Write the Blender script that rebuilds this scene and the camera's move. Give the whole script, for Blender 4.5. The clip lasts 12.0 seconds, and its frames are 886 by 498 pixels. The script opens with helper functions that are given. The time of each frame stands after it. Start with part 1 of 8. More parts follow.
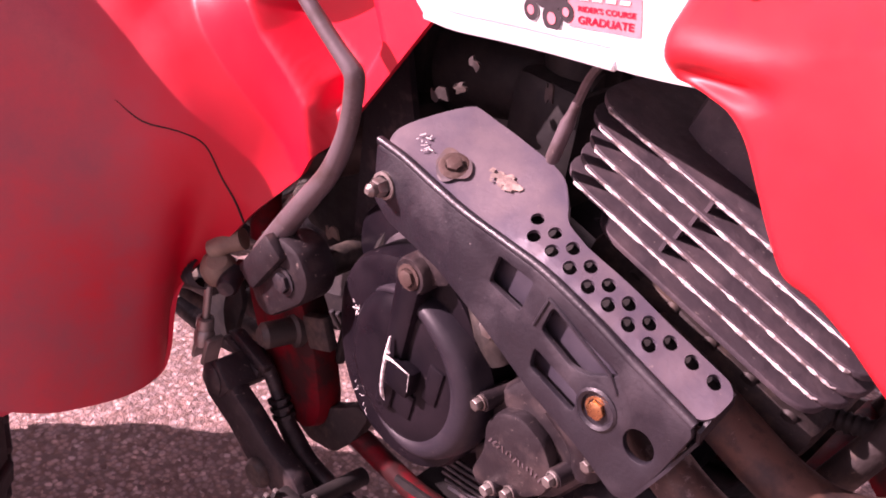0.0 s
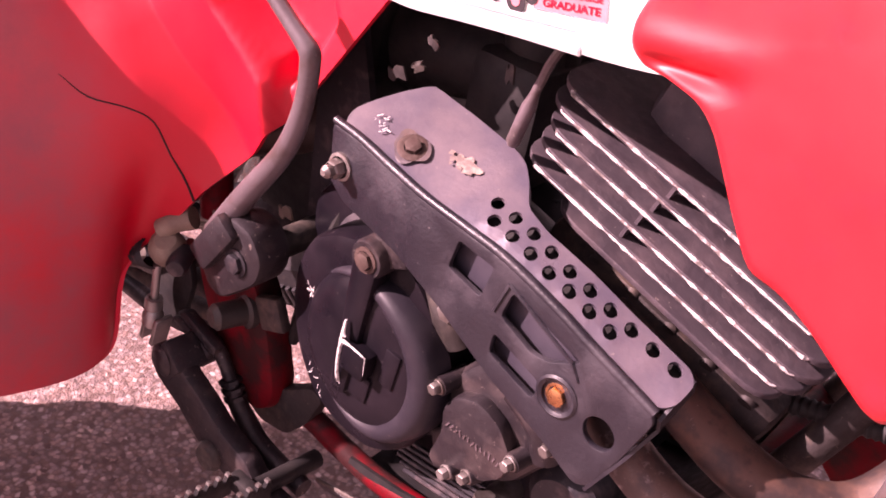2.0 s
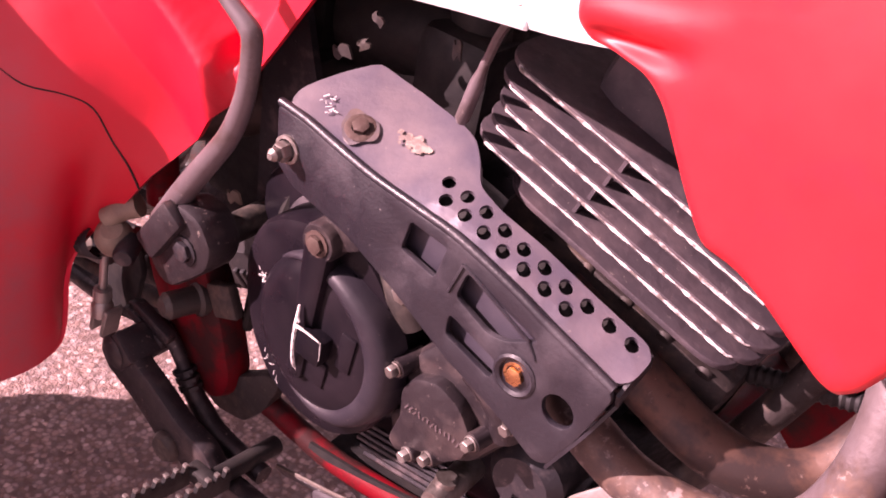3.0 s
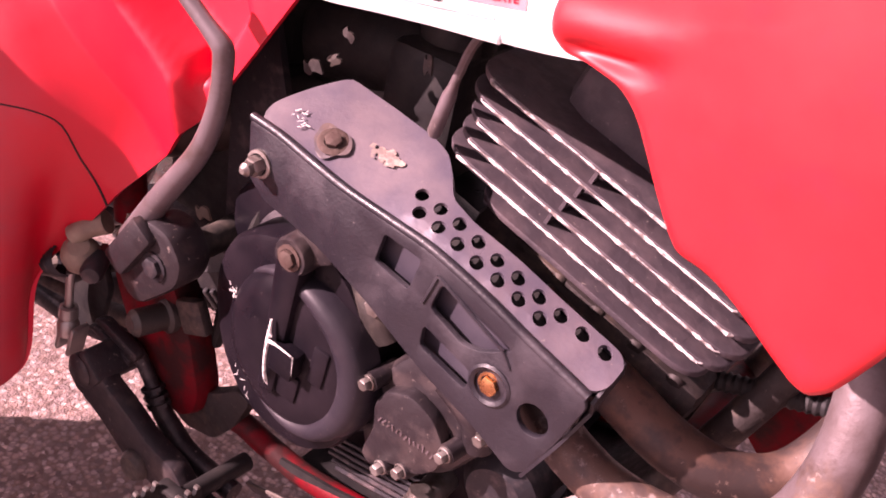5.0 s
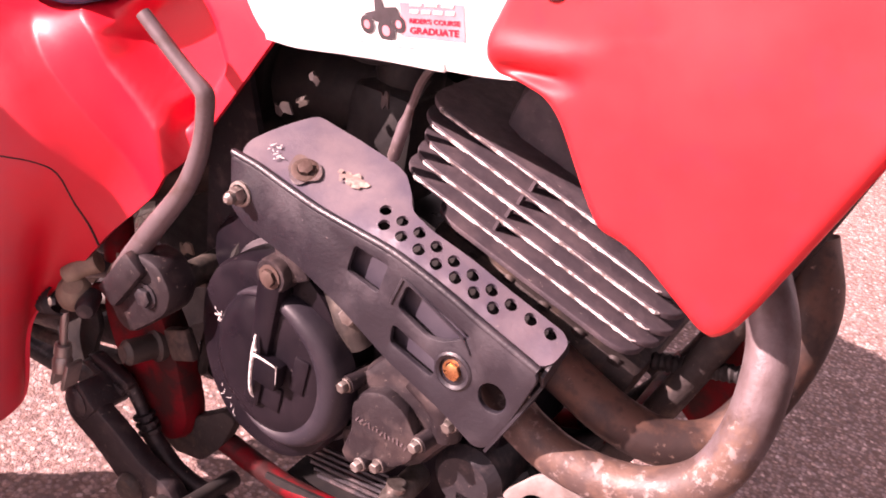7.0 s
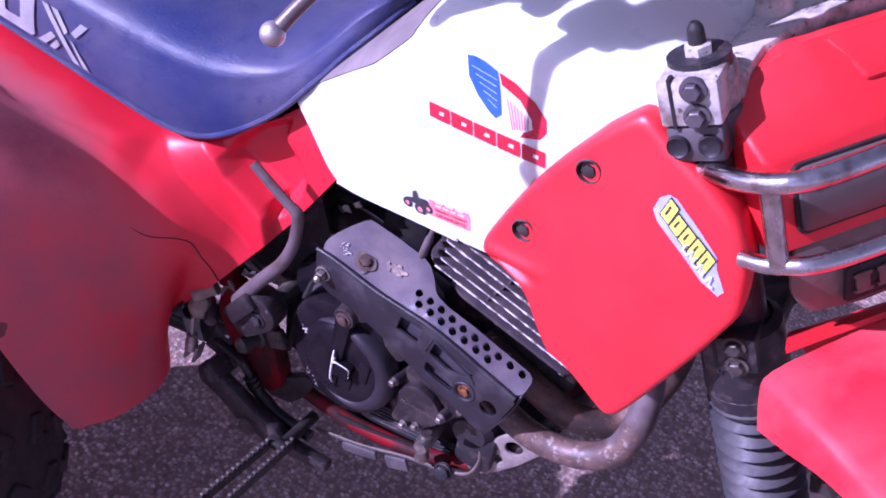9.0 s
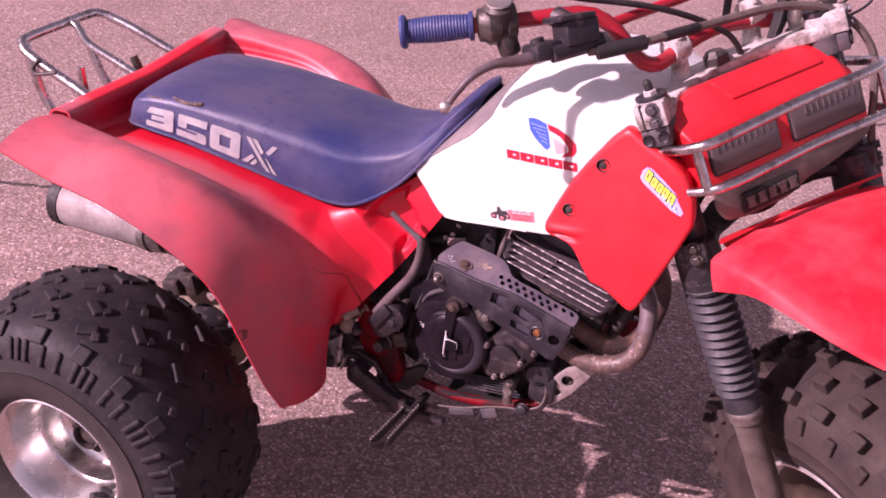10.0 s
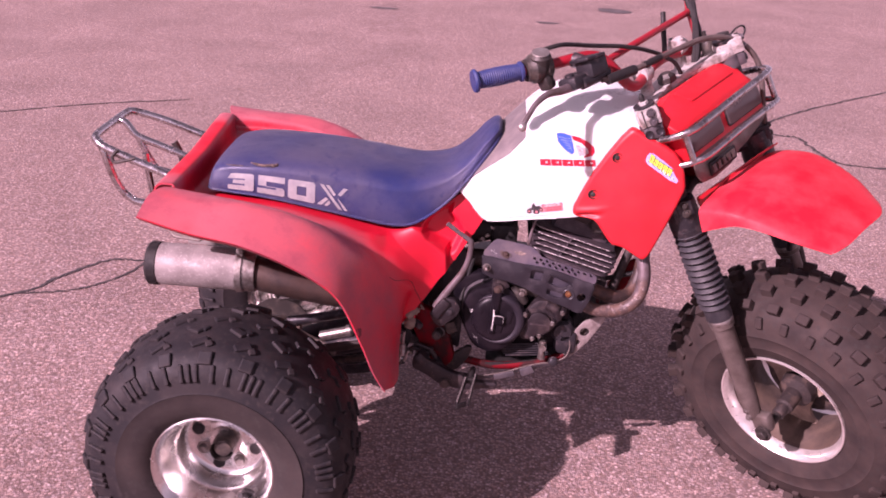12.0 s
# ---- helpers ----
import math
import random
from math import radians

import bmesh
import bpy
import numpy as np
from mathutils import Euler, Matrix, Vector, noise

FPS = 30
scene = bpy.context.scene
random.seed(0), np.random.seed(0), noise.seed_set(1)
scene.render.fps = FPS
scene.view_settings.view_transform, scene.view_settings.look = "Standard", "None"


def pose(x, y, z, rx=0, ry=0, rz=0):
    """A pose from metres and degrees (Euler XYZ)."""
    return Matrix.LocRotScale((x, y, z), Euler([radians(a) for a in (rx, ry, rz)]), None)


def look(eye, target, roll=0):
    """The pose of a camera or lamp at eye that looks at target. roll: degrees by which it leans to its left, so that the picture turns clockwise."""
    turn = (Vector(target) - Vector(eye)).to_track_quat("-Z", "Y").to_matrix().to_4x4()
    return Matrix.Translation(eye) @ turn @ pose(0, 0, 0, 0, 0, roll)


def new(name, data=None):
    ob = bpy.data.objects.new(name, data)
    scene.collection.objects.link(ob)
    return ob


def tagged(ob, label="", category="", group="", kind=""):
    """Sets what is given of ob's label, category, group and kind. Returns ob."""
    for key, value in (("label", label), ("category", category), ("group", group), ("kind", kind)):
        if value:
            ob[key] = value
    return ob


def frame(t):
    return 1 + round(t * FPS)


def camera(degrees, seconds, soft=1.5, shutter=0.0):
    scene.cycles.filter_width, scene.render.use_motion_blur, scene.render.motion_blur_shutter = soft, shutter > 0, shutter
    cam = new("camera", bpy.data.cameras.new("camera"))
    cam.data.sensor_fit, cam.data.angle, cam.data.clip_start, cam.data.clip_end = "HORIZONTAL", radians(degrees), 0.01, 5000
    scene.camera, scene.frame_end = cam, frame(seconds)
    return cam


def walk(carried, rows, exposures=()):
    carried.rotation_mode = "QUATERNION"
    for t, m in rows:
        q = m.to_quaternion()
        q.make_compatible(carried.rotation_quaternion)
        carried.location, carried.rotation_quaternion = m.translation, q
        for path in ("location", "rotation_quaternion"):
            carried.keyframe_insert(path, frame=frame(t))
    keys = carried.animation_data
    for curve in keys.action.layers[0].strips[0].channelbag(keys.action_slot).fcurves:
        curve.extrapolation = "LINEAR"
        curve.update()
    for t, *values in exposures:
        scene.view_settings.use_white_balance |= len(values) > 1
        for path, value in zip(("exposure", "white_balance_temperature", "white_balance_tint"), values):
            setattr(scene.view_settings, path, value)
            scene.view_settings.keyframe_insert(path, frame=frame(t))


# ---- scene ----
cam = camera(48.0, 12.0, soft=1.8)
PATH = [
    (0, (0.882, -0.545, 0.916), (-0.169, 0.796, -0.13), 9.9),
    (0.5, (0.858, -0.523, 0.912), (-0.144, 0.828, -0.17), 11.3),
    (1, (0.868, -0.529, 0.913), (-0.108, 0.85, -0.157), 12.1),
    (1.5, (0.862, -0.534, 0.918), (-0.083, 0.848, -0.177), 11.8),
    (2, (0.868, -0.54, 0.917), (-0.076, 0.853, -0.165), 12.2),
    (2.5, (0.872, -0.541, 0.915), (-0.012, 0.892, -0.166), 13.0),
    (2.7, (0.865, -0.53, 0.916), (0.008, 0.893, -0.198), 12.1),
    (4.3, (0.864, -0.542, 0.912), (0.024, 0.919, -0.164), 12.7),
    (4.5, (0.861, -0.538, 0.911), (0.045, 0.936, -0.166), 12.9),
    (5, (0.862, -0.541, 0.914), (0.056, 0.95, -0.149), 12.8),
    (5.5, (0.857, -0.544, 0.912), (0.066, 0.949, -0.159), 12.8),
    (6, (0.867, -0.566, 0.92), (0.066, 0.947, -0.114), 10.5),
    (6.5, (0.903, -0.597, 0.915), (0.135, 0.984, -0.04), 11.0),
    (7, (0.908, -0.614, 0.923), (0.112, 0.967, -0.009), 10.6),
    (7.2, (0.907, -0.615, 0.924), (0.125, 0.97, -0.013), 10.9),
    (8.8, (0.923, -0.665, 1.176), (0.222, 0.745, -0.058), 11.7),
    (9, (0.905, -0.795, 1.336), (0.34, 0.604, 0.024), 11.6),
    (9.5, (0.952, -1.178, 1.442), (0.375, 0.328, 0.259), 7.0),
    (10, (0.988, -1.488, 1.486), (0.417, 0.154, 0.497), 5.8),
    (10.5, (0.935, -1.716, 1.51), (0.398, -0.035, 0.57), 4.9),
    (11, (0.741, -1.932, 1.486), (0.422, -0.185, 0.566), 3.6),
    (11.5, (0.647, -2.086, 1.495), (0.402, -0.277, 0.678), 3.0),
    (12, (0.51, -2.15, 1.508), (0.429, -0.31, 0.729), 3.6),
]
EXPOSURES = [(0, 1.42, 7200, 75), (1.0, 1.55, 7350, 73), (5.5, 1.68, 7500, 66), (7.0, 1.86, 7650, 58), (9.0, 0.88, 5000, 60), (9.6, 0.82, 6700, 70), (10.5, 0.82, 6700, 72), (12, 0.78, 6700, 73)]
walk(cam, [(t, look(eye, target, roll)) for t, eye, target, roll in PATH], EXPOSURES)

# ---- light ----
SUN_FROM = Vector((-1.2, -1.13, 1.0)).normalized()
world = bpy.data.worlds.new("sky")
scene.world = world
world.use_nodes = True
wn = world.node_tree
sky = wn.nodes.new("ShaderNodeTexSky")
sky.sky_type = "NISHITA"
sky.sun_disc = False
sky.sun_elevation = math.asin(SUN_FROM.z)
sky.sun_rotation = math.atan2(SUN_FROM.x, SUN_FROM.y)
haze = wn.nodes.new("ShaderNodeHueSaturation")
haze.inputs["Saturation"].default_value = 0.12
wn.links.new(sky.outputs[0], haze.inputs["Color"])
wn.links.new(haze.outputs[0], wn.nodes["Background"].inputs[0])
wn.nodes["Background"].inputs[1].default_value = 0.061
sun_data = bpy.data.lights.new("sun", "SUN")
sun_data.energy, sun_data.angle, sun_data.color = 5.0, radians(0.6), (1.0, 0.95, 0.88)
sun = new("sun", sun_data)
sun.matrix_world = look(SUN_FROM * 20, (0, 0, 0))


# ---- materials ----
def material(name, color, rough=0.5, metal=0.0, alt=None, scale=30.0, mix=(0.4, 0.65), bump=0.0, bump_scale=150.0,
             rough_var=0.12, spec=0.5, fine=None, coat=0.0, glow_through=None, settled=False, speck=None, outside=None):
    """Base colour with patches of alt (two scales of noise), uneven gloss and fine relief."""
    m = bpy.data.materials.new(name)
    m.use_nodes = True
    t = m.node_tree
    N, L = t.nodes, t.links
    b = N["Principled BSDF"]
    b.inputs["Metallic"].default_value = metal
    b.inputs["Specular IOR Level"].default_value = spec
    b.inputs["Coat Weight"].default_value = coat
    co = N.new("ShaderNodeTexCoord").outputs["Object"]

    def ntex(s, detail=6.0, rough_=0.6):
        n = N.new("ShaderNodeTexNoise")
        n.inputs["Scale"].default_value, n.inputs["Detail"].default_value, n.inputs["Roughness"].default_value = s, detail, rough_
        L.new(co, n.inputs["Vector"])
        return n.outputs["Fac"]

    def ramp(src, lo, hi):
        r = N.new("ShaderNodeMapRange")
        r.inputs["From Min"].default_value, r.inputs["From Max"].default_value = lo, hi
        L.new(src, r.inputs["Value"])
        return r.outputs["Result"]

    def blend(f, a, c):
        x = N.new("ShaderNodeMix")
        x.data_type = "RGBA"
        L.new(f, x.inputs["Factor"])
        for sock, v in ((x.inputs["A"], a), (x.inputs["B"], c)):
            if isinstance(v, tuple):
                sock.default_value = (*v, 1)
            else:
                L.new(v, sock)
        return x.outputs["Result"]

    col = color
    far_out = None
    if outside:  # wheel dust and the shaded flap's dull tone: only on what stands out sideways
        sy = N.new("ShaderNodeSeparateXYZ")
        L.new(co, sy.inputs[0])
        ab = N.new("ShaderNodeMath")
        ab.operation = "ABSOLUTE"
        L.new(sy.outputs["Y"], ab.inputs[0])
        wav = N.new("ShaderNodeMath")
        wav.operation = "MULTIPLY_ADD"
        wav.inputs[1].default_value = 0.05
        L.new(ntex(12.0), wav.inputs[0])
        L.new(ab.outputs[0], wav.inputs[2])
        far_out = ramp(wav.outputs[0], *outside)

    def only_out(v):
        if far_out is None:
            return v
        mu = N.new("ShaderNodeMath")
        mu.operation = "MULTIPLY"
        L.new(v, mu.inputs[0])
        L.new(far_out, mu.inputs[1])
        return mu.outputs[0]

    big = ntex(scale)
    if alt:
        patches = ramp(big, *mix)
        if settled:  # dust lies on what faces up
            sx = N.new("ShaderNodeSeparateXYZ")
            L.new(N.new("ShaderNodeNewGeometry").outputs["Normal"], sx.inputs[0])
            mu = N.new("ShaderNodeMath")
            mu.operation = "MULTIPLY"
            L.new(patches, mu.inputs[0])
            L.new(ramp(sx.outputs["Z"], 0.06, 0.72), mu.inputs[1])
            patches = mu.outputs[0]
        col = blend(only_out(patches), color, alt)
    if fine:
        col = blend(ramp(ntex(scale * 6, 3), 0.55, 0.7), col, fine)
    if speck:  # small flecks of dust, chips or rust
        c, s, lo, hi = speck
        col = blend(only_out(ramp(ntex(s, 8, 0.7), lo, hi)), col, c)
    if isinstance(col, tuple):
        b.inputs["Base Color"].default_value = (*col, 1)
    else:
        L.new(col, b.inputs["Base Color"])
    r = N.new("ShaderNodeMapRange")
    r.inputs["To Min"].default_value, r.inputs["To Max"].default_value = max(0.03, rough - rough_var), min(1.0, rough + rough_var)
    L.new(ramp(ntex(scale * 2.3), 0.3, 0.7), r.inputs["Value"])
    L.new(r.outputs["Result"], b.inputs["Roughness"])
    if bump:
        bp = N.new("ShaderNodeBump")
        bp.inputs["Strength"].default_value, bp.inputs["Distance"].default_value = bump, 0.002
        L.new(ntex(bump_scale, 4), bp.inputs["Height"])
        L.new(bp.outputs["Normal"], b.inputs["Normal"])
    if glow_through:
        tr = N.new("ShaderNodeBsdfTranslucent")
        tr.inputs["Color"].default_value = (*glow_through, 1)
        mx = N.new("ShaderNodeMixShader")
        mx.inputs["Fac"].default_value = 0.08
        L.new(b.outputs[0], mx.inputs[1])
        L.new(tr.outputs[0], mx.inputs[2])
        L.new(mx.outputs[0], N["Material Output"].inputs["Surface"])
    return m


def asphalt_material():
    m = bpy.data.materials.new("asphalt")
    m.use_nodes = True
    t = m.node_tree
    N, L = t.nodes, t.links
    b = N["Principled BSDF"]
    co = N.new("ShaderNodeTexCoord").outputs["Object"]

    def vor(scale, feature="F1"):
        v = N.new("ShaderNodeTexVoronoi")
        v.feature = feature
        v.inputs["Scale"].default_value = scale
        L.new(co, v.inputs["Vector"])
        return v

    def noi(scale, detail=5.0):
        n = N.new("ShaderNodeTexNoise")
        n.inputs["Scale"].default_value, n.inputs["Detail"].default_value = scale, detail
        L.new(co, n.inputs["Vector"])
        return n.outputs["Fac"]

    wob = N.new("ShaderNodeTexNoise")
    wob.inputs["Scale"].default_value, wob.inputs["Detail"].default_value = 140.0, 2.0
    L.new(co, wob.inputs["Vector"])
    shift = N.new("ShaderNodeVectorMath")
    shift.operation = "MULTIPLY_ADD"
    shift.inputs[1].default_value = (0.007, 0.007, 0.007)
    L.new(wob.outputs["Color"], shift.inputs[0])
    L.new(co, shift.inputs[2])
    co = shift.outputs[0]
    stones = vor(135.0)
    fine = vor(330.0)
    stone_tone = N.new("ShaderNodeValToRGB")
    e = stone_tone.color_ramp.elements
    e[0].position, e[0].color = 0.0, (0.135, 0.097, 0.092, 1)
    e[1].position, e[1].color = 1.0, (0.65, 0.52, 0.50, 1)
    for p, c in ((0.3, (0.26, 0.190, 0.182, 1)), (0.6, (0.35, 0.262, 0.254, 1)), (0.88, (0.43, 0.332, 0.321, 1))):
        k = e.new(p)
        k.color = c
    sep = N.new("ShaderNodeSeparateColor")
    L.new(stones.outputs["Color"], sep.inputs[0])
    L.new(sep.outputs[0], stone_tone.inputs[0])
    gap = N.new("ShaderNodeMapRange")
    gap.inputs["From Min"].default_value, gap.inputs["From Max"].default_value = 0.30, 0.75
    L.new(stones.outputs["Distance"], gap.inputs["Value"])
    mix1 = N.new("ShaderNodeMix")
    mix1.data_type = "RGBA"
    L.new(gap.outputs[0], mix1.inputs["Factor"])
    L.new(stone_tone.outputs[0], mix1.inputs["A"])
    mix1.inputs["B"].default_value = (0.168, 0.122, 0.115, 1)
    patch = N.new("ShaderNodeMapRange")
    patch.inputs["From Min"].default_value, patch.inputs["From Max"].default_value = 0.35, 0.7
    patch.inputs["To Min"].default_value, patch.inputs["To Max"].default_value = 0.94, 1.20
    L.new(noi(1.7), patch.inputs["Value"])
    mul = N.new("ShaderNodeMix")
    mul.data_type, mul.blend_type = "RGBA", "MULTIPLY"
    mul.inputs["Factor"].default_value = 1.0
    L.new(mix1.outputs["Result"], mul.inputs["A"])
    L.new(patch.outputs[0], mul.inputs["B"])
    warm = N.new("ShaderNodeMix")
    warm.data_type, warm.blend_type = "RGBA", "MULTIPLY"
    L.new(sep.outputs[1], warm.inputs["Factor"])
    L.new(mul.outputs["Result"], warm.inputs["A"])
    warm.inputs["B"].default_value = (1.0, 0.88, 0.80, 1)
    L.new(warm.outputs["Result"], b.inputs["Base Color"])
    b.inputs["Roughness"].default_value = 0.85
    b.inputs["Specular IOR Level"].default_value = 0.3
    hsum = N.new("ShaderNodeMath")
    hsum.operation = "MULTIPLY_ADD"
    hsum.inputs[1].default_value = -1.0
    L.new(stones.outputs["Distance"], hsum.inputs[0])
    L.new(fine.outputs["Distance"], hsum.inputs[2])
    bp = N.new("ShaderNodeBump")
    bp.inputs["Strength"].default_value, bp.inputs["Distance"].default_value = 0.42, 0.004
    L.new(hsum.outputs[0], bp.inputs["Height"])
    L.new(bp.outputs["Normal"], b.inputs["Normal"])
    return m


ASPHALT = asphalt_material()
CRACK = material("crack_filler", (0.03, 0.026, 0.026), 0.9, alt=(0.07, 0.06, 0.06), scale=60, bump=0.6)
TAR = material("tar_patch", (0.05, 0.045, 0.045), 0.7, alt=(0.12, 0.10, 0.10), scale=9, mix=(0.3, 0.7), bump=0.5, bump_scale=200)
RED = material("red_plastic", (0.60, 0.018, 0.019), 0.44, alt=(0.53, 0.020, 0.022), scale=7, fine=(0.52, 0.018, 0.024), bump=0.05, bump_scale=60)
RED_FADED = material("sun_faded_red", (0.58, 0.013, 0.020), 0.58, alt=(0.55, 0.06, 0.07), scale=9, mix=(0.40, 0.72), bump=0.05, bump_scale=90, spec=0.35)
# dusty red; its pale and dull tones also hold the fender's light and shade
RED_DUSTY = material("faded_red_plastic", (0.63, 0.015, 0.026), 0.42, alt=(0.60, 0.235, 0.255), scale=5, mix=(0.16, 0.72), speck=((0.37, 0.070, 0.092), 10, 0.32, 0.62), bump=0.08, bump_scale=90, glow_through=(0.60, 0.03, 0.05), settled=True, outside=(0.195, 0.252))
TANK_GREY = material("dusty_grey_tank", (0.13, 0.11, 0.112), 0.7, alt=(0.20, 0.165, 0.16), scale=22, mix=(0.4, 0.7), bump=0.2)
SCUFF = material("rubbed_scuff", (0.15, 0.026, 0.034), 0.7, alt=(0.20, 0.03, 0.04), scale=120, mix=(0.45, 0.6))
RED_PAINT = material("red_frame_paint", (0.145, 0.004, 0.007), 0.6, alt=(0.035, 0.010, 0.010), scale=22, mix=(0.44, 0.58), bump=0.15, spec=0.12)
WHITE = material("white_plastic", (0.73, 0.80, 0.77), 0.3, alt=(0.68, 0.74, 0.71), scale=9, bump=0.03, bump_scale=50)
for key, v in (("Subsurface Weight", 0.6), ("Subsurface Scale", 0.03), ("Subsurface Radius", (1.0, 0.95, 0.9))):
    WHITE.node_tree.nodes["Principled BSDF"].inputs[key].default_value = v
SEAT_BLUE = material("blue_vinyl", (0.034, 0.051, 0.195), 0.43, alt=(0.128, 0.122, 0.218), spec=0.7, scale=7, mix=(0.35, 0.66), fine=(0.050, 0.060, 0.185), bump=0.25, bump_scale=320)
for key, v in (("Sheen Weight", 0.10), ("Sheen Roughness", 0.45)):
    SEAT_BLUE.node_tree.nodes["Principled BSDF"].inputs[key].default_value = v
GRIP_BLUE = material("blue_grip_rubber", (0.014, 0.028, 0.115), 0.6, alt=(0.03, 0.04, 0.12), scale=40, bump=0.2)
LETTER = material("white_lettering", (0.60, 0.58, 0.58), 0.5, alt=(0.46, 0.45, 0.48), scale=40)
RUBBER = material("tyre_rubber", (0.012, 0.011, 0.013), 0.65, alt=(0.028, 0.022, 0.022), scale=16, mix=(0.42, 0.75), spec=0.28, fine=(0.030, 0.025, 0.024), bump=0.2, bump_scale=250)
RUBBER_BROWN = material("brown_dusted_rubber", (0.020, 0.016, 0.016), 0.75, spec=0.3, alt=(0.045, 0.034, 0.031), scale=11, mix=(0.3, 0.7), fine=(0.035, 0.03, 0.028), bump=0.2, bump_scale=220)
RUBBER_DUSTY = material("dusty_rubber", (0.021, 0.0155, 0.0150), 0.8, spec=0.25, alt=(0.052, 0.036, 0.031), scale=14, mix=(0.3, 0.7), fine=(0.034, 0.029, 0.027), bump=0.3, bump_scale=220)
LIP = material("worn_bright_lip", (0.74, 0.70, 0.67), 0.36, 0.75, alt=(0.50, 0.44, 0.40), scale=30, mix=(0.5, 0.75), bump=0.1)
BARREL = material("dusty_brown_rim", (0.062, 0.042, 0.033), 0.7, 0.2, alt=(0.125, 0.085, 0.062), scale=18, mix=(0.4, 0.68), bump=0.3)
ALLOY = material("polished_rim", (0.72, 0.70, 0.68), 0.24, 1.0, alt=(0.58, 0.55, 0.52), scale=11, rough_var=0.1)
CAST = material("cast_aluminium", (0.42, 0.39, 0.37), 0.5, 0.85, alt=(0.24, 0.21, 0.19), scale=24, mix=(0.45, 0.7), bump=0.25, bump_scale=180)
DIRTY_METAL = material("oily_metal", (0.050, 0.043, 0.040), 0.5, 0.5, alt=(0.15, 0.12, 0.10), scale=34, mix=(0.5, 0.72), bump=0.35, bump_scale=160)
BLACK_CASE = material("black_engine_paint", (0.006, 0.0048, 0.007068), 0.34, alt=(0.016, 0.0115, 0.01482), scale=14, mix=(0.42, 0.68), bump=0.06, bump_scale=240, spec=0.13, speck=((0.11, 0.09, 0.085), 230, 0.66, 0.71))
CASE_GREY = material("worn_case_rim", (0.055, 0.049, 0.05472), 0.5, 0.2, alt=(0.1, 0.085, 0.0912), scale=30, bump=0.25)
# grey shield metal, darkened to hold the shade behind the side plate
SHIELD_SHADED = material("shaded_inner_plate", (0.03, 0.026, 0.03648), 0.5, alt=(0.045, 0.039, 0.05016), scale=20, bump=0.1)
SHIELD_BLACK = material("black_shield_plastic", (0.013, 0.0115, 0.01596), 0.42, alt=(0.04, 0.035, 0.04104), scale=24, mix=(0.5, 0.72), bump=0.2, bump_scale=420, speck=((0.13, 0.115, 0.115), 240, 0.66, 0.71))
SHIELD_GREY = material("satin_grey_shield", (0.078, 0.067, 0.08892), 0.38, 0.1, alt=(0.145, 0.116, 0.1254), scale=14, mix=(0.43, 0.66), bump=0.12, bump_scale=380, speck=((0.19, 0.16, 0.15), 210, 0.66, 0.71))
SHIELD_RUST = material("rust_tinged_shield", (0.090, 0.073, 0.077), 0.42, 0.1, alt=(0.118, 0.080, 0.066), scale=70, mix=(0.42, 0.66), bump=0.15, bump_scale=380)
BARE_PATCH = material("bare_scraped_metal", (0.34, 0.25, 0.205), 0.7, 0.1, alt=(0.17, 0.13, 0.115), scale=150, mix=(0.44, 0.56), bump=0.4)
RUST = material("rusty_bolt", (0.075, 0.044, 0.036), 0.75, 0.3, alt=(0.07, 0.045, 0.035), scale=150, bump=0.5)
STEEL = material("bright_steel", (0.34, 0.31, 0.29), 0.45, 0.85, alt=(0.17, 0.14, 0.125), scale=60, bump=0.15)
CHROME = material("chromed_tube", (0.56, 0.53, 0.53), 0.20, 1.0, alt=(0.26, 0.20, 0.18), scale=45, mix=(0.5, 0.70), bump=0.06, bump_scale=260)
COPPER = material("copper_coloured_bolt", (0.70, 0.36, 0.16), 0.3, 1.0, alt=(0.45, 0.2, 0.1), scale=150)
PIPE_RUST = material("rusty_pipe", (0.040, 0.025, 0.023), 0.55, 0.2, alt=(0.105, 0.055, 0.040), scale=20, mix=(0.5, 0.60), fine=(0.05, 0.028, 0.024), bump=0.15, bump_scale=200, speck=((0.26, 0.18, 0.15), 60, 0.60, 0.66))


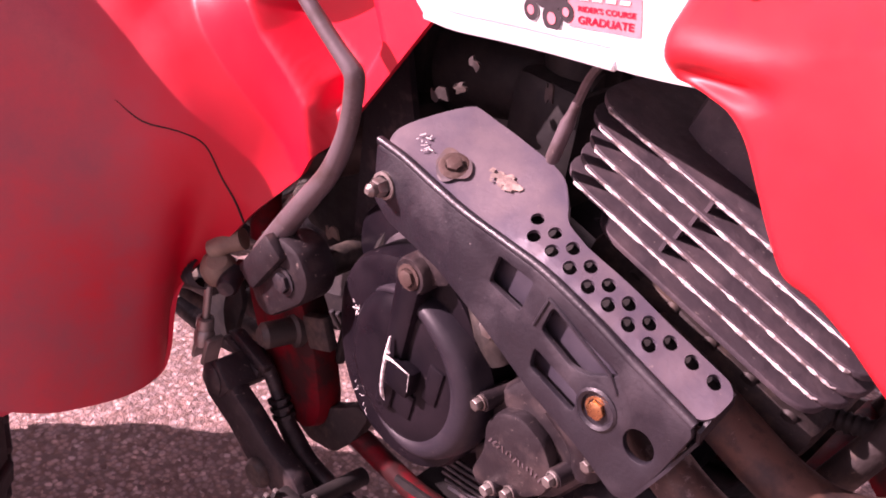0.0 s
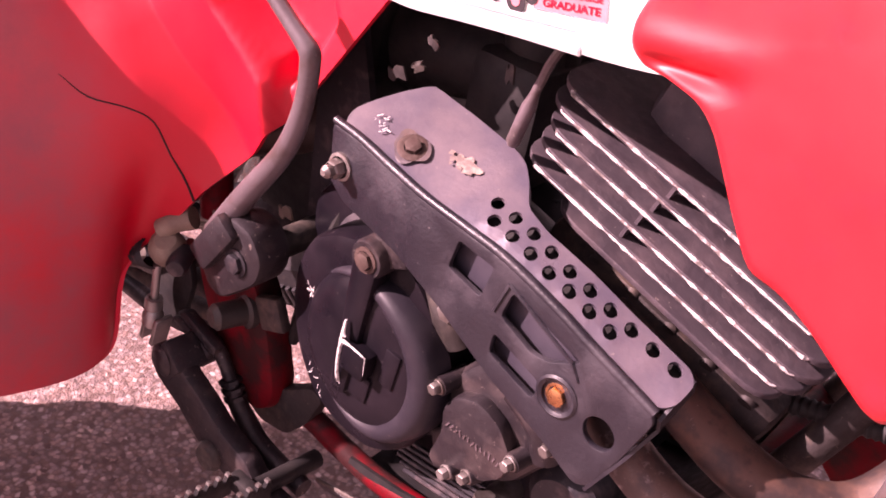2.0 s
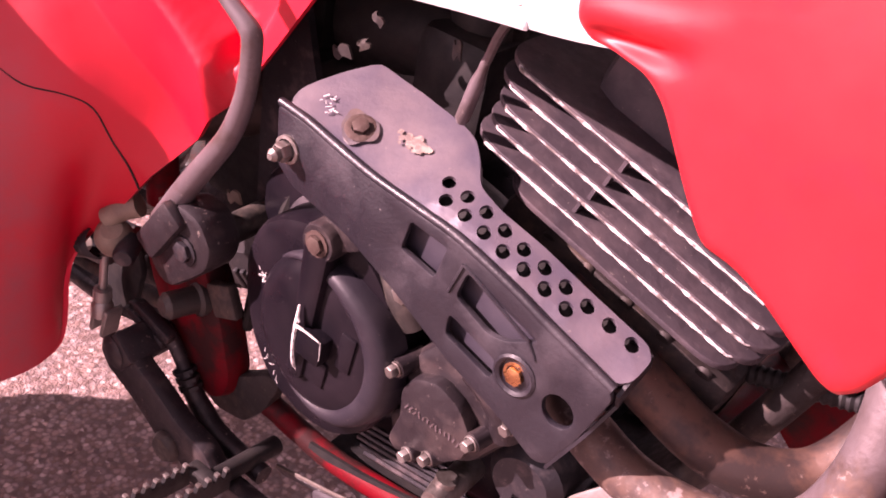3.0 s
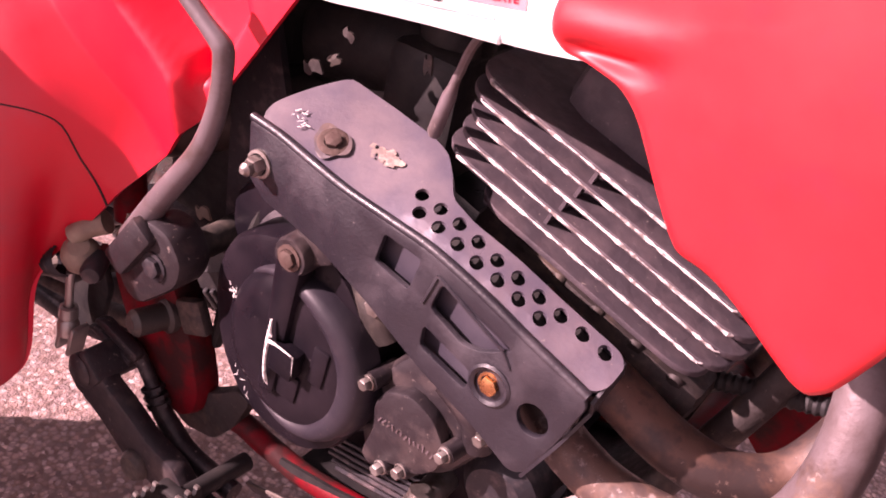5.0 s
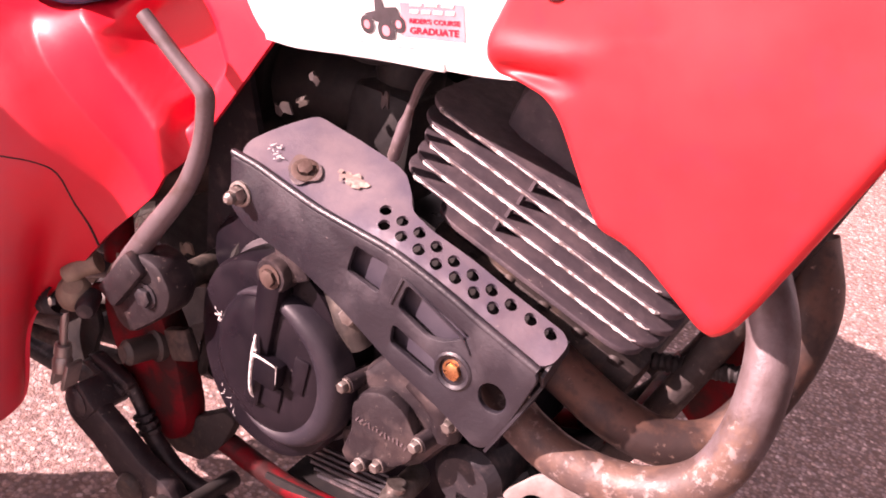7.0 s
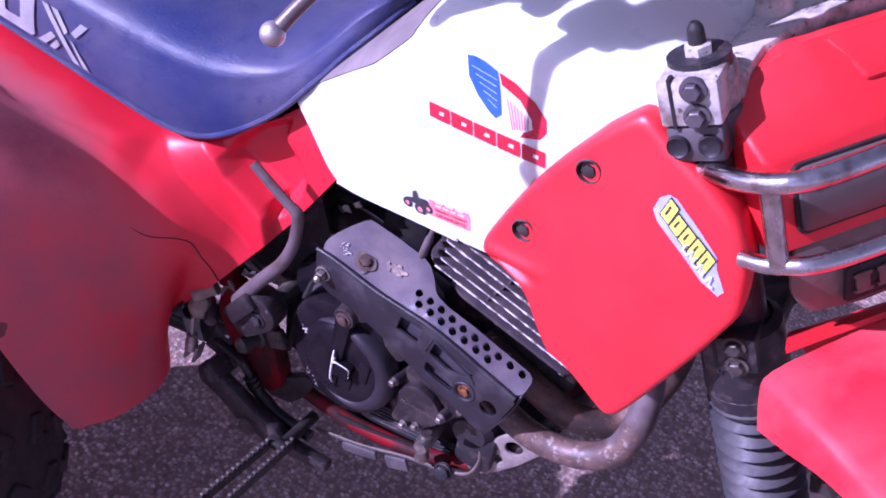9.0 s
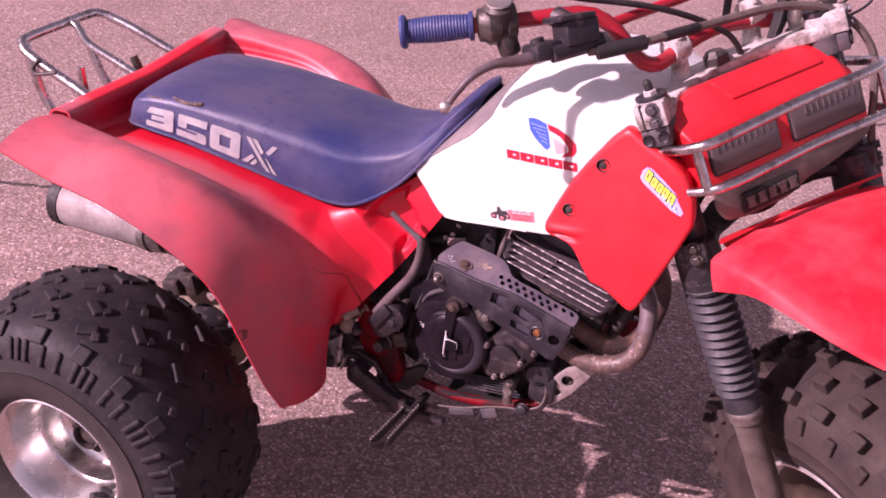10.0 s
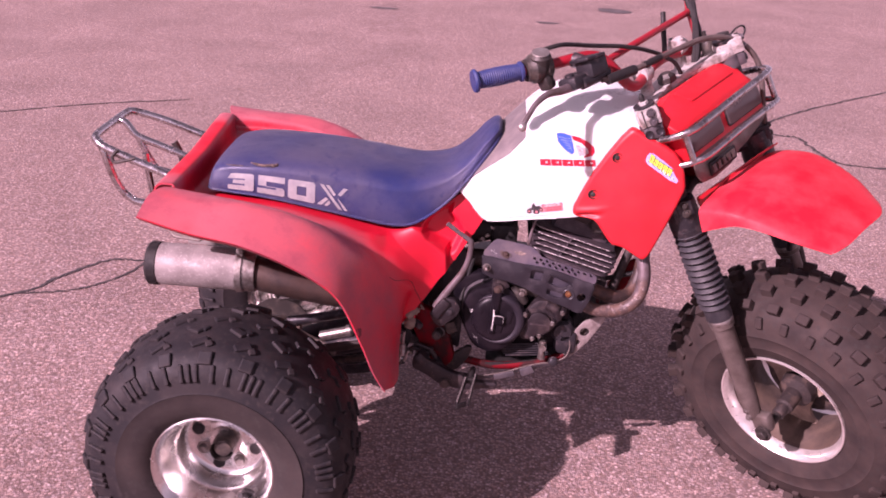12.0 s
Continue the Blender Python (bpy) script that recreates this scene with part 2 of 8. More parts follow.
def header_material():
    """Bare pipe: satin grey above, rust creeping up in blotches from the low bend, pale flecks."""
    m = material("heat_stained_pipe", (0.150, 0.117, 0.122), 0.50, 0.5, alt=(0.100, 0.070, 0.068), scale=30, mix=(0.42, 0.60), bump=0.22, bump_scale=240)
    t = m.node_tree
    N, L = t.nodes, t.links
    b = N["Principled BSDF"]
    co = N.new("ShaderNodeTexCoord").outputs["Object"]
    clean = b.inputs["Base Color"].links[0].from_socket

    def noi(s, d, r):
        n = N.new("ShaderNodeTexNoise")
        n.inputs["Scale"].default_value, n.inputs["Detail"].default_value, n.inputs["Roughness"].default_value = s, d, r
        L.new(co, n.inputs["Vector"])
        return n.outputs["Fac"]

    def math_(op, a, c, d=0.0):
        n = N.new("ShaderNodeMath")
        n.operation = op
        for k, v in enumerate((a, c, d)):
            if isinstance(v, float):
                n.inputs[k].default_value = v
            else:
                L.new(v, n.inputs[k])
        return n.outputs[0]

    def ramp(v, lo, hi):
        n = N.new("ShaderNodeMapRange")
        n.inputs["From Min"].default_value, n.inputs["From Max"].default_value = lo, hi
        L.new(v, n.inputs["Value"])
        return n.outputs["Result"]

    def blend(f, a, c):
        n = N.new("ShaderNodeMix")
        n.data_type = "RGBA"
        L.new(f, n.inputs["Factor"])
        for k, v in (("A", a), ("B", c)):
            if isinstance(v, tuple):
                n.inputs[k].default_value = (*v, 1)
            else:
                L.new(v, n.inputs[k])
        return n.outputs["Result"]

    sep = N.new("ShaderNodeSeparateXYZ")
    L.new(co, sep.inputs[0])
    low = ramp(sep.outputs["Z"], 0.640, 0.560)
    cover = math_("MULTIPLY_ADD", low, 0.34, noi(34.0, 7.0, 0.65))
    rust = blend(ramp(noi(60.0, 6.0, 0.6), 0.45, 0.60), (0.070, 0.045, 0.040), (0.120, 0.072, 0.056))
    rust = blend(ramp(noi(95.0, 8.0, 0.7), 0.55, 0.63), rust, (0.24, 0.185, 0.170))
    amount = ramp(cover, 0.62, 0.72)
    L.new(blend(amount, clean, rust), b.inputs["Base Color"])
    L.new(math_("MULTIPLY_ADD", amount, -0.30, 0.38), b.inputs["Metallic"])
    return m


PIPE = header_material()
PIPE_DARK = material("brown_exhaust_pipe", (0.038, 0.025, 0.022), 0.5, 0.3, alt=(0.070, 0.042, 0.033), scale=24, bump=0.25)
MUFFLER = material("brushed_muffler", (0.23, 0.20, 0.19), 0.6, 0.2, alt=(0.16, 0.135, 0.128), scale=26, fine=(0.29, 0.255, 0.245), bump=0.3, bump_scale=300)
BLACK = material("black_rubber", (0.010, 0.009, 0.010), 0.6, alt=(0.022, 0.019, 0.018), scale=50, bump=0.15, spec=0.35)
BLACK_METAL = material("worn_black_metal", (0.022, 0.02, 0.02394), 0.48, 0.3, alt=(0.085, 0.065, 0.06612), scale=52, mix=(0.54, 0.68), bump=0.25, speck=((0.17, 0.14, 0.13), 240, 0.64, 0.70))
BAR_RED = material("red_handlebar_paint", (0.34, 0.010, 0.018), 0.4, alt=(0.24, 0.02, 0.025), scale=30, bump=0.08)
CLAMP = material("bright_cast_clamp", (0.46, 0.43, 0.41), 0.55, 0.15, alt=(0.17, 0.13, 0.11), scale=42, mix=(0.46, 0.66), bump=0.3, speck=((0.08, 0.06, 0.05), 130, 0.58, 0.66))
SLIDER = material("dirty_fork_slider", (0.17, 0.14, 0.125), 0.5, 0.5, alt=(0.09, 0.07, 0.06), scale=18, mix=(0.4, 0.68), bump=0.25)
HOSE = material("dusty_brown_hose", (0.070, 0.052, 0.046), 0.65, alt=(0.12, 0.092, 0.080), scale=40, bump=0.1)
BOOT = material("rubber_fork_boot", (0.015, 0.015, 0.019), 0.6, alt=(0.034, 0.031, 0.034), scale=30, bump=0.15)
FIN = material("cylinder_fin_metal", (0.046, 0.035, 0.04218), 0.65, 0.1, alt=(0.082, 0.06, 0.06612), scale=45, mix=(0.45, 0.7), bump=0.3, speck=((0.24, 0.20, 0.18), 260, 0.64, 0.70))
FIN_EDGE = material("worn_fin_edge", (0.62, 0.58, 0.57), 0.6, 0.1, alt=(0.16, 0.13, 0.12), scale=150, mix=(0.46, 0.60), bump=0.4)
SCRATCH = material("white_scratches", (0.62, 0.60, 0.58), 0.6, alt=(0.22, 0.21, 0.2), scale=200, mix=(0.5, 0.6))
KICK = material("grey_worn_lever", (0.125, 0.098, 0.105), 0.42, 0.3, alt=(0.080, 0.056, 0.052), scale=32, mix=(0.46, 0.64), bump=0.12, speck=((0.20, 0.16, 0.15), 220, 0.63, 0.70))
SKID = material("scuffed_skid_plate", (0.33, 0.285, 0.27), 0.6, 0.4, alt=(0.15, 0.115, 0.10), scale=30, bump=0.25)
BLUE_INK = material("blue_decal", (0.03, 0.10, 0.55), 0.35, alt=(0.04, 0.12, 0.5), scale=40)
RED_INK = material("red_decal", (0.45, 0.015, 0.03), 0.35, alt=(0.40, 0.02, 0.04), scale=40)
PINK_INK = material("faded_sticker", (0.62, 0.22, 0.24), 0.45, alt=(0.55, 0.16, 0.18), scale=40)
YELLOW_INK = material("yellow_decal", (0.75, 0.72, 0.06), 0.35, alt=(0.7, 0.66, 0.08), scale=40)
SILVER_INK = material("silver_blue_decal", (0.28, 0.30, 0.66), 0.4, alt=(0.36, 0.38, 0.66), scale=40)
BLACK_INK = material("black_decal", (0.03, 0.028, 0.03), 0.4, alt=(0.05, 0.045, 0.05), scale=60)
DOME_DUST = material("dusty_black_dome", (0.0165, 0.0138, 0.01915), 0.5, 0.0, alt=(0.031, 0.0245, 0.03021), spec=0.3, scale=22, mix=(0.45, 0.68), bump=0.08, bump_scale=300, speck=((0.12, 0.09, 0.08), 260, 0.65, 0.70))
FILTER_MET = material("dusty_dark_casting", (0.02, 0.015, 0.01767), 0.48, 0.3, alt=(0.0578, 0.04216, 0.04109), scale=38, mix=(0.50, 0.66), bump=0.25, speck=((0.20, 0.16, 0.14), 230, 0.62, 0.69))
HEAD_GRIME = material("oily_head", (0.045, 0.033, 0.031), 0.6, 0.2, alt=(0.15, 0.12, 0.11), scale=90, mix=(0.56, 0.72), fine=(0.02, 0.018, 0.018), bump=0.6, bump_scale=120)
GRIME = material("oily_brown_grime", (0.026, 0.019, 0.018), 0.65, 0.15, alt=(0.085, 0.058, 0.046), scale=48, mix=(0.50, 0.66), bump=0.4, speck=((0.16, 0.12, 0.10), 220, 0.63, 0.70))
CORK = material("dusty_brake_metal", (0.19, 0.14, 0.11), 0.75, 0.2, alt=(0.32, 0.25, 0.19), scale=25, bump=0.3)


def lens_material():
    m = bpy.data.materials.new("ribbed_lens")
    m.use_nodes = True
    t = m.node_tree
    b = t.nodes["Principled BSDF"]
    b.inputs["Base Color"].default_value = (0.11, 0.088, 0.086, 1)
    b.inputs["Roughness"].default_value = 0.28
    b.inputs["Transmission Weight"].default_value = 0.15
    b.inputs["IOR"].default_value = 1.46
    w = t.nodes.new("ShaderNodeTexWave")
    w.bands_direction = "Y"
    w.inputs["Scale"].default_value = 60
    co = t.nodes.new("ShaderNodeTexCoord")
    t.links.new(co.outputs["UV"], w.inputs["Vector"])
    bp = t.nodes.new("ShaderNodeBump")
    bp.inputs["Strength"].default_value, bp.inputs["Distance"].default_value = 0.3, 0.002
    t.links.new(w.outputs["Fac"], bp.inputs["Height"])
    t.links.new(bp.outputs["Normal"], b.inputs["Normal"])
    return m


LENS = lens_material()


# ---- mesh tools ----
def part(name, bm, mat, parent=None, label="", smooth=True, angle=38.0):
    bmesh.ops.recalc_face_normals(bm, faces=bm.faces)
    me = bpy.data.meshes.new(name)
    for f in bm.faces:
        f.smooth = smooth
    for e in bm.edges:
        if len(e.link_faces) == 2 and e.calc_face_angle(0.0) > radians(angle):
            e.smooth = False
    bm.to_mesh(me)
    bm.free()
    for k in (mat if isinstance(mat, (list, tuple)) else [mat]):
        me.materials.append(k)
    ob = new(name, me)
    if parent is not None:
        ob.parent = parent
    if label:
        ob["label"] = label
    return ob


def spline(pts, n=8):
    """Catmull-Rom through the points, n steps a span."""
    P = [Vector(p) for p in pts]
    if len(P) < 3:
        return [P[0].lerp(P[1], i / n) for i in range(n + 1)]
    Q = [P[0] * 2 - P[1], *P, P[-1] * 2 - P[-2]]
    out = []
    for i in range(1, len(Q) - 2):
        a, b, c, d = Q[i - 1:i + 3]
        for k in range(n):
            t = k / n
            out.append(0.5 * ((2 * b) + (c - a) * t + (2 * a - 5 * b + 4 * c - d) * t * t + (3 * b - a - 3 * c + d) * t ** 3))
    out.append(P[-1])
    return out


def interp(x, xs, ys):
    return float(np.interp(x, xs, ys))


def tube(bm, pts, r, seg=12, n=6, smooth=True, cap=True):
    """A round tube along a path; r: one radius or one for each point given."""
    path = spline(pts, n) if smooth else [Vector(p) for p in pts]
    m = len(path)
    rs = [r] * m if isinstance(r, (int, float)) else [interp(i / (m - 1), np.linspace(0, 1, len(r)), r) for i in range(m)]
    tang = [(path[min(i + 1, m - 1)] - path[max(i - 1, 0)]).normalized() for i in range(m)]
    ref = Vector((0, 0, 1)) if abs(tang[0].z) < 0.9 else Vector((1, 0, 0))
    nrm = (ref - tang[0] * ref.dot(tang[0])).normalized()
    rings = []
    for i in range(m):
        nrm = (nrm - tang[i] * nrm.dot(tang[i])).normalized()
        bi = tang[i].cross(nrm)
        rings.append([bm.verts.new(path[i] + (nrm * math.cos(a) + bi * math.sin(a)) * rs[i]) for a in (2 * math.pi * k / seg for k in range(seg))])
    for a, b in zip(rings, rings[1:]):
        for k in range(seg):
            bm.faces.new((a[k], a[(k + 1) % seg], b[(k + 1) % seg], b[k]))
    if cap:
        bm.faces.new(rings[0][::-1])
        bm.faces.new(rings[-1])
    return bm


def axis_matrix(o, d, up=(0, 0, 1)):
    """Local z along d, at o."""
    d = Vector(d).normalized()
    u = Vector(up)
    if abs(u.dot(d)) > 0.95:
        u = Vector((1, 0, 0))
    x = u.cross(d).normalized()
    y = d.cross(x)
    m = Matrix((x, y, d)).transposed().to_4x4()
    m.translation = o
    return m


def lathe(bm, prof, o, d, seg=32, closed=False):
    """Turns a profile of (radius, height) round the axis d at o."""
    m = axis_matrix(o, d)
    rings = []
    for r, h in prof:
        if r < 1e-5:
            rings.append([bm.verts.new(m @ Vector((0, 0, h)))])
        else:
            rings.append([bm.verts.new(m @ Vector((r * math.cos(a), r * math.sin(a), h))) for a in (2 * math.pi * k / seg for k in range(seg))])
    pairs = list(zip(rings, rings[1:])) + ([(rings[-1], rings[0])] if closed else [])
    for a, b in pairs:
        for k in range(seg):
            j = (k + 1) % seg
            if len(a) == 1 and len(b) == 1:
                continue
            if len(a) == 1:
                bm.faces.new((a[0], b[j], b[k]))
            elif len(b) == 1:
                bm.faces.new((a[k], a[j], b[0]))
            else:
                bm.faces.new((a[k], a[j], b[j], b[k]))
    return bm


def box(bm, o, size, rot=None, bevel=0.0):
    """A box with rounded edges, centred at o."""
    tmp = bmesh.new()
    bmesh.ops.create_cube(tmp, size=1.0)
    bmesh.ops.scale(tmp, vec=size, verts=tmp.verts)
    if bevel:
        bmesh.ops.bevel(tmp, geom=tmp.edges[:], offset=bevel, segments=2, affect="EDGES", profile=0.5)
    m = Matrix.Translation(o) @ (rot.to_4x4() if rot is not None else Matrix.Identity(4))
    return join(bm, tmp, m)


def join(bm, other, m=None):
    if m is not None:
        bmesh.ops.transform(other, matrix=m, verts=other.verts)
    vs = {v: bm.verts.new(v.co) for v in other.verts}
    for f in other.faces:
        g = bm.faces.new([vs[v] for v in f.verts])
        g.material_index = f.material_index
    other.free()
    return bm


def round_corners(pts, r, n=4):
    """Rounds the corners of a flat outline."""
    out = []
    for i, p in enumerate(pts):
        p, a, b = Vector(p), Vector(pts[i - 1]), Vector(pts[(i + 1) % len(pts)])
        k = min(r, (a - p).length * 0.45, (b - p).length * 0.45)
        s, e = p + (a - p).normalized() * k, p + (b - p).normalized() * k
        for j in range(n + 1):
            t = j / n
            out.append((1 - t) ** 2 * s + 2 * t * (1 - t) * p + t * t * e)
    return out


def plate(bm, outline, depth, place, holes=(), bevel=0.0):
    """A flat plate with holes: outline and holes in 2D, placed by place(u, v, w), w from 0 to depth."""
    tmp = bmesh.new()
    edges = []
    for loop in (outline, *holes):
        vs = [tmp.verts.new((p[0], p[1], 0)) for p in loop]
        edges += [tmp.edges.new((vs[i], vs[(i + 1) % len(vs)])) for i in range(len(vs))]
    bmesh.ops.triangle_fill(tmp, edges=edges, use_beauty=True)
    res = bmesh.ops.extrude_face_region(tmp, geom=tmp.faces[:])
    for v in res["geom"]:
        if isinstance(v, bmesh.types.BMVert):
            v.co.z = depth
    if bevel:
        bmesh.ops.recalc_face_normals(tmp, faces=tmp.faces)
        es = [e for e in tmp.edges if len(e.link_faces) == 2 and e.calc_face_angle(0) > 1.0 and abs(e.verts[0].co.z - e.verts[1].co.z) < 1e-6]
        bmesh.ops.bevel(tmp, geom=es, offset=bevel, segments=2, affect="EDGES", profile=0.5)
    for v in tmp.verts:
        v.co = place(*v.co)
    return join(bm, tmp)


def circle(x, y, r, n=14):
    return [(x + r * math.cos(2 * math.pi * k / n), y + r * math.sin(2 * math.pi * k / n)) for k in range(n)]


def grid_sheet(bm, rows, thick=0.0, toward=None):
    """A sheet through rows of points; thick: its thickness, on the side away from its normal (or along toward)."""
    n, m = len(rows), len(rows[0])
    top = [[bm.verts.new(p) for p in row] for row in rows]
    for i in range(n - 1):
        for j in range(m - 1):
            bm.faces.new((top[i][j], top[i + 1][j], top[i + 1][j + 1], top[i][j + 1]))
    if thick:
        bm.normal_update()
        under = []
        for row in top:
            under.append([bm.verts.new(v.co - (Vector(toward) if toward else v.normal) * thick) for v in row])
        for i in range(n - 1):
            for j in range(m - 1):
                bm.faces.new((under[i][j], under[i][j + 1], under[i + 1][j + 1], under[i + 1][j]))
        for i in range(n - 1):
            for j in (0, m - 1):
                bm.faces.new((top[i][j], top[i + 1][j], under[i + 1][j], under[i][j]))
        for j in range(m - 1):
            for i in (0, n - 1):
                bm.faces.new((top[i][j], top[i][j + 1], under[i][j + 1], under[i][j]))
    return bm


def mesh_grid(ctrl, nu, nv):
    """Smooth grid through rows of control points."""
    rows = [spline(r, nv) for r in ctrl]
    cols = [spline([row[j] for row in rows], nu) for j in range(len(rows[0]))]
    return [[cols[j][i] for j in range(len(cols))] for i in range(len(cols[0]))]


def bolt(bm, o, d, r=0.006, h=0.005, flange=1.5):
    """A hexagonal bolt head on a round flange."""
    lathe(bm, [(0, -0.002), (r * flange, -0.002), (r * flange, h * 0.25), (r * 1.05, h * 0.3)], o, d, 14)
    lathe(bm, [(r, h * 0.2), (r, h * 0.9), (r * 0.85, h), (0, h)], o, d, 6)
    return bm


def text_mesh(words, size, shear=0.0, bold=0.0):
    """The outline of a word in the built-in font, filled, as a bmesh in its own plane."""
    cu = bpy.data.curves.new("words", "FONT")
    cu.body, cu.size, cu.shear, cu.offset = words, size, shear, bold
    cu.dimensions, cu.fill_mode = "2D", "FRONT"
    ob = bpy.data.objects.new("words", cu)
    scene.collection.objects.link(ob)
    me = bpy.data.meshes.new_from_object(ob.evaluated_get(bpy.context.evaluated_depsgraph_get()))
    bm = bmesh.new()
    bm.from_mesh(me)
    bpy.data.objects.remove(ob)
    bpy.data.curves.remove(cu)
    bpy.data.meshes.remove(me)
    return bm


def mirrored(bm):
    """Adds the mirror image across the vehicle's middle plane."""
    tmp = bm.copy()
    for v in tmp.verts:
        v.co.y = -v.co.y
    bmesh.ops.reverse_faces(tmp, faces=tmp.faces)
    return join(bm, tmp)


# ---- ground ----
bm = bmesh.new()
grid_sheet(bm, [[Vector((x, y, 0)) for y in (-400, -8, 0, 8, 400)] for x in (-400, -8, 0, 8, 400)])
ground = tagged(part("ground", bm, ASPHALT), "sun-bleached grey asphalt with coarse stones in it", "ground", kind="structure")


def crack(points, width):
    """A ragged open crack filled with dark grit, lying in the asphalt."""
    path = spline([(*p, 0) for p in points], 14)
    b = bmesh.new()
    rows = []
    for i, p in enumerate(path):
        q = path[min(i + 1, len(path) - 1)] - path[max(i - 1, 0)]
        side = Vector((-q.y, q.x, 0)).normalized()
        jog = side * random.uniform(-0.6, 0.6) * width
        w = width * random.uniform(0.35, 1.0) * (0.3 if i in (0, len(path) - 1) else 1)
        rows.append([p + jog + side * w + Vector((0, 0, 0.003)), p + jog - side * w + Vector((0, 0, 0.003))])
    grid_sheet(b, rows)
    return part("asphalt_crack", b, CRACK, ground)


for pts, w in (([(-2.2, 0.35), (-1.6, 0.55), (-1.067, 0.712), (-0.937, 0.896), (-0.838, 1.054), (-0.707, 1.081), (-0.5, 1.12), (-0.2, 1.3)], 0.009),
               ([(-1.02, 0.74), (-0.86, 0.80), (-0.742, 0.934), (-0.70, 1.08)], 0.006),
               ([(1.3, 2.9), (1.7, 3.2), (2.17, 3.776), (2.58, 4.228), (3.189, 4.788), (4.4, 5.9)], 0.011),
               ([(1.8, 3.62), (2.111, 3.458), (2.233, 3.433), (2.272, 3.224), (2.33, 3.006), (2.571, 2.95), (3.2, 3.0), (4.5, 3.3)], 0.016),
               ([(2.33, 3.0), (2.172, 2.806), (1.95, 2.62)], 0.010),
               ([(-3.6, 1.9), (-2.7, 2.4), (-2.078, 2.779), (-1.7, 3.044), (-1.2, 3.3)], 0.010)):
    crack(pts, w)


def tar_spot(x, y, rx, ry):
    b = bmesh.new()
    ring = [Vector((x + rx * math.cos(a) * (1 + 0.12 * math.sin(3 * a + x)), y + ry * math.sin(a) * (1 + 0.1 * math.cos(2 * a + y)), 0.004)) for a in (2 * math.pi * k / 28 for k in range(28))]
    b.faces.new([b.verts.new(p) for p in ring])
    return part("tar_spot", b, TAR, ground)


for s in ((1.554, 7.5, 0.16, 0.13), (-0.539, 6.77, 0.13, 0.05), (0.05, 8.6, 0.3, 0.14), (0.9, 6.6, 0.1, 0.05)):
    tar_spot(*s)

# ---- the three-wheeler ----
trike = new("three_wheeler")
tagged(trike, "worn red and white three-wheeled motorbike with blue seat on asphalt", "three-wheeler")


# -- wheels --
def rear_tyre(sign):
    """Balloon tyre with chevron lugs; sign: side of its outer wall. The axle lies along y, middle at the origin."""
    b, ribs = bmesh.new(), []
    half = [(0.118, 0.098), (0.128, 0.112), (0.150, 0.123), (0.185, 0.128), (0.190, 0.1305), (0.196, 0.1285), (0.225, 0.127), (0.25, 0.117), (0.266, 0.095), (0.273, 0.06), (0.276, 0.0)]
    prof = half + [(r, -h) for r, h in half[-2::-1]]
    lathe(b, prof, (0, 0, 0), (0, 1, 0), 72)
    n = 24
    for k in range(n):
        for s in (-1, 1):
            for off in (-0.24, 0.0, 0.24):
                if (k % 2 and off == 0.0):
                    continue
                a = 2 * math.pi * (k + off + 0.3) / n
                m = Matrix.Rotation(a, 4, "Y") @ Matrix.Translation((0, s * 0.1235, 0.233)) @ Matrix.Rotation(radians(-s * 68), 4, "X")
                ribs.append(m)
    return b, ribs


def lug_mesh(name, size, hook=0):
    """One moulded tread lug; hook: the side to which its end turns."""
    t = bmesh.new()
    box(t, (0, 0, 0), size, bevel=0.003)
    if hook:
        box(t, (size[0] * 0.42, size[1] * 0.75 * hook, -0.0005), (size[0] * 0.42, size[1] * 0.9, size[2] - 0.001), bevel=0.003)
    me = bpy.data.meshes.new(name)
    t.to_mesh(me)
    t.free()
    return me


def lug(me, mat, wheel, m):
    if not me.materials:
        me.materials.append(mat)
    ob = new("tread_lug", me)
    ob.parent = wheel
    ob.matrix_local = m
    return ob


LUGS = {-1: lug_mesh("lug", (0.035, 0.018, 0.016), -1), 1: lug_mesh("lug", (0.035, 0.018, 0.016), 1), 0: lug_mesh("lug", (0.027, 0.028, 0.015))}


RIB = lug_mesh("rib", (0.009, 0.037, 0.010))


def rear_lugs(wheel, rot):
    n = 20
    for k in range(n):
        for row, (h, tilt) in enumerate(((0.024, 34), (-0.024, -34), (0.070, -30), (-0.070, 30), (0.106, 0), (-0.106, 0))):
            a = 2 * math.pi * (k + (0.5 if row % 2 else 0) + 0.25 * (row // 2)) / n
            r = interp(abs(h), (0, 0.06, 0.095, 0.117), (0.276, 0.273, 0.266, 0.25)) - 0.002
            lean = interp(abs(h), (0, 0.06, 0.09, 0.12), (0, 8, 28, 48)) * (1 if h > 0 else -1)
            m = Matrix.Rotation(a, 4, "Y") @ Matrix.Translation((0, h, r)) @ Matrix.Rotation(radians(-lean), 4, "X") @ Matrix.Rotation(radians(tilt), 4, "Z")
            lug(LUGS[0 if row > 3 else (-1 if tilt > 0 else 1)], RUBBER, wheel, rot @ m)


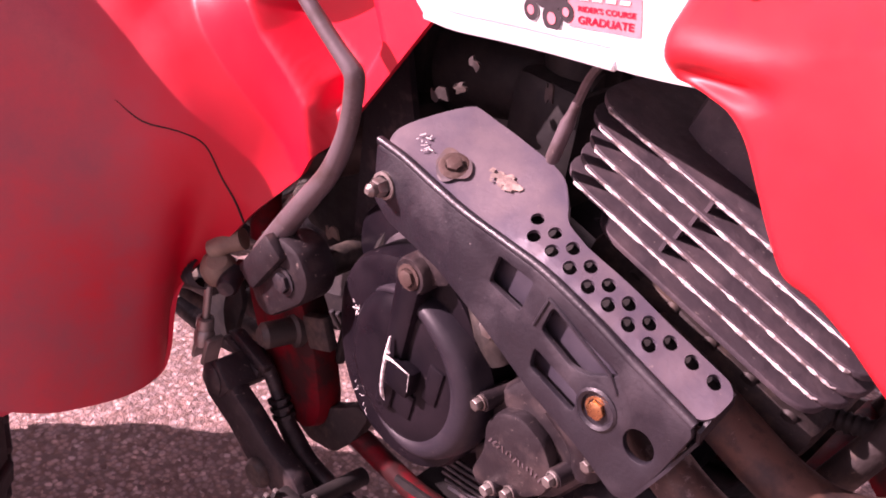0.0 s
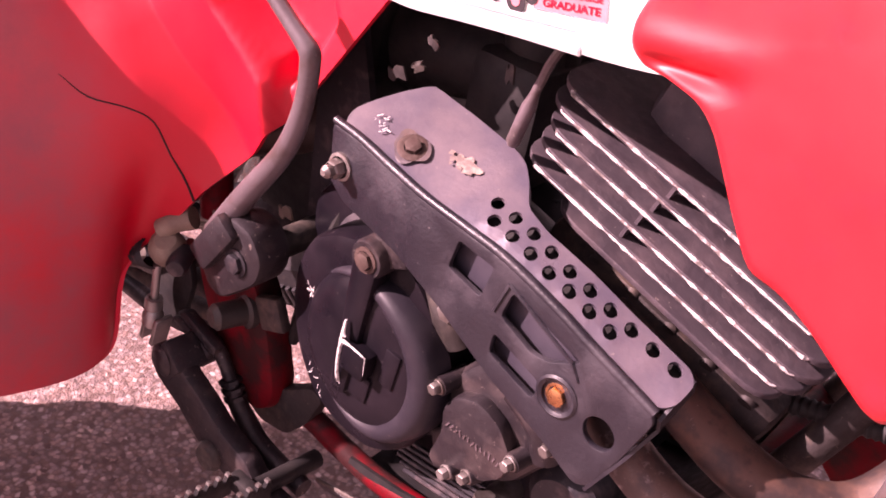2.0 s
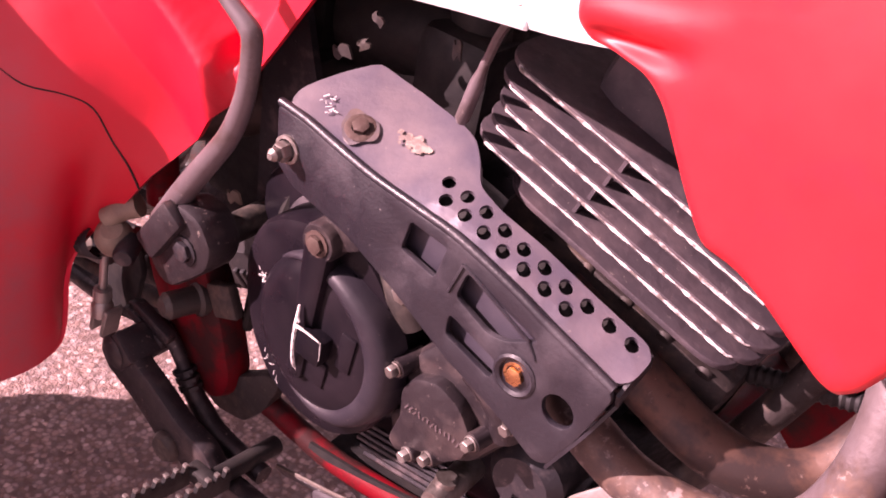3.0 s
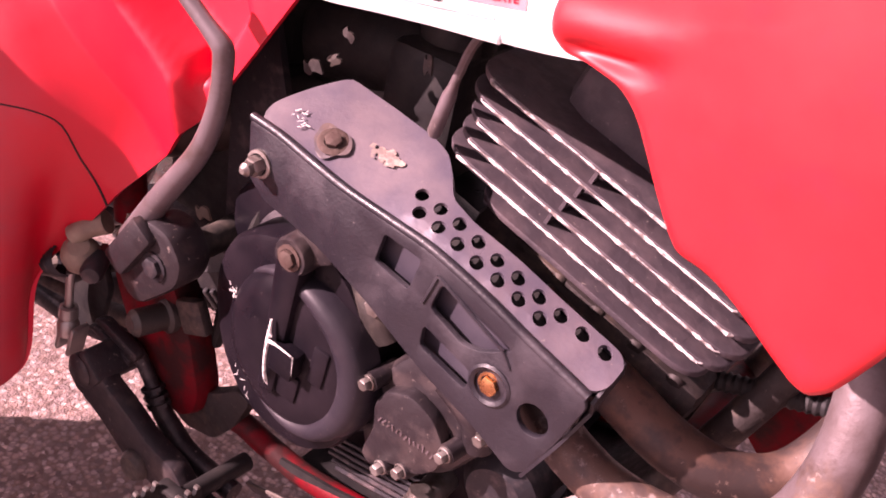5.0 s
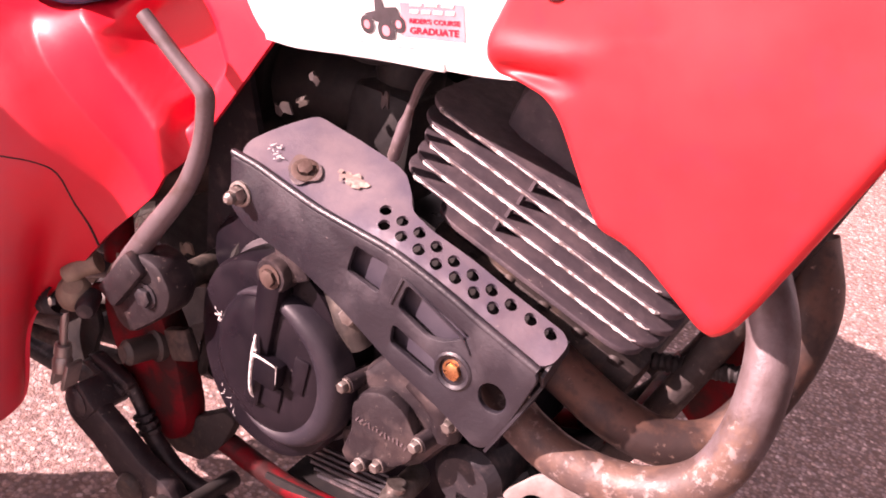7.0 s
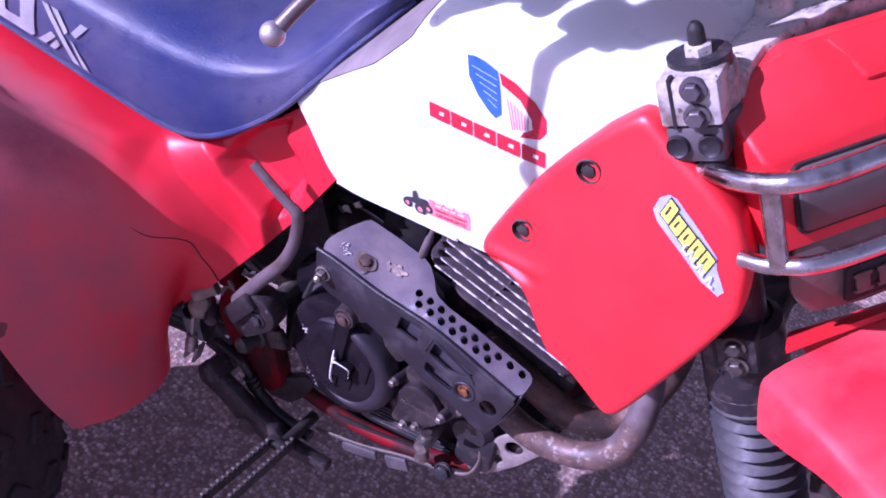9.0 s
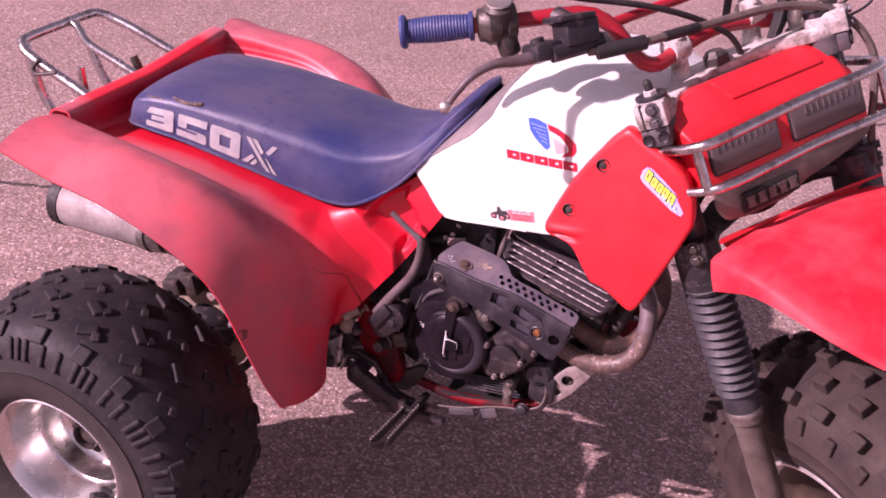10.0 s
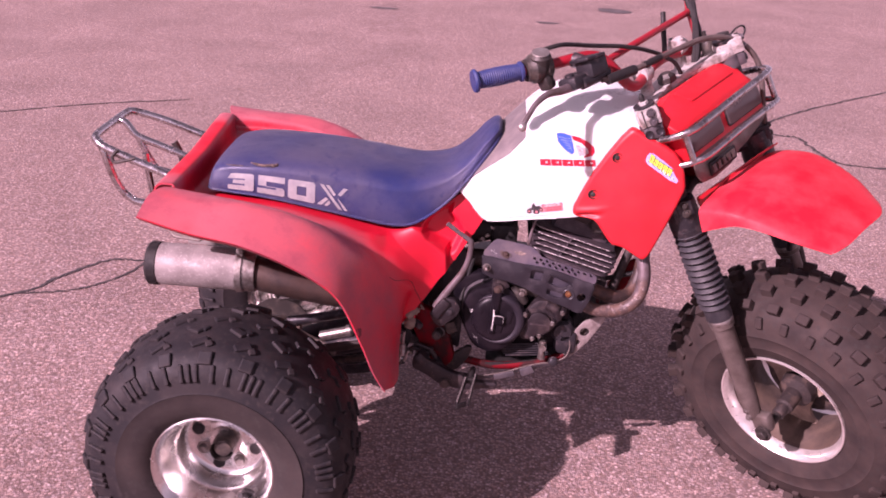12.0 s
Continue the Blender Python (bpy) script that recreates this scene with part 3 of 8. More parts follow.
def rear_rim():
    """Deep dished rim, outer side towards -y, middle of the tyre at the origin."""
    b = bmesh.new()
    lathe(b, [(0.112, 0.085), (0.122, 0.100), (0.127, 0.1065), (0.1275, 0.112), (0.124, 0.114), (0.120, 0.111), (0.113, 0.100), (0.108, 0.094),
              (0.106, 0.070), (0.101, 0.064), (0.100, 0.045), (0.094, 0.038), (0.093, 0.005), (0.086, -0.004), (0.078, -0.008), (0.040, -0.006),
              (0.034, -0.002), (0.034, 0.004), (0.0, 0.004)], (0, 0, 0), (0, -1, 0), 64)
    lathe(b, [(0.112, 0.085), (0.100, 0.03), (0.100, -0.05), (0.112, -0.085), (0.126, -0.105), (0.127, -0.112), (0.120, -0.108), (0.100, -0.07), (0.094, -0.02), (0.086, -0.01)], (0, 0, 0), (0, -1, 0), 48)
    return b


def rear_wheel(y, outward):
    rot = Matrix.Translation((0, y, 0.288)) @ (Matrix.Identity(4) if outward < 0 else Matrix.Rotation(math.pi, 4, "Z"))
    rot = rot @ Matrix.Rotation(radians(17), 4, "Y")
    b = rear_rim()
    bmesh.ops.transform(b, matrix=rot, verts=b.verts)
    wheel = part("rear_wheel", b, ALLOY, trike, "deep polished aluminium wheel with a balloon tyre")
    b, ribs = rear_tyre(outward)
    bmesh.ops.transform(b, matrix=rot, verts=b.verts)
    part("tyre", b, RUBBER, wheel, "black knobbly balloon tyre with dusty sidewall")
    rear_lugs(wheel, rot)
    for m in ribs:
        lug(RIB, RUBBER, wheel, rot @ m).name = "sidewall_rib"
    b = bmesh.new()
    lathe(b, [(0.121, 0.104), (0.128, 0.1145), (0.150, 0.1252), (0.170, 0.1285), (0.183, 0.1300), (0.190, 0.1322)], (0, 0, 0), (0, -1, 0), 64)
    bmesh.ops.transform(b, matrix=rot, verts=b.verts)
    part("sidewall_band", b, RUBBER_BROWN, wheel, "dusty brown inner sidewall")
    for k in range(4):
        a = math.pi / 4 + k * math.pi / 2
        b = bmesh.new()
        bolt(b, (0.058 * math.cos(a), 0.009, 0.058 * math.sin(a)), (0, -1, 0), 0.010, 0.014)
        bmesh.ops.transform(b, matrix=rot, verts=b.verts)
        part("wheel_nut", b, STEEL, wheel)
        b = bmesh.new()
        a += math.pi / 4
        lathe(b, [(0, 0.0), (0.013, 0.0), (0.013, -0.004)], (0.064 * math.cos(a), 0.0035, 0.064 * math.sin(a)), (0, -1, 0), 16)
        bmesh.ops.transform(b, matrix=rot, verts=b.verts)
        part("hub_opening", b, BLACK, wheel, "dark opening in the hub")
    b = bmesh.new()
    tube(b, [(0.085, -0.070, -0.060), (0.075, -0.088, -0.050), (0.07, -0.098, -0.046)], 0.006, 8)
    box(b, (0.085, -0.07, -0.058), (0.030, 0.012, 0.022), bevel=0.004)
    bmesh.ops.transform(b, matrix=rot, verts=b.verts)
    part("valve", b, BLACK, wheel, "black rubber valve")
    b = bmesh.new()
    lathe(b, [(0, 0.03), (0.018, 0.028), (0.022, 0.0), (0.03, -0.004)], (0, -0.004, 0), (0, -1, 0), 20)
    bmesh.ops.transform(b, matrix=rot, verts=b.verts)
    part("axle_end", b, DIRTY_METAL, wheel, "greasy axle end")
    return wheel


rear_wheel(-0.398, -1)
rear_wheel(0.398, 1)

# -- steering frame: x ahead, y to the left, z along the raked axis, all turned to the right --
STEER = 40.0
AXIS = Vector((-0.454, 0, 0.891))
AHEAD = Vector((0.891, 0, 0.454))
LEFT = Vector((0, 1, 0))
cs, sn = math.cos(radians(STEER)), math.sin(radians(STEER))
EF, EL = AHEAD * cs - LEFT * sn, LEFT * cs + AHEAD * sn
FRONT = Matrix((EF, EL, AXIS)).transposed().to_4x4()
FRONT.translation = (0.9379, 0.0, 0.9)
# fork and wheel, leaning a little to the right of the bars
FORK = Matrix(((0.6706, -0.6782, 0.3007), (0.5935, 0.7336, 0.3311), (-0.4451, -0.0435, 0.8944))).transposed().to_4x4()
FORK.translation = (0.9327, -0.0209, 0.9171)
HUB = (0.075, 0.0, -0.676)


def fork_part(name, b, mat, parent=trike, label="", **kw):
    bmesh.ops.transform(b, matrix=FORK, verts=b.verts)
    return part(name, b, mat, parent, label, **kw)


def front_part(name, b, mat, parent=trike, label="", **kw):
    bmesh.ops.transform(b, matrix=FRONT, verts=b.verts)
    return part(name, b, mat, parent, label, **kw)


def front_wheel():
    o = Vector(HUB)
    b = bmesh.new()
    lathe(b, [(0.136, 0.066), (0.134, 0.060), (0.131, 0.035), (0.124, 0.026), (0.124, -0.026), (0.131, -0.035), (0.134, -0.060), (0.136, -0.066), (0.138, -0.066), (0.134, -0.03), (0.127, -0.02), (0.127, 0.02), (0.134, 0.03), (0.138, 0.066), (0.136, 0.066)], o, (0, -1, 0), 64)
    wheel = fork_part("front_wheel", b, BARREL, label="dusty front wheel with a bright rim lip and a wide knobbly tyre")
    for s in (-1, 1):
        b = bmesh.new()
        lathe(b, [(0.1362, 0.064), (0.140, 0.080), (0.145, 0.089), (0.149, 0.0935), (0.1525, 0.0935), (0.1535, 0.089), (0.150, 0.083), (0.142, 0.072), (0.1385, 0.064)], o, (0, s, 0), 64, closed=True)
        fork_part("rim_lip", b, LIP, wheel, "bright worn rim lip")
    b = bmesh.new()
    half = [(0.140, 0.074), (0.151, 0.086), (0.156, 0.091), (0.170, 0.0995), (0.188, 0.1035), (0.192, 0.1058), (0.196, 0.1042), (0.215, 0.1060), (0.223, 0.1062), (0.226, 0.1080), (0.229, 0.1062), (0.252, 0.103), (0.280, 0.090), (0.297, 0.066), (0.306, 0.034), (0.309, 0.0)]
    lathe(b, half + [(r, -h) for r, h in half[-2::-1]], o, (0, 1, 0), 72)
    n = 28
    block = lug_mesh("lug", (0.027, 0.022, 0.034))
    side_block = lug_mesh("lug", (0.017, 0.026, 0.017))
    for k in range(n):
        for row, h in enumerate((0.0, 0.042, -0.042, 0.080, -0.080)):
            a = 2 * math.pi * (k + (0.5 if row in (1, 2) else 0)) / n
            r = interp(abs(h), (0, 0.035, 0.068, 0.092), (0.309, 0.306, 0.296, 0.279)) + 0.003
            lean = interp(abs(h), (0, 0.035, 0.068, 0.095), (0, 6, 22, 46)) * (1 if h > 0 else -1)
            lug(block, RUBBER_DUSTY, wheel, FORK @ Matrix.Translation(o) @ Matrix.Rotation(a, 4, "Y") @ Matrix.Translation((0, h, r)) @ Matrix.Rotation(radians(-lean), 4, "X"))
        for s in (-1, 1):
            a = 2 * math.pi * (k + 0.5) / n
            lug(side_block, RUBBER_DUSTY, wheel, FORK @ Matrix.Translation(o) @ Matrix.Rotation(a, 4, "Y") @ Matrix.Translation((0, s * 0.0985, 0.262)) @ Matrix.Rotation(radians(-s * 68), 4, "X"))
    fork_part("tyre", b, RUBBER_DUSTY, wheel, "dusty wide front tyre with square lugs")
    b = bmesh.new()
    lathe(b, [(0, 0.108), (0.012, 0.108), (0.015, 0.104), (0.015, 0.080), (0.021, 0.076), (0.022, 0.030), (0.040, 0.022), (0.044, 0.0), (0.044, -0.05), (0.03, -0.055), (0.02, -0.085), (0, -0.085)], o, (0, -1, 0), 28)
    fork_part("hub", b, GRIME, wheel, "greasy wheel hub")
    for k in range(3):
        a = 2 * math.pi * k / 3 + 1.35
        b = bmesh.new()
        m = Matrix.Translation(o) @ Matrix.Rotation(a, 4, "Y")
        rows = [[m @ Vector((s * w, y, z)) for s in (-1, 1)] for z, w, y in ((0.036, 0.034, 0.012), (0.07, 0.022, 0.020), (0.10, 0.026, 0.024), (0.127, 0.046, 0.024))]
        grid_sheet(b, rows, 0.010, toward=(0, 1, 0))
        fork_part("spoke", b, CORK, wheel, "dusty cast wheel spoke")
    b = bmesh.new()
    lathe(b, [(0.050, -0.036), (0.098, -0.036), (0.098, -0.041), (0.050, -0.041)], o, (0, -1, 0), 40, closed=True)
    fork_part("brake_disc", b, GRIME, wheel, "dusty brake disc")


front_wheel()


# -- fork --
def fork_leg(s):
    """s: -1 right leg, 1 left leg."""
    y, f = s * 0.152, 0.050
    b = bmesh.new()
    tube(b, [(f, y, 0.155), (f, y, -0.10)], 0.022, 20)
    lathe(b, [(0.024, 0.0), (0.033, 0.004), (0.035, 0.03), (0.033, 0.085), (0.026, 0.09)], (f, y, -0.155), (0, 0, 1), 24)
    leg = fork_part("fork_leg", b, BLACK_METAL, label="raked telescopic fork leg with rubber boot")
    prof = []
    n = 14
    for k in range(n * 6 + 1):
        ph = (k % 6) / 6
        r = 0.0300 + 0.0045 * math.cos(2 * math.pi * ph) + 0.0015 * math.sin(k / (n * 6) * 3)
        prof.append((r, -0.115 - 0.215 * k / (n * 6)))
    prof += [(0.029, -0.334), (0.0295, -0.365), (0.026, -0.368)]
    b = bmesh.new()
    lathe(b, prof, (f, y, 0), (0, 0, 1), 28)
    fork_part("boot", b, BOOT, leg, "black ribbed rubber boot")
    b = bmesh.new()
    lathe(b, [(0.023, 0.0), (0.027, -0.004), (0.027, -0.026), (0.0225, -0.03), (0.0225, -0.20), (0.021, -0.245), (0.016, -0.285), (0.0, -0.29)], (f, y, -0.363), (0, 0, 1), 24)
    box(b, (f + 0.018, y, -0.658), (0.046, 0.028, 0.046), bevel=0.008)
    fork_part("slider", b, SLIDER, leg, "dull dirty aluminium slider")
    b = bmesh.new()
    lathe(b, [(0.0265, 0), (0.0285, -0.003), (0.0285, -0.011), (0.0265, -0.014)], (f, y, -0.366), (0, 0, 1), 24)
    fork_part("boot_clamp", b, STEEL, leg)
    for a in (-0.008, 0.012):
        b = bmesh.new()
        bolt(b, (f - 0.003, y + s * 0.018, -0.630 + a), (0, s, 0), 0.005, 0.007)
        fork_part("pinch_bolt", b, STEEL, leg)


fork_leg(-1)
fork_leg(1)
b = bmesh.new()
tube(b, [(HUB[0], -0.178, HUB[2]), (HUB[0], 0.178, HUB[2])], 0.0095, 14)
for s in (-1, 1):
    bolt(b, (HUB[0], s * 0.174, HUB[2]), (0, s, 0), 0.013, 0.014)
fork_part("front_axle", b, DIRTY_METAL, label="greasy front axle with nuts")
b = bmesh.new()
box(b, (0.030, 0.122, -0.60), (0.09, 0.04, 0.06), bevel=0.01)
box(b, (-0.005, 0.105, -0.57), (0.05, 0.045, 0.045), bevel=0.008)
fork_part("brake_caliper", b, DIRTY_METAL, label="dirty front brake caliper")
for a0, mat, nm in ((0.118, CLAMP, "upper_clamp"), (-0.095, BLACK_METAL, "lower_clamp")):
    b = bmesh.new()
    out = round_corners([(-0.030, -0.045), (-0.004, -0.085), (0.028, -0.135), (0.060, -0.135), (0.048, -0.085), (0.035, -0.045), (0.035, 0.045), (0.048, 0.085), (0.060, 0.135), (0.028, 0.135), (-0.004, 0.085), (-0.030, 0.045)], 0.008)
    plate(b, out, 0.020, lambda u, v, w, a0=a0: Vector((u - 0.018 + 0.8 * max(0.0, abs(v) - 0.10), v, a0 - 0.004 + w)), bevel=0.005)
    cl = fork_part(nm, b, mat, label="cast fork clamp")
    for s in (-1, 1):
        c, face = Vector((0.050, s * 0.152, a0)), Vector((0.7071, s * 0.7071, 0))
        across = Vector((-0.7071 * s, 0.7071, 0))
        turn = Matrix.Rotation(radians(45 * s), 3, "Z")
        b = bmesh.new()
        lathe(b, [(0.019, -0.003), (0.023, -0.001), (0.0245, 0.003), (0.0245, 0.026), (0.0232, 0.029), (0.019, 0.030)], c, (0, 0, 1), 28)
        box(b, c + face * 0.020 + Vector((0, 0, 0.0165)), (0.034, 0.042, 0.033), turn, 0.0025)
        head = fork_part("clamp_head", b, mat, cl)
        b = bmesh.new()
        lathe(b, [(0.0200, 0), (0.0200, 0.003), (0.0172, 0.0035), (0.0168, 0.0055), (0.0145, 0.006), (0.0, 0.006)], c + Vector((0, 0, 0.0295)), (0, 0, 1), 22)
        lathe(b, [(0.010, 0.0), (0.010, 0.008), (0.008, 0.009), (0.0, 0.009)], c + Vector((0, 0, 0.0350)), (0, 0, 1), 6)
        fork_part("fork_cap", b, mat, cl)
        b = bmesh.new()
        box(b, c + face * 0.0335 + across * (0.011 * s) + Vector((0, 0, 0.017)), (0.008, 0.0025, 0.0365), turn)
        fork_part("clamp_slot", b, BLACK, cl, "dark slot of the clamp")
        for k in (0.008, 0.027):
            b = bmesh.new()
            bolt(b, c + face * 0.0375 - across * (0.005 * s) + Vector((0, 0, k)), face, 0.0062, 0.007)
            fork_part("clamp_bolt", b, CASE_GREY if nm == "upper_clamp" else DIRTY_METAL, cl)
        if nm == "upper_clamp":
            # dark lamp bracket under the clamp head
            b = bmesh.new()
            lathe(b, [(0.021, 0.0), (0.0255, 0.002), (0.0255, 0.028), (0.021, 0.030)], c + Vector((0, 0, -0.030)), (0, 0, 1), 22)
            box(b, c + face * 0.026 + Vector((0, 0, -0.015)), (0.018, 0.040, 0.028), turn, 0.004)
            arm = fork_part("lamp_arm", b, CASE_GREY, cl, "dark dusty lamp bracket")
            for k in (-0.012, 0.010):
                b = bmesh.new()
                lathe(b, [(0.0, 0.002), (0.0055, 0.002), (0.0075, 0.0035), (0.0085, 0.0)], c + face * 0.0352 + across * k + Vector((0, 0, -0.015)), face, 16)
                fork_part("bracket_eye", b, BLACK_METAL, arm)
b = bmesh.new()
tube(b, [(0, 0, 0.108), (0, 0, -0.10)], 0.034, 24)
fork_part("steering_head", b, RED_PAINT, label="red steering head tube")
b = bmesh.new()
lathe(b, [(0.008, -0.002), (0.020, 0), (0.020, 0.012), (0.012, 0.02), (0, 0.02)], (0, 0, 0.134), (0, 0, 1), 6)
fork_part("stem_nut", b, DIRTY_METAL)
# rubber stop and valve on top of the right leg
b = bmesh.new()
tube(b, [(0.050, -0.152, 0.158), (0.050, -0.152, 0.172), (0.050, -0.152, 0.177)], [0.0062, 0.0058, 0.003], 12)
fork_part("air_valve", b, BLACK, label="black air valve cap on the fork")


# -- handlebar --
def bar_point(s, k):
    """Point k (0 middle to 1 end) of the handlebar's side s."""
    P = spline([(0.010, 0.030, 0.198), (0.012, 0.070, 0.194), (0.017, 0.112, 0.188), (0.017, 0.142, 0.206), (0.008, 0.160, 0.258), (-0.004, 0.188, 0.292), (-0.026, 0.257, 0.312), (-0.054, 0.325, 0.330), (-0.104, 0.412, 0.356)], 8)
    i = k * (len(P) - 1)
    j = min(int(i), len(P) - 2)
    p = P[j].lerp(P[j + 1], i - j)
    return Vector((p.x, s * p.y, p.z - (0.15 * p.y if s > 0 else 0.0)))


b = bmesh.new()
left = [bar_point(1, k / 20) for k in range(20, -1, -1)]
right = [bar_point(-1, k / 20) for k in range(21)]
tube(b, left + [Vector((0.010, 0, 0.198))] + right, 0.0112, 14, n=1, smooth=True)
handlebar = front_part("handlebar", b, BAR_RED, label="red painted braced handlebar, turned to the right")
b = bmesh.new()
tube(b, [bar_point(1, 0.53), bar_point(-1, 0.53)], 0.0075, 12)
front_part("crossbar", b, BAR_RED, handlebar)
for s in (-1, 1):
    b = bmesh.new()
    tube(b, [(0.000, s * 0.068, 0.140), (0.004, s * 0.070, 0.165), (0.010, s * 0.072, 0.190)], [0.017, 0.0135, 0.013], 18)
    lathe(b, [(0.0, -0.014), (0.019, -0.014), (0.020, -0.010), (0.020, 0.010), (0.019, 0.014), (0.0, 0.014)], (0.010, s * 0.072, 0.196), (0, 1, 0), 22)
    for e in (-1, 1):
        bolt(b, (0.010 + e * 0.013, s * 0.072, 0.212), (0, 0, 1), 0.0045, 0.006)
    front_part("bar_clamp", b, CLAMP, handlebar, "cast aluminium handlebar clamp")
    # grip with ribs and end flange
    g0, g1 = bar_point(s, 0.885), bar_point(s, 1.0)
    d = (g1 - g0).normalized()
    ln = (g1 - g0).length + 0.004
    prof = [(0.0115, 0), (0.020, 0.001), (0.020, 0.006)]
    for k in range(40):
        t = k / 39
        prof.append((0.0158 + 0.0022 * math.sin(t * math.pi) + (0.0009 if k % 2 else 0), 0.008 + t * (ln - 0.016)))
    prof += [(0.0225, ln - 0.006), (0.0235, ln - 0.002), (0.021, ln + 0.002), (0, ln + 0.002)]
    b = bmesh.new()
    lathe(b, prof, g0, d, 22)
    front_part("grip", b, GRIP_BLUE, handlebar, "blue rubber grip")
# thumb throttle housing
o, d = bar_point(-1, 0.835), (bar_point(-1, 0.87) - bar_point(-1, 0.78)).normalized()
b = bmesh.new()
lathe(b, [(0.012, -0.026), (0.024, -0.024), (0.027, -0.012), (0.022, -0.008), (0.028, -0.002), (0.029, 0.014), (0.024, 0.020), (0.022, 0.028), (0.012, 0.03)], o, d, 22)
lathe(b, [(0.0, 0.032), (0.016, 0.030), (0.021, 0.025), (0.021, 0.0)], o + Vector((0.006, 0, 0)), (0.45, 0, 0.84), 20)
box(b, o + Vector((0.006, 0.0, -0.03)), (0.030, 0.026, 0.036), bevel=0.008)
throttle = front_part("throttle_housing", b, DIRTY_METAL, label="scuffed black and silver throttle housing")
b = bmesh.new()
lathe(b, [(0.0, 0.002), (0.017, 0.002), (0.018, 0.0)], o + Vector((0.006, 0, 0)) + Vector((0.45, 0, 0.84)) * 0.0335, (0.45, 0, 0.84), 18)
front_part("cover_plate", b, CAST, throttle)
# brake master cylinder and lever
b = bmesh.new()
box(b, (0.022, -0.229, 0.281), (0.042, 0.052, 0.036), Matrix.Rotation(radians(-12), 3, "X"), 0.005)
box(b, (0.022, -0.233, 0.302), (0.048, 0.058, 0.008), Matrix.Rotation(radians(-12), 3, "X"), 0.003)
tube(b, [(0.006, -0.226, 0.290), (-0.016, -0.229, 0.304)], 0.015, 14)
master = front_part("brake_reservoir", b, BLACK_METAL, label="worn black square brake fluid reservoir")
b = bmesh.new()
tube(b, [(0.026, -0.198, 0.256), (0.024, -0.276, 0.266)], 0.012, 14)
box(b, (0.006, -0.277, 0.272), (0.046, 0.046, 0.026), Matrix.Rotation(radians(-10), 3, "X"), 0.007)
lathe(b, [(0.0, 0.006), (0.009, 0.006), (0.010, 0.0)], (0.004, -0.280, 0.285), (0, 0, 1), 12)
front_part("cylinder", b, BLACK_METAL, master)
b = bmesh.new()
tube(b, [(0.010, -0.285, 0.268), (0.006, -0.318, 0.274), (-0.001, -0.350, 0.282), (-0.006, -0.382, 0.279), (-0.012, -0.408, 0.267), (-0.015, -0.426, 0.257)], [0.010, 0.0085, 0.0065, 0.0055, 0.0052, 0.0055], 10)
brake_lever = front_part("brake_lever", b, KICK, master, "cast brake lever with ball end")
b = bmesh.new()
lathe(b, [(0.0088 * math.sin(math.pi * k / 12), -0.0088 * math.cos(math.pi * k / 12)) for k in range(13)], (-0.0157, -0.431, 0.2545), (0, 1, 0), 20)
front_part("ball_end", b, CAST, brake_lever, "pale worn ball")
# left lever and its perch
o = bar_point(1, 0.70)
b = bmesh.new()
box(b, o, (0.04, 0.05, 0.04), bevel=0.01)
tube(b, [o + Vector((0.03, 0, 0)), o + Vector((0.04, 0.06, -0.01)), o + Vector((0.0, 0.13, 0.0)), o + Vector((-0.03, 0.17, 0.01))], 0.006, 10)
front_part("clutch_lever", b, BLACK_METAL, label="black clutch lever and perch")


# cables and hoses
def cable(name, pts, r, mat, parent=trike, label="", front=True):
    b = bmesh.new()
    tube(b, pts, r, 8, n=8)
    return front_part(name, b, mat, parent, label) if front else part(name, b, mat, parent, label)


o = bar_point(-1, 0.835)
cable("throttle_cable", [o + Vector((0.012, 0.016, 0.028)), (-0.012, -0.245, 0.342), (0.0, -0.177, 0.308), (0.02, -0.12, 0.278), (0.03, -0.068, 0.246), (0.035, -0.02, 0.209), (0.035, 0.013, 0.168), (0.02, 0.03, 0.08)], 0.0045, BLACK, label="black throttle cable")
hose = cable("brake_hose", [(0.030, -0.225, 0.250), (0.045, -0.185, 0.240), (0.055, -0.150, 0.234), (0.055, -0.077, 0.223), (0.058, 0.0, 0.212), (0.075, 0.075, 0.200), (0.094, 0.130, 0.175), (0.108, 0.166, 0.137), (0.114, 0.181, 0.086), (0.110, 0.170, 0.030), (0.102, 0.157, -0.026), (0.094, 0.160, -0.077), (0.085, 0.165, -0.20), (0.06, 0.185, -0.45), (0.03, 0.14, -0.58)], 0.0062, HOSE, label="grey-brown brake hose arched over the headlight")
b = bmesh.new()
lathe(b, [(0.0062, -0.012), (0.0105, -0.010), (0.0105, 0.010), (0.0062, 0.012)], (0.0945, 0.160, -0.075), (0.1, 0, 1), 14)
box(b, (0.088, 0.143, -0.080), (0.012, 0.034, 0.016), bevel=0.003)
front_part("hose_guide", b, BLACK_METAL, hose, "dark hose guide")
b = bmesh.new()
tube(b, [(0.036, -0.216, 0.245), (0.045, -0.185, 0.240), (0.055, -0.150, 0.234)], 0.0105, 12)
tube(b, [(0.055, -0.118, 0.229), (0.055, -0.06, 0.221)], 0.0075, 10)
front_part("hose_sleeve", b, BLACK, label="black rubber hose sleeve")
cable("clutch_cable", [(-0.02, 0.24, 0.315), (0.02, 0.16, 0.25), (0.036, 0.105, 0.18), (0.036, 0.06, 0.13), (0.02, 0.035, 0.05)], 0.0045, BLACK, label="black clutch cable")
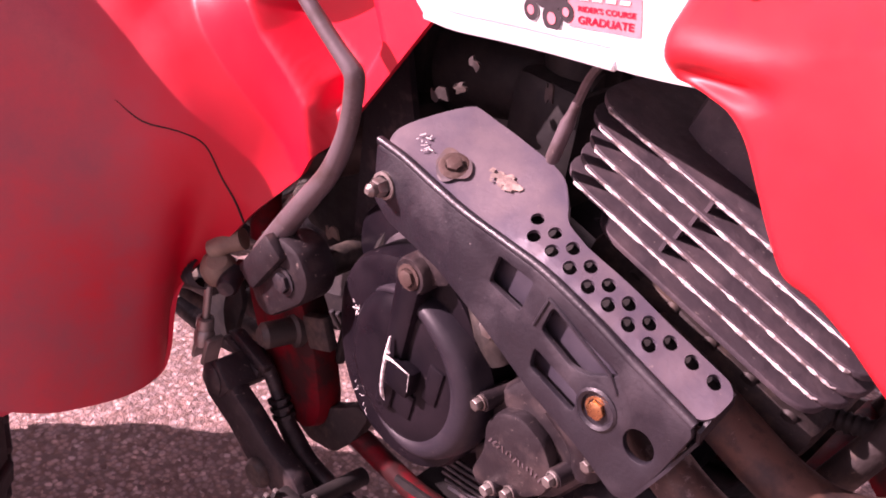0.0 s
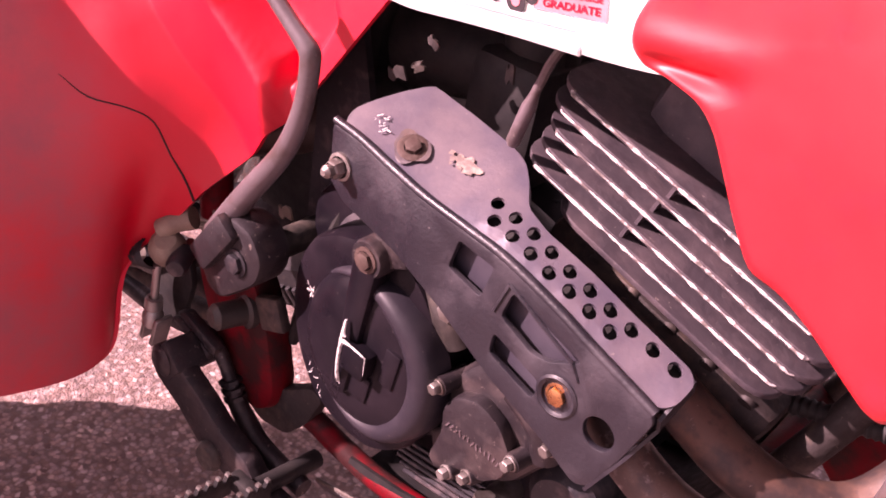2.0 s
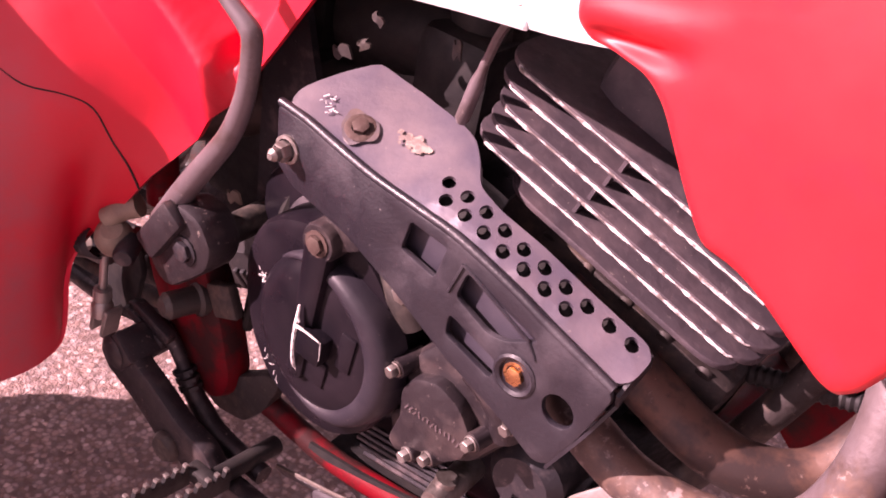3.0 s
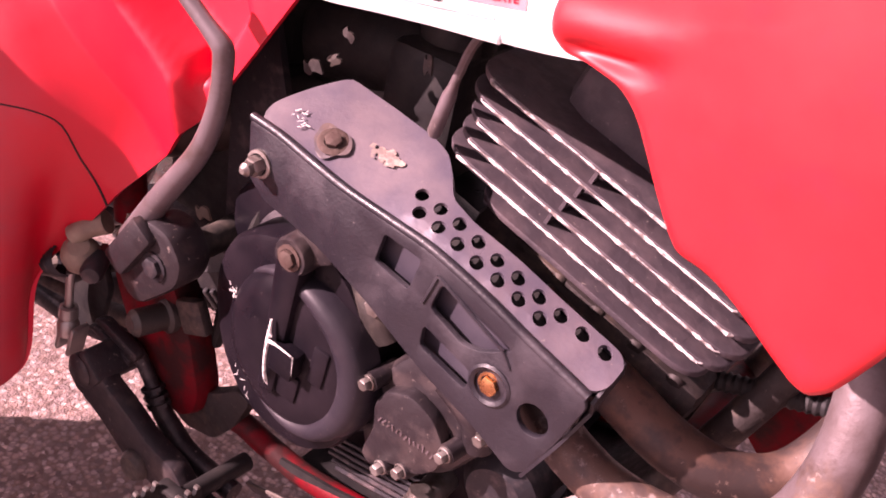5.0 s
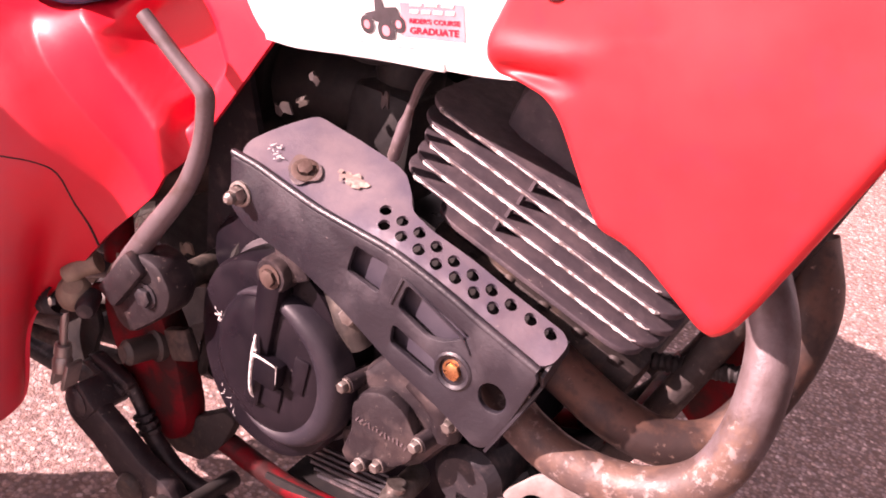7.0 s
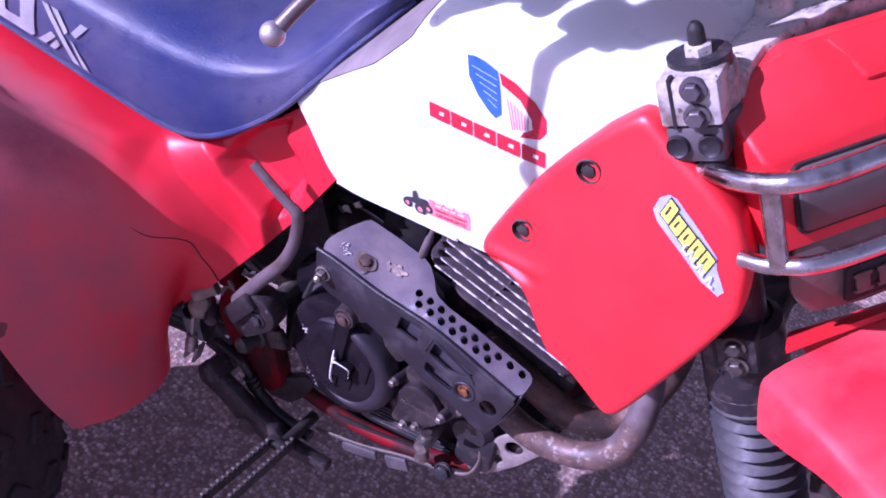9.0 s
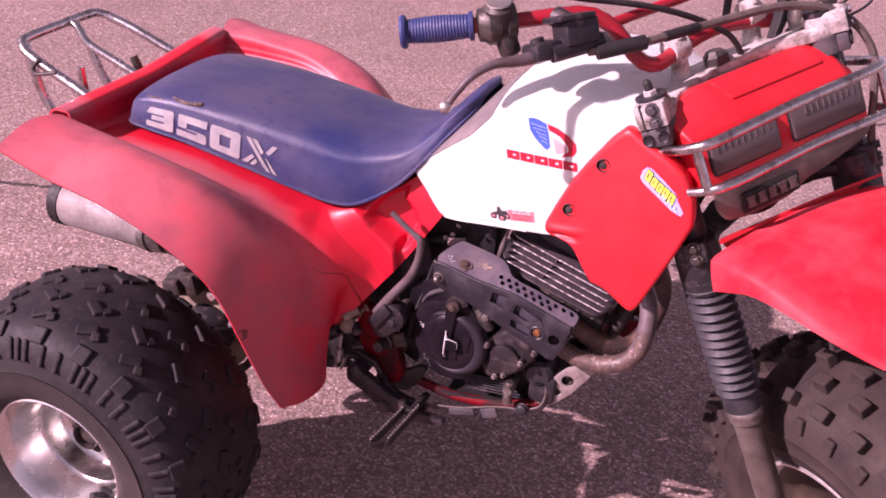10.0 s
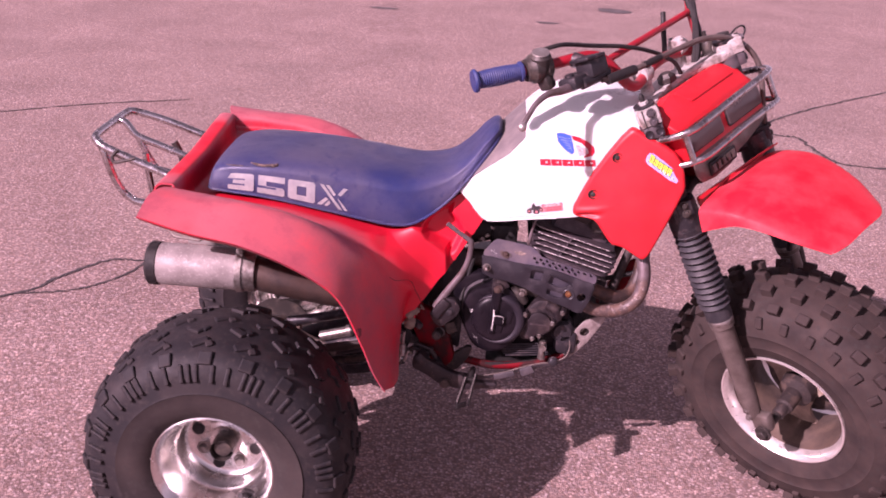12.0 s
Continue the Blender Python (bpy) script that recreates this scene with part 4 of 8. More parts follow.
cable("wiring_loom", [(0.0, 0.185, 0.285), (0.020, 0.150, 0.235), (0.028, 0.110, 0.185), (0.03, 0.06, 0.125), (0.02, 0.05, 0.08)], 0.007, BLACK, label="black wiring loom")
cable("wiring_loom", [(0.0, 0.175, 0.278), (0.028, 0.132, 0.196), (0.032, 0.094, 0.159), (0.034, 0.044, 0.121), (0.03, 0.04, 0.08)], 0.0075, BLACK, label="black wiring loom")
# decompression post, switch and wire hook behind the light
b = bmesh.new()
tube(b, [(0.0, 0.028, 0.190), (0.0, 0.075, 0.277)], 0.0058, 10)
front_part("vent_hose", b, BLACK, label="short upright rubber vent hose")
b = bmesh.new()
lathe(b, [(0, 0.05), (0.005, 0.05), (0.005, 0.03), (0.012, 0.028), (0.016, 0.02), (0.016, 0.004), (0.022, 0), (0.022, -0.02)], (0.045, 0.125, 0.152), (0, 0, 1), 18)
box(b, (0.055, 0.168, 0.162), (0.03, 0.03, 0.03), bevel=0.005)
front_part("ignition_switch", b, DIRTY_METAL, label="small ignition switch")
b = bmesh.new()
tube(b, [(0.055, 0.18, 0.155), (0.055, 0.235, 0.162), (0.056, 0.262, 0.155), (0.055, 0.262, 0.142), (0.055, 0.235, 0.136), (0.055, 0.185, 0.138)], 0.0022, 8)
front_part("wire_hook", b, BLACK_METAL, label="bent wire hook")


# -- headlight --
def lamp_part(name, b, mat, parent=trike, label="", **kw):
    """The lamps hang a little lower on the left."""
    for v in b.verts:
        v.co.z -= 0.075 * v.co.y
    return front_part(name, b, mat, parent, label, **kw)


def headlight():
    sec = []  # sections across, from rear to front: x, half width, bottom, end corner, top
    for x, w, z0, zc, zt, c in ((0.034, 0.150, 0.050, 0.098, 0.116, 0.010), (0.044, 0.163, 0.036, 0.116, 0.137, 0.010), (0.070, 0.168, 0.020, 0.120, 0.142, 0.008), (0.088, 0.168, 0.014, 0.107, 0.127, 0.007), (0.112, 0.166, 0.010, 0.086, 0.092, 0.005), (0.117, 0.160, 0.014, 0.079, 0.084, 0.003)):
        out = round_corners([(-w, z0), (w * 0.88, z0), (w * 0.88, zc - 0.012), (w * 0.74, zt), (-w * 0.58, zt), (-w, zc)], c, 5)
        sec.append([Vector((x, p.x, p.y)) for p in out])
    b = bmesh.new()
    rings = [[b.verts.new(p) for p in s] for s in sec]
    n = len(rings[0])
    for a, c in zip(rings, rings[1:]):
        for k in range(n):
            b.faces.new((a[k], a[(k + 1) % n], c[(k + 1) % n], c[k]))
    b.faces.new(rings[0][::-1])
    b.faces.new(rings[-1])
    shell = lamp_part("headlight", b, RED, label="red twin headlight shell with a chromed guard")
    b = bmesh.new()
    plate(b, round_corners([(-0.082, 0.004), (-0.070, 0.044), (0.100, 0.044), (0.108, 0.004)], 0.004), 0.007, lambda u, v, w: Vector((0.068 + 0.72 * v + 0.69 * (w - 0.0045), u, 0.143 - 0.69 * v + 0.72 * (w - 0.0045))), bevel=0.0035)
    lamp_part("raised_deck", b, RED, shell)
    for s in (-1, 1):
        out = round_corners([(s * 0.013 - 0.014, 0.027), (s * 0.141 - 0.005, 0.027), (s * 0.141 - 0.005, 0.076), (s * 0.013 - 0.014, 0.076)], 0.006)
        b = bmesh.new()
        plate(b, out, 0.004, lambda u, v, w: Vector((0.1175 + w + 0.003 * math.cos((abs(u) - 0.08) * 18), u, v)), bevel=0.0015)
        lamp_part("lens", b, LENS, shell, "dusty ribbed glass lens")
        b = bmesh.new()
        out2 = round_corners([(s * 0.011 - 0.014, 0.0245), (s * 0.1435 - 0.005, 0.0245), (s * 0.1435 - 0.005, 0.0785), (s * 0.011 - 0.014, 0.0785)], 0.007)
        plate(b, out2, 0.006, lambda u, v, w: Vector((0.1145 + w, u, v)), [out])
        lamp_part("lens_frame", b, BLACK, shell)
        for k in range(9):
            b = bmesh.new()
            u = s * (0.035 + 0.0115 * k) - 0.008
            tube(b, [(0.1226, u, 0.058), (0.1232, u, 0.064), (0.1226, u, 0.072)], 0.0012, 6, n=3)
            lamp_part("lens_rib", b, LENS, shell)
    # guard of bent tube
    b = bmesh.new()
    tube(b, [(0.050, -0.192, 0.074), (0.085, -0.190, 0.077), (0.125, -0.184, 0.080), (0.152, -0.160, 0.083), (0.160, -0.10, 0.088), (0.162, 0, 0.092), (0.160, 0.10, 0.092), (0.152, 0.150, 0.092), (0.125, 0.172, 0.092), (0.085, 0.178, 0.090), (0.050, 0.180, 0.09)], 0.0078, 14)
    guard = lamp_part("light_guard", b, CHROME, label="bent chromed tube guard in front of the lights")
    b = bmesh.new()
    tube(b, [(0.112, -0.190, 0.018), (0.135, -0.178, 0.018), (0.155, -0.14, 0.020), (0.160, 0, 0.026), (0.155, 0.13, 0.022), (0.135, 0.165, 0.02), (0.10, 0.172, 0.02)], 0.0068, 14)
    lamp_part("lower_bar", b, CHROME, guard)
    for y0 in (-0.178, 0.165):
        b = bmesh.new()
        tube(b, [(0.136, y0, 0.085), (0.137, y0, 0.020)], 0.0072, 12)
        lamp_part("upright", b, CHROME, guard)
    # grey bracket with name plate below the lamps
    b = bmesh.new()
    out = round_corners([(-0.150, 0.017), (-0.158, -0.020), (-0.146, -0.043), (-0.10, -0.050), (-0.03, -0.048), (0.01, -0.034), (0.05, -0.030), (0.10, -0.020), (0.14, -0.010), (0.150, 0.017)], 0.010)
    plate(b, out, 0.004, lambda u, v, w: Vector((0.112 + w, u, v)), bevel=0.001)
    br = lamp_part("lamp_bracket", b, SLIDER, label="dusty grey bracket under the headlight")
    b = bmesh.new()
    out = round_corners([(-0.118, -0.042), (-0.014, -0.042), (-0.010, -0.014), (-0.114, -0.014)], 0.004)
    plate(b, out, 0.004, lambda u, v, w: Vector((0.118 + w, u, v)), bevel=0.001)
    badge = lamp_part("badge", b, BLACK, br, "small black name plate with raised grey marks")
    for k in range(5):
        b = bmesh.new()
        box(b, (0.1230, -0.103 + 0.0195 * k, -0.0280), (0.003, 0.012, 0.017), bevel=0.001)
        box(b, (0.1230, -0.103 + 0.0195 * k, -0.0215), (0.0032, 0.015, 0.003))
        box(b, (0.1230, -0.103 + 0.0195 * k, -0.0345), (0.0032, 0.015, 0.003))
        lamp_part("raised_mark", b, SLIDER, badge)


headlight()


# -- front fender --
def front_fender():
    ctrl = []
    for f, a, w, crown, lip in ((0.108, -0.103, 0.166, 0.020, 0.047), (0.145, -0.105, 0.167, 0.024, 0.036), (0.190, -0.114, 0.163, 0.028, 0.022), (0.235, -0.136, 0.155, 0.028, 0.015),
                                (0.280, -0.168, 0.142, 0.024, 0.010), (0.325, -0.203, 0.124, 0.016, 0.006), (0.358, -0.227, 0.112, 0.009, 0.003)):
        row = []
        for t in (-1.03, -0.99, -0.92, -0.62, -0.3, 0.0, 0.3, 0.62, 0.92, 0.99, 1.03):
            k = abs(t)
            drop = lip if k > 1 else (lip * 0.25 if k > 0.95 else 0.0)
            back = (0.026 if t > 0 else 0.012) * max(0.0, (f - 0.30) / 0.05) * k ** 5
            y = w * t - 0.010
            row.append((f - back, y, a + crown * (1 - min(1.0, t * t)) - drop + 0.5 * back - 0.12 * y))
        ctrl.append(row)
    b = bmesh.new()
    grid_sheet(b, mesh_grid(ctrl, 6, 3), 0.004)
    ff = fork_part("front_fender", b, RED_FADED, label="bright red plastic front fender", angle=60)
    # rear flap with its turned edge
    b = bmesh.new()
    grid_sheet(b, mesh_grid([[(0.110, y, -0.086 + 0.004 * (1 - (y / 0.15) ** 2) - 0.12 * y) for y in (-0.150, -0.07, 0, 0.07, 0.150)], [(0.080, y * 0.85, -0.100 - 0.12 * y) for y in (-0.150, -0.07, 0, 0.07, 0.150)], [(0.065, y * 0.7, -0.140 - 0.12 * y) for y in (-0.150, -0.07, 0, 0.07, 0.150)]], 5, 4), 0.004)
    fork_part("flap", b, RED, ff)
    b = bmesh.new()
    tube(b, [(0.19, 0.075, -0.12), (0.14, 0.10, -0.22), (0.07, 0.130, -0.37)], 0.008, 10)
    fork_part("fender_stay", b, BLACK_METAL, ff, "black fender stay")


front_fender()


# -- rear fender and side covers, one moulding --
def fender_moulding():
    rows = [
        [(-0.171, -0.378, 0.775), (-0.166, -0.305, 0.798), (-0.148, -0.246, 0.792), (-0.142, -0.238, 0.764), (-0.140, -0.232, 0.750), (-0.139, -0.20, 0.746), (-0.135, -0.14, 0.744)],
        [(-0.070, -0.384, 0.751), (-0.060, -0.312, 0.789), (-0.052, -0.257, 0.785), (-0.050, -0.248, 0.762), (-0.048, -0.242, 0.748), (-0.043, -0.20, 0.745), (-0.035, -0.13, 0.742)],
        [(0.040, -0.388, 0.733), (0.050, -0.312, 0.782), (0.058, -0.260, 0.772), (0.062, -0.248, 0.754), (0.066, -0.240, 0.744), (0.072, -0.20, 0.740), (0.080, -0.125, 0.735)],
        [(0.150, -0.386, 0.690), (0.146, -0.305, 0.755), (0.162, -0.242, 0.735), (0.172, -0.222, 0.722), (0.180, -0.205, 0.716), (0.191, -0.17, 0.713), (0.200, -0.12, 0.713)],
        [(0.228, -0.376, 0.630), (0.216, -0.292, 0.711), (0.252, -0.210, 0.676), (0.270, -0.182, 0.680), (0.281, -0.165, 0.687), (0.291, -0.145, 0.690), (0.303, -0.115, 0.694)],
        [(0.275, -0.360, 0.527), (0.268, -0.278, 0.648), (0.306, -0.205, 0.620), (0.330, -0.175, 0.640), (0.349, -0.156, 0.668), (0.370, -0.138, 0.702), (0.395, -0.122, 0.728)],
        [(0.302, -0.342, 0.447), (0.310, -0.278, 0.530), (0.338, -0.208, 0.530), (0.352, -0.172, 0.560), (0.378, -0.152, 0.605), (0.414, -0.134, 0.682), (0.462, -0.116, 0.778)],
        [(0.324, -0.325, 0.398), (0.340, -0.270, 0.380), (0.341, -0.195, 0.376), (0.316, -0.160, 0.432), (0.372, -0.147, 0.514), (0.445, -0.136, 0.620), (0.509, -0.124, 0.730)],
    ]
    b = bmesh.new()
    g = mesh_grid(rows, 26, 22)
    SCOOP = ((0.374, 0.690), (0.378, 0.706), (0.392, 0.724), (0.412, 0.738), (0.436, 0.752), (0.434, 0.730), (0.450, 0.712), (0.464, 0.688), (0.446, 0.645), (0.436, 0.636), (0.412, 0.656), (0.385, 0.675))

    def inside(x, z):
        """Distance to the scoop's outline, positive within."""
        d, odd = 1.0, False
        for (x0, z0), (x1, z1) in zip(SCOOP, SCOOP[1:] + SCOOP[:1]):
            if (z0 > z) != (z1 > z) and x < x0 + (z - z0) / (z1 - z0) * (x1 - x0):
                odd = not odd
            k = min(1.0, max(0.0, ((x - x0) * (x1 - x0) + (z - z0) * (z1 - z0)) / ((x1 - x0) ** 2 + (z1 - z0) ** 2)))
            d = min(d, math.hypot(x - x0 - k * (x1 - x0), z - z0 - k * (z1 - z0)))
        return d if odd else -d

    # pocket with firm edges behind the kick lever, and the fold beside it
    for row in g:
        for p in row:
            if p.x > 0.27:
                near = min(1.0, max(0.0, (p.y + 0.225) / 0.035)) * min(1.0, (p.x - 0.27) / 0.03)
                near = near * near * (3 - 2 * near)
                d1 = (p.x - 0.372) * 0.519 + (p.z - 0.690) * 0.855
                d2 = p.x - 0.428 - (0.656 - p.z) * 0.074
                d = min(max(d1, d2), p.z - 0.600)
                fold = (p.x - 0.324) * 0.715 + (p.z - 0.666) * 0.70
                t = min(1.0, max(0.0, (d + 0.002) / 0.010))
                q = min(1.0, max(0.0, (inside(p.x, p.z) + 0.004) / 0.013)) if p.y < -0.10 and p.x > 0.36 else 0.0
                p.y += 0.020 * q * q * (3 - 2 * q) + near * (0.016 * t * t * (3 - 2 * t) + 0.016 * max(0.0, 1 - abs(fold) / (0.05 if fold > 0 else 0.042)))
    grid_sheet(b, g, 0.004)
    # turned-in lip along the outer edge
    edge = [r[0] for r in g]
    grid_sheet(b, [[p, p + Vector((0.0, 0.012, -0.012)), p + Vector((0.0, 0.022, -0.012))] for p in edge])
    # front edge return
    grid_sheet(b, [[p, p + Vector((-0.004, 0.008, -0.002))] for p in g[-1]])
    mirrored(b)
    # cross piece behind the seat: rim, wall and floor of the tray
    cross = []
    for y in np.linspace(-0.240, 0.240, 13):
        cross.append([(-0.180, y, 0.752), (-0.179, y, 0.780), (-0.170, y, 0.792), (-0.150, y, 0.7935), (-0.141, y, 0.788), (-0.136, y, 0.748), (-0.10, y, 0.735), (0.02, y, 0.725)])
    grid_sheet(b, [spline(r, 3) for r in cross], 0.004)
    for v in b.verts:
        if v.co.y > 0:
            v.co.z += 0.022 * min(1.0, v.co.y / 0.25)
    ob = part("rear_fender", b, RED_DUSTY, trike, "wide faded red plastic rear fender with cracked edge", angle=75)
    return ob


fender = fender_moulding()
from mathutils.bvhtree import BVHTree


def onto(ob, x, z, out=0.0):
    """The point of ob's right-hand skin at (x, z), raised by out."""
    me = ob.data
    tree = BVHTree.FromPolygons([v.co for v in me.vertices], [p.vertices for p in me.polygons])
    hit_at, normal, _, _ = tree.ray_cast(Vector((x, -2, z)), Vector((0, 1, 0)))
    return hit_at + Vector((0, -out, 0))


def on_skin(ob, pts, out=0.0):
    """The points moved to the nearest place of ob's skin, raised by out."""
    me = ob.data
    tree = BVHTree.FromPolygons([v.co for v in me.vertices], [p.vertices for p in me.polygons])
    res = []
    for p in pts:
        q, n, _, _ = tree.find_nearest(Vector(p))
        res.append(q + (n if n.y < 0 else -n) * out)
    return res


b = bmesh.new()
pts = on_skin(fender, spline([(0.311, -0.207, 0.610), (0.326, -0.195, 0.597), (0.345, -0.178, 0.593), (0.358, -0.165, 0.584), (0.367, -0.157, 0.559), (0.375, -0.151, 0.541), (0.381, -0.148, 0.526)], 4), 0.0003)
tube(b, pts, [0.0002, 0.0006, 0.0005, 0.0006, 0.0007, 0.0009, 0.0010], 6, n=1, smooth=False)
part("split", b, BLACK, fender, "dark split in the plastic")
b = bmesh.new()
ring = [onto(fender, 0.270 + 0.004 * math.cos(a) * (1 + 0.25 * math.sin(3 * a)) - 0.003 * math.sin(a), 0.548 + 0.009 * math.sin(a), 0.0006) for a in (2 * math.pi * k / 14 for k in range(14))]
b.faces.new([b.verts.new(p) for p in ring])
part("scuff_mark", b, SCUFF, fender, "dark rubbed scuff")


# -- seat --
SX = (-0.100, -0.085, -0.040, 0.030, 0.140, 0.240, 0.315, 0.364, 0.423, 0.468, 0.492, 0.510, 0.522, 0.530)
SB = (0.757, 0.755, 0.752, 0.747, 0.730, 0.712, 0.701, 0.711, 0.757, 0.815, 0.850, 0.874, 0.892, 0.904)
ST = (0.775, 0.812, 0.829, 0.834, 0.832, 0.824, 0.816, 0.815, 0.828, 0.865, 0.895, 0.912, 0.917, 0.912)
SW = (0.128, 0.142, 0.147, 0.149, 0.148, 0.145, 0.141, 0.133, 0.120, 0.112, 0.102, 0.088, 0.070, 0.045)
STN = [spline([(x, v, 0) for x, v in zip(SX, vals)], 8) for vals in (SB, ST, SW)]


def seat_at(x):
    return tuple(float(np.interp(x, [p.x for p in q], [p.y for p in q])) for q in STN)


def seat_point(x, t, out=0.0):
    """t from 0 (right bottom edge) over the top (0.5) to 1 (left bottom edge)."""
    zb, zt, w = seat_at(x)
    s = -1 if t <= 0.5 else 1
    k = min(t, 1 - t) * 2
    h = zt - zb
    if k < 0.42:
        q = k / 0.42
        y, z = w * (1 - 0.045 * q - 0.02 * math.sin(q * math.pi) * -1), zb + h * 0.62 * q
    else:
        q = (k - 0.42) / 0.58 * math.pi / 2
        y, z = w * 0.955 * max(0.0, math.cos(q)) ** 0.72, zb + h * (0.62 + 0.38 * math.sin(q) ** 0.85)
    return Vector((x, s * (y + out), z + (out * 0.3 if k > 0.42 else 0)))


def seat():
    xs = [p.x for p in STN[0]]
    ts = [i / 48 for i in range(49)]
    b = bmesh.new()
    rows = [[seat_point(x, t) for t in ts] for x in xs]
    grid_sheet(b, rows)
    for row in (rows[0], rows[-1]):
        vs = [b.verts.new(p) for p in row]
        b.faces.new(vs)
    vs = [[b.verts.new(r[0]), b.verts.new(r[-1])] for r in rows]
    for p, q in zip(vs, vs[1:]):
        b.faces.new((p[0], p[1], q[1], q[0]))
    bmesh.ops.remove_doubles(b, verts=b.verts, dist=1e-5)
    st = part("seat", b, SEAT_BLUE, trike, "long blue vinyl seat with worn white lettering and a tear", angle=60)
    for s in (0, 1):
        b = bmesh.new()
        tube(b, [seat_point(x, abs(s - 0.015), 0.0015) for x in xs[2:-2]], 0.0032, 8, n=2)
        part("piping", b, SEAT_BLUE, st)
    # lettering wraps round the side
    # each figure from straight-sided pieces, in a cell 1 high
    figures = (
        ([(0, 0.70), (0.12, 1), (1.02, 1), (1.10, 0.92), (1.10, 0.70)], [(0.72, 0.30), (1.10, 0.30), (1.10, 0.70), (0.72, 0.70)], [(0.22, 0.40), (0.72, 0.40), (0.72, 0.62), (0.22, 0.62)], [(0, 0), (1.02, 0), (1.10, 0.08), (1.10, 0.30), (0, 0.30)]),
        ([(1.28, 0.70), (2.38, 0.70), (2.38, 1), (1.28, 1)], [(1.28, 0.44), (1.62, 0.44), (1.62, 0.70), (1.28, 0.70)], [(1.62, 0.44), (2.30, 0.44), (2.38, 0.36), (2.38, 0.30), (2.02, 0.30), (2.02, 0.40), (1.62, 0.40)], [(1.24, 0), (2.30, 0), (2.38, 0.08), (2.38, 0.30), (1.24, 0.30)]),
        ([(2.52, 0.08), (2.60, 0), (2.88, 0), (2.88, 1), (2.60, 1), (2.52, 0.92)], [(3.28, 0), (3.56, 0), (3.64, 0.08), (3.64, 0.92), (3.56, 1), (3.28, 1)], [(2.88, 0.72), (3.28, 0.72), (3.28, 1), (2.88, 1)], [(2.88, 0), (3.28, 0), (3.28, 0.28), (2.88, 0.28)]),
        ([(3.82, 1), (3.98, 1), (4.78, -0.02), (4.62, -0.02)], [(4.06, 1), (4.22, 1), (4.50, 0.64), (4.42, 0.54)], [(4.80, 0.98), (4.98, 0.98), (4.70, 0.60), (4.58, 0.66)], [(3.72, 0.02), (3.92, 0.02), (4.20, 0.36), (4.08, 0.42)], [(4.56, 0.50), (4.64, 0.44), (5.02, -0.02), (4.86, -0.02)], [(4.02, 0.02), (4.16, 0.02), (4.30, 0.20), (4.22, 0.30)]))
    b = bmesh.new()
    for fig in figures:
        for pts in fig:
            vs = [b.verts.new((p[0], p[1], 0)) for p in pts]
            b.faces.new(vs)
    bmesh.ops.triangulate(b, faces=b.faces)
    bmesh.ops.subdivide_edges(b, edges=[e for e in b.edges if e.calc_length() > 0.2], cuts=3)
    for v in b.verts:
        u, w = v.co.x / 5.0, v.co.y
        v.co = seat_point(-0.052 + u * 0.262, 0.045 + w * 0.150, 0.0022)
    part("lettering", b, LETTER, st, "worn white lettering")
    # tear in the cover
    b = bmesh.new()
    tear = [seat_point(x, t, 0.0025) for x, t in ((-0.005, 0.305), (0.008, 0.290), (0.022, 0.284), (0.036, 0.288), (0.045, 0.292), (0.052, 0.300), (0.054, 0.315))]
    tube(b, tear, [0.0012, 0.003, 0.0034, 0.003, 0.0042, 0.003, 0.001], 6)
    tube(b, [seat_point(x, t, 0.002) for x, t in ((-0.06, 0.29), (-0.04, 0.275), (-0.02, 0.27))], [0.0005, 0.0016, 0.0005], 6)
    part("tear", b, BARE_PATCH, st, "torn edge of the cover showing pale foam")


seat()

# -- tank cover --
TX = (0.448, 0.470, 0.508, 0.540, 0.556, 0.585, 0.620, 0.700, 0.780, 0.850)
TB = (0.785, 0.765, 0.727, 0.732, 0.7355, 0.741, 0.749, 0.766, 0.792, 0.825)
TSH = (0.790, 0.806, 0.834, 0.858, 0.876, 0.914, 0.944, 0.968, 0.972, 0.955)
TT = (0.796, 0.813, 0.842, 0.868, 0.892, 0.944, 0.981, 1.018, 1.020, 1.000)
TW0 = (0.112, 0.118, 0.124, 0.132, 0.136, 0.143, 0.150, 0.166, 0.178, 0.182)
TW1 = (0.104, 0.112, 0.128, 0.143, 0.149, 0.158, 0.166, 0.177, 0.181, 0.180)
TN = [spline([(x, v, 0) for x, v in zip(SX, vals)], 8) for vals in (SB, ST, SW)]


def seat_at(x):
    return tuple(float(np.interp(x, [p.x for p in q], [p.y for p in q])) for q in STN)


def seat_point(x, t, out=0.0):
    """t from 0 (right bottom edge) over the top (0.5) to 1 (left bottom edge)."""
    zb, zt, w = seat_at(x)
    s = -1 if t <= 0.5 else 1
    k = min(t, 1 - t) * 2
    h = zt - zb
    if k < 0.42:
        q = k / 0.42
        y, z = w * (1 - 0.045 * q - 0.02 * math.sin(q * math.pi) * -1), zb + h * 0.62 * q
    else:
        q = (k - 0.42) / 0.58 * math.pi / 2
        y, z = w * 0.955 * max(0.0, math.cos(q)) ** 0.72, zb + h * (0.62 + 0.38 * math.sin(q) ** 0.85)
    return Vector((x, s * (y + out), z + (out * 0.3 if k > 0.42 else 0)))


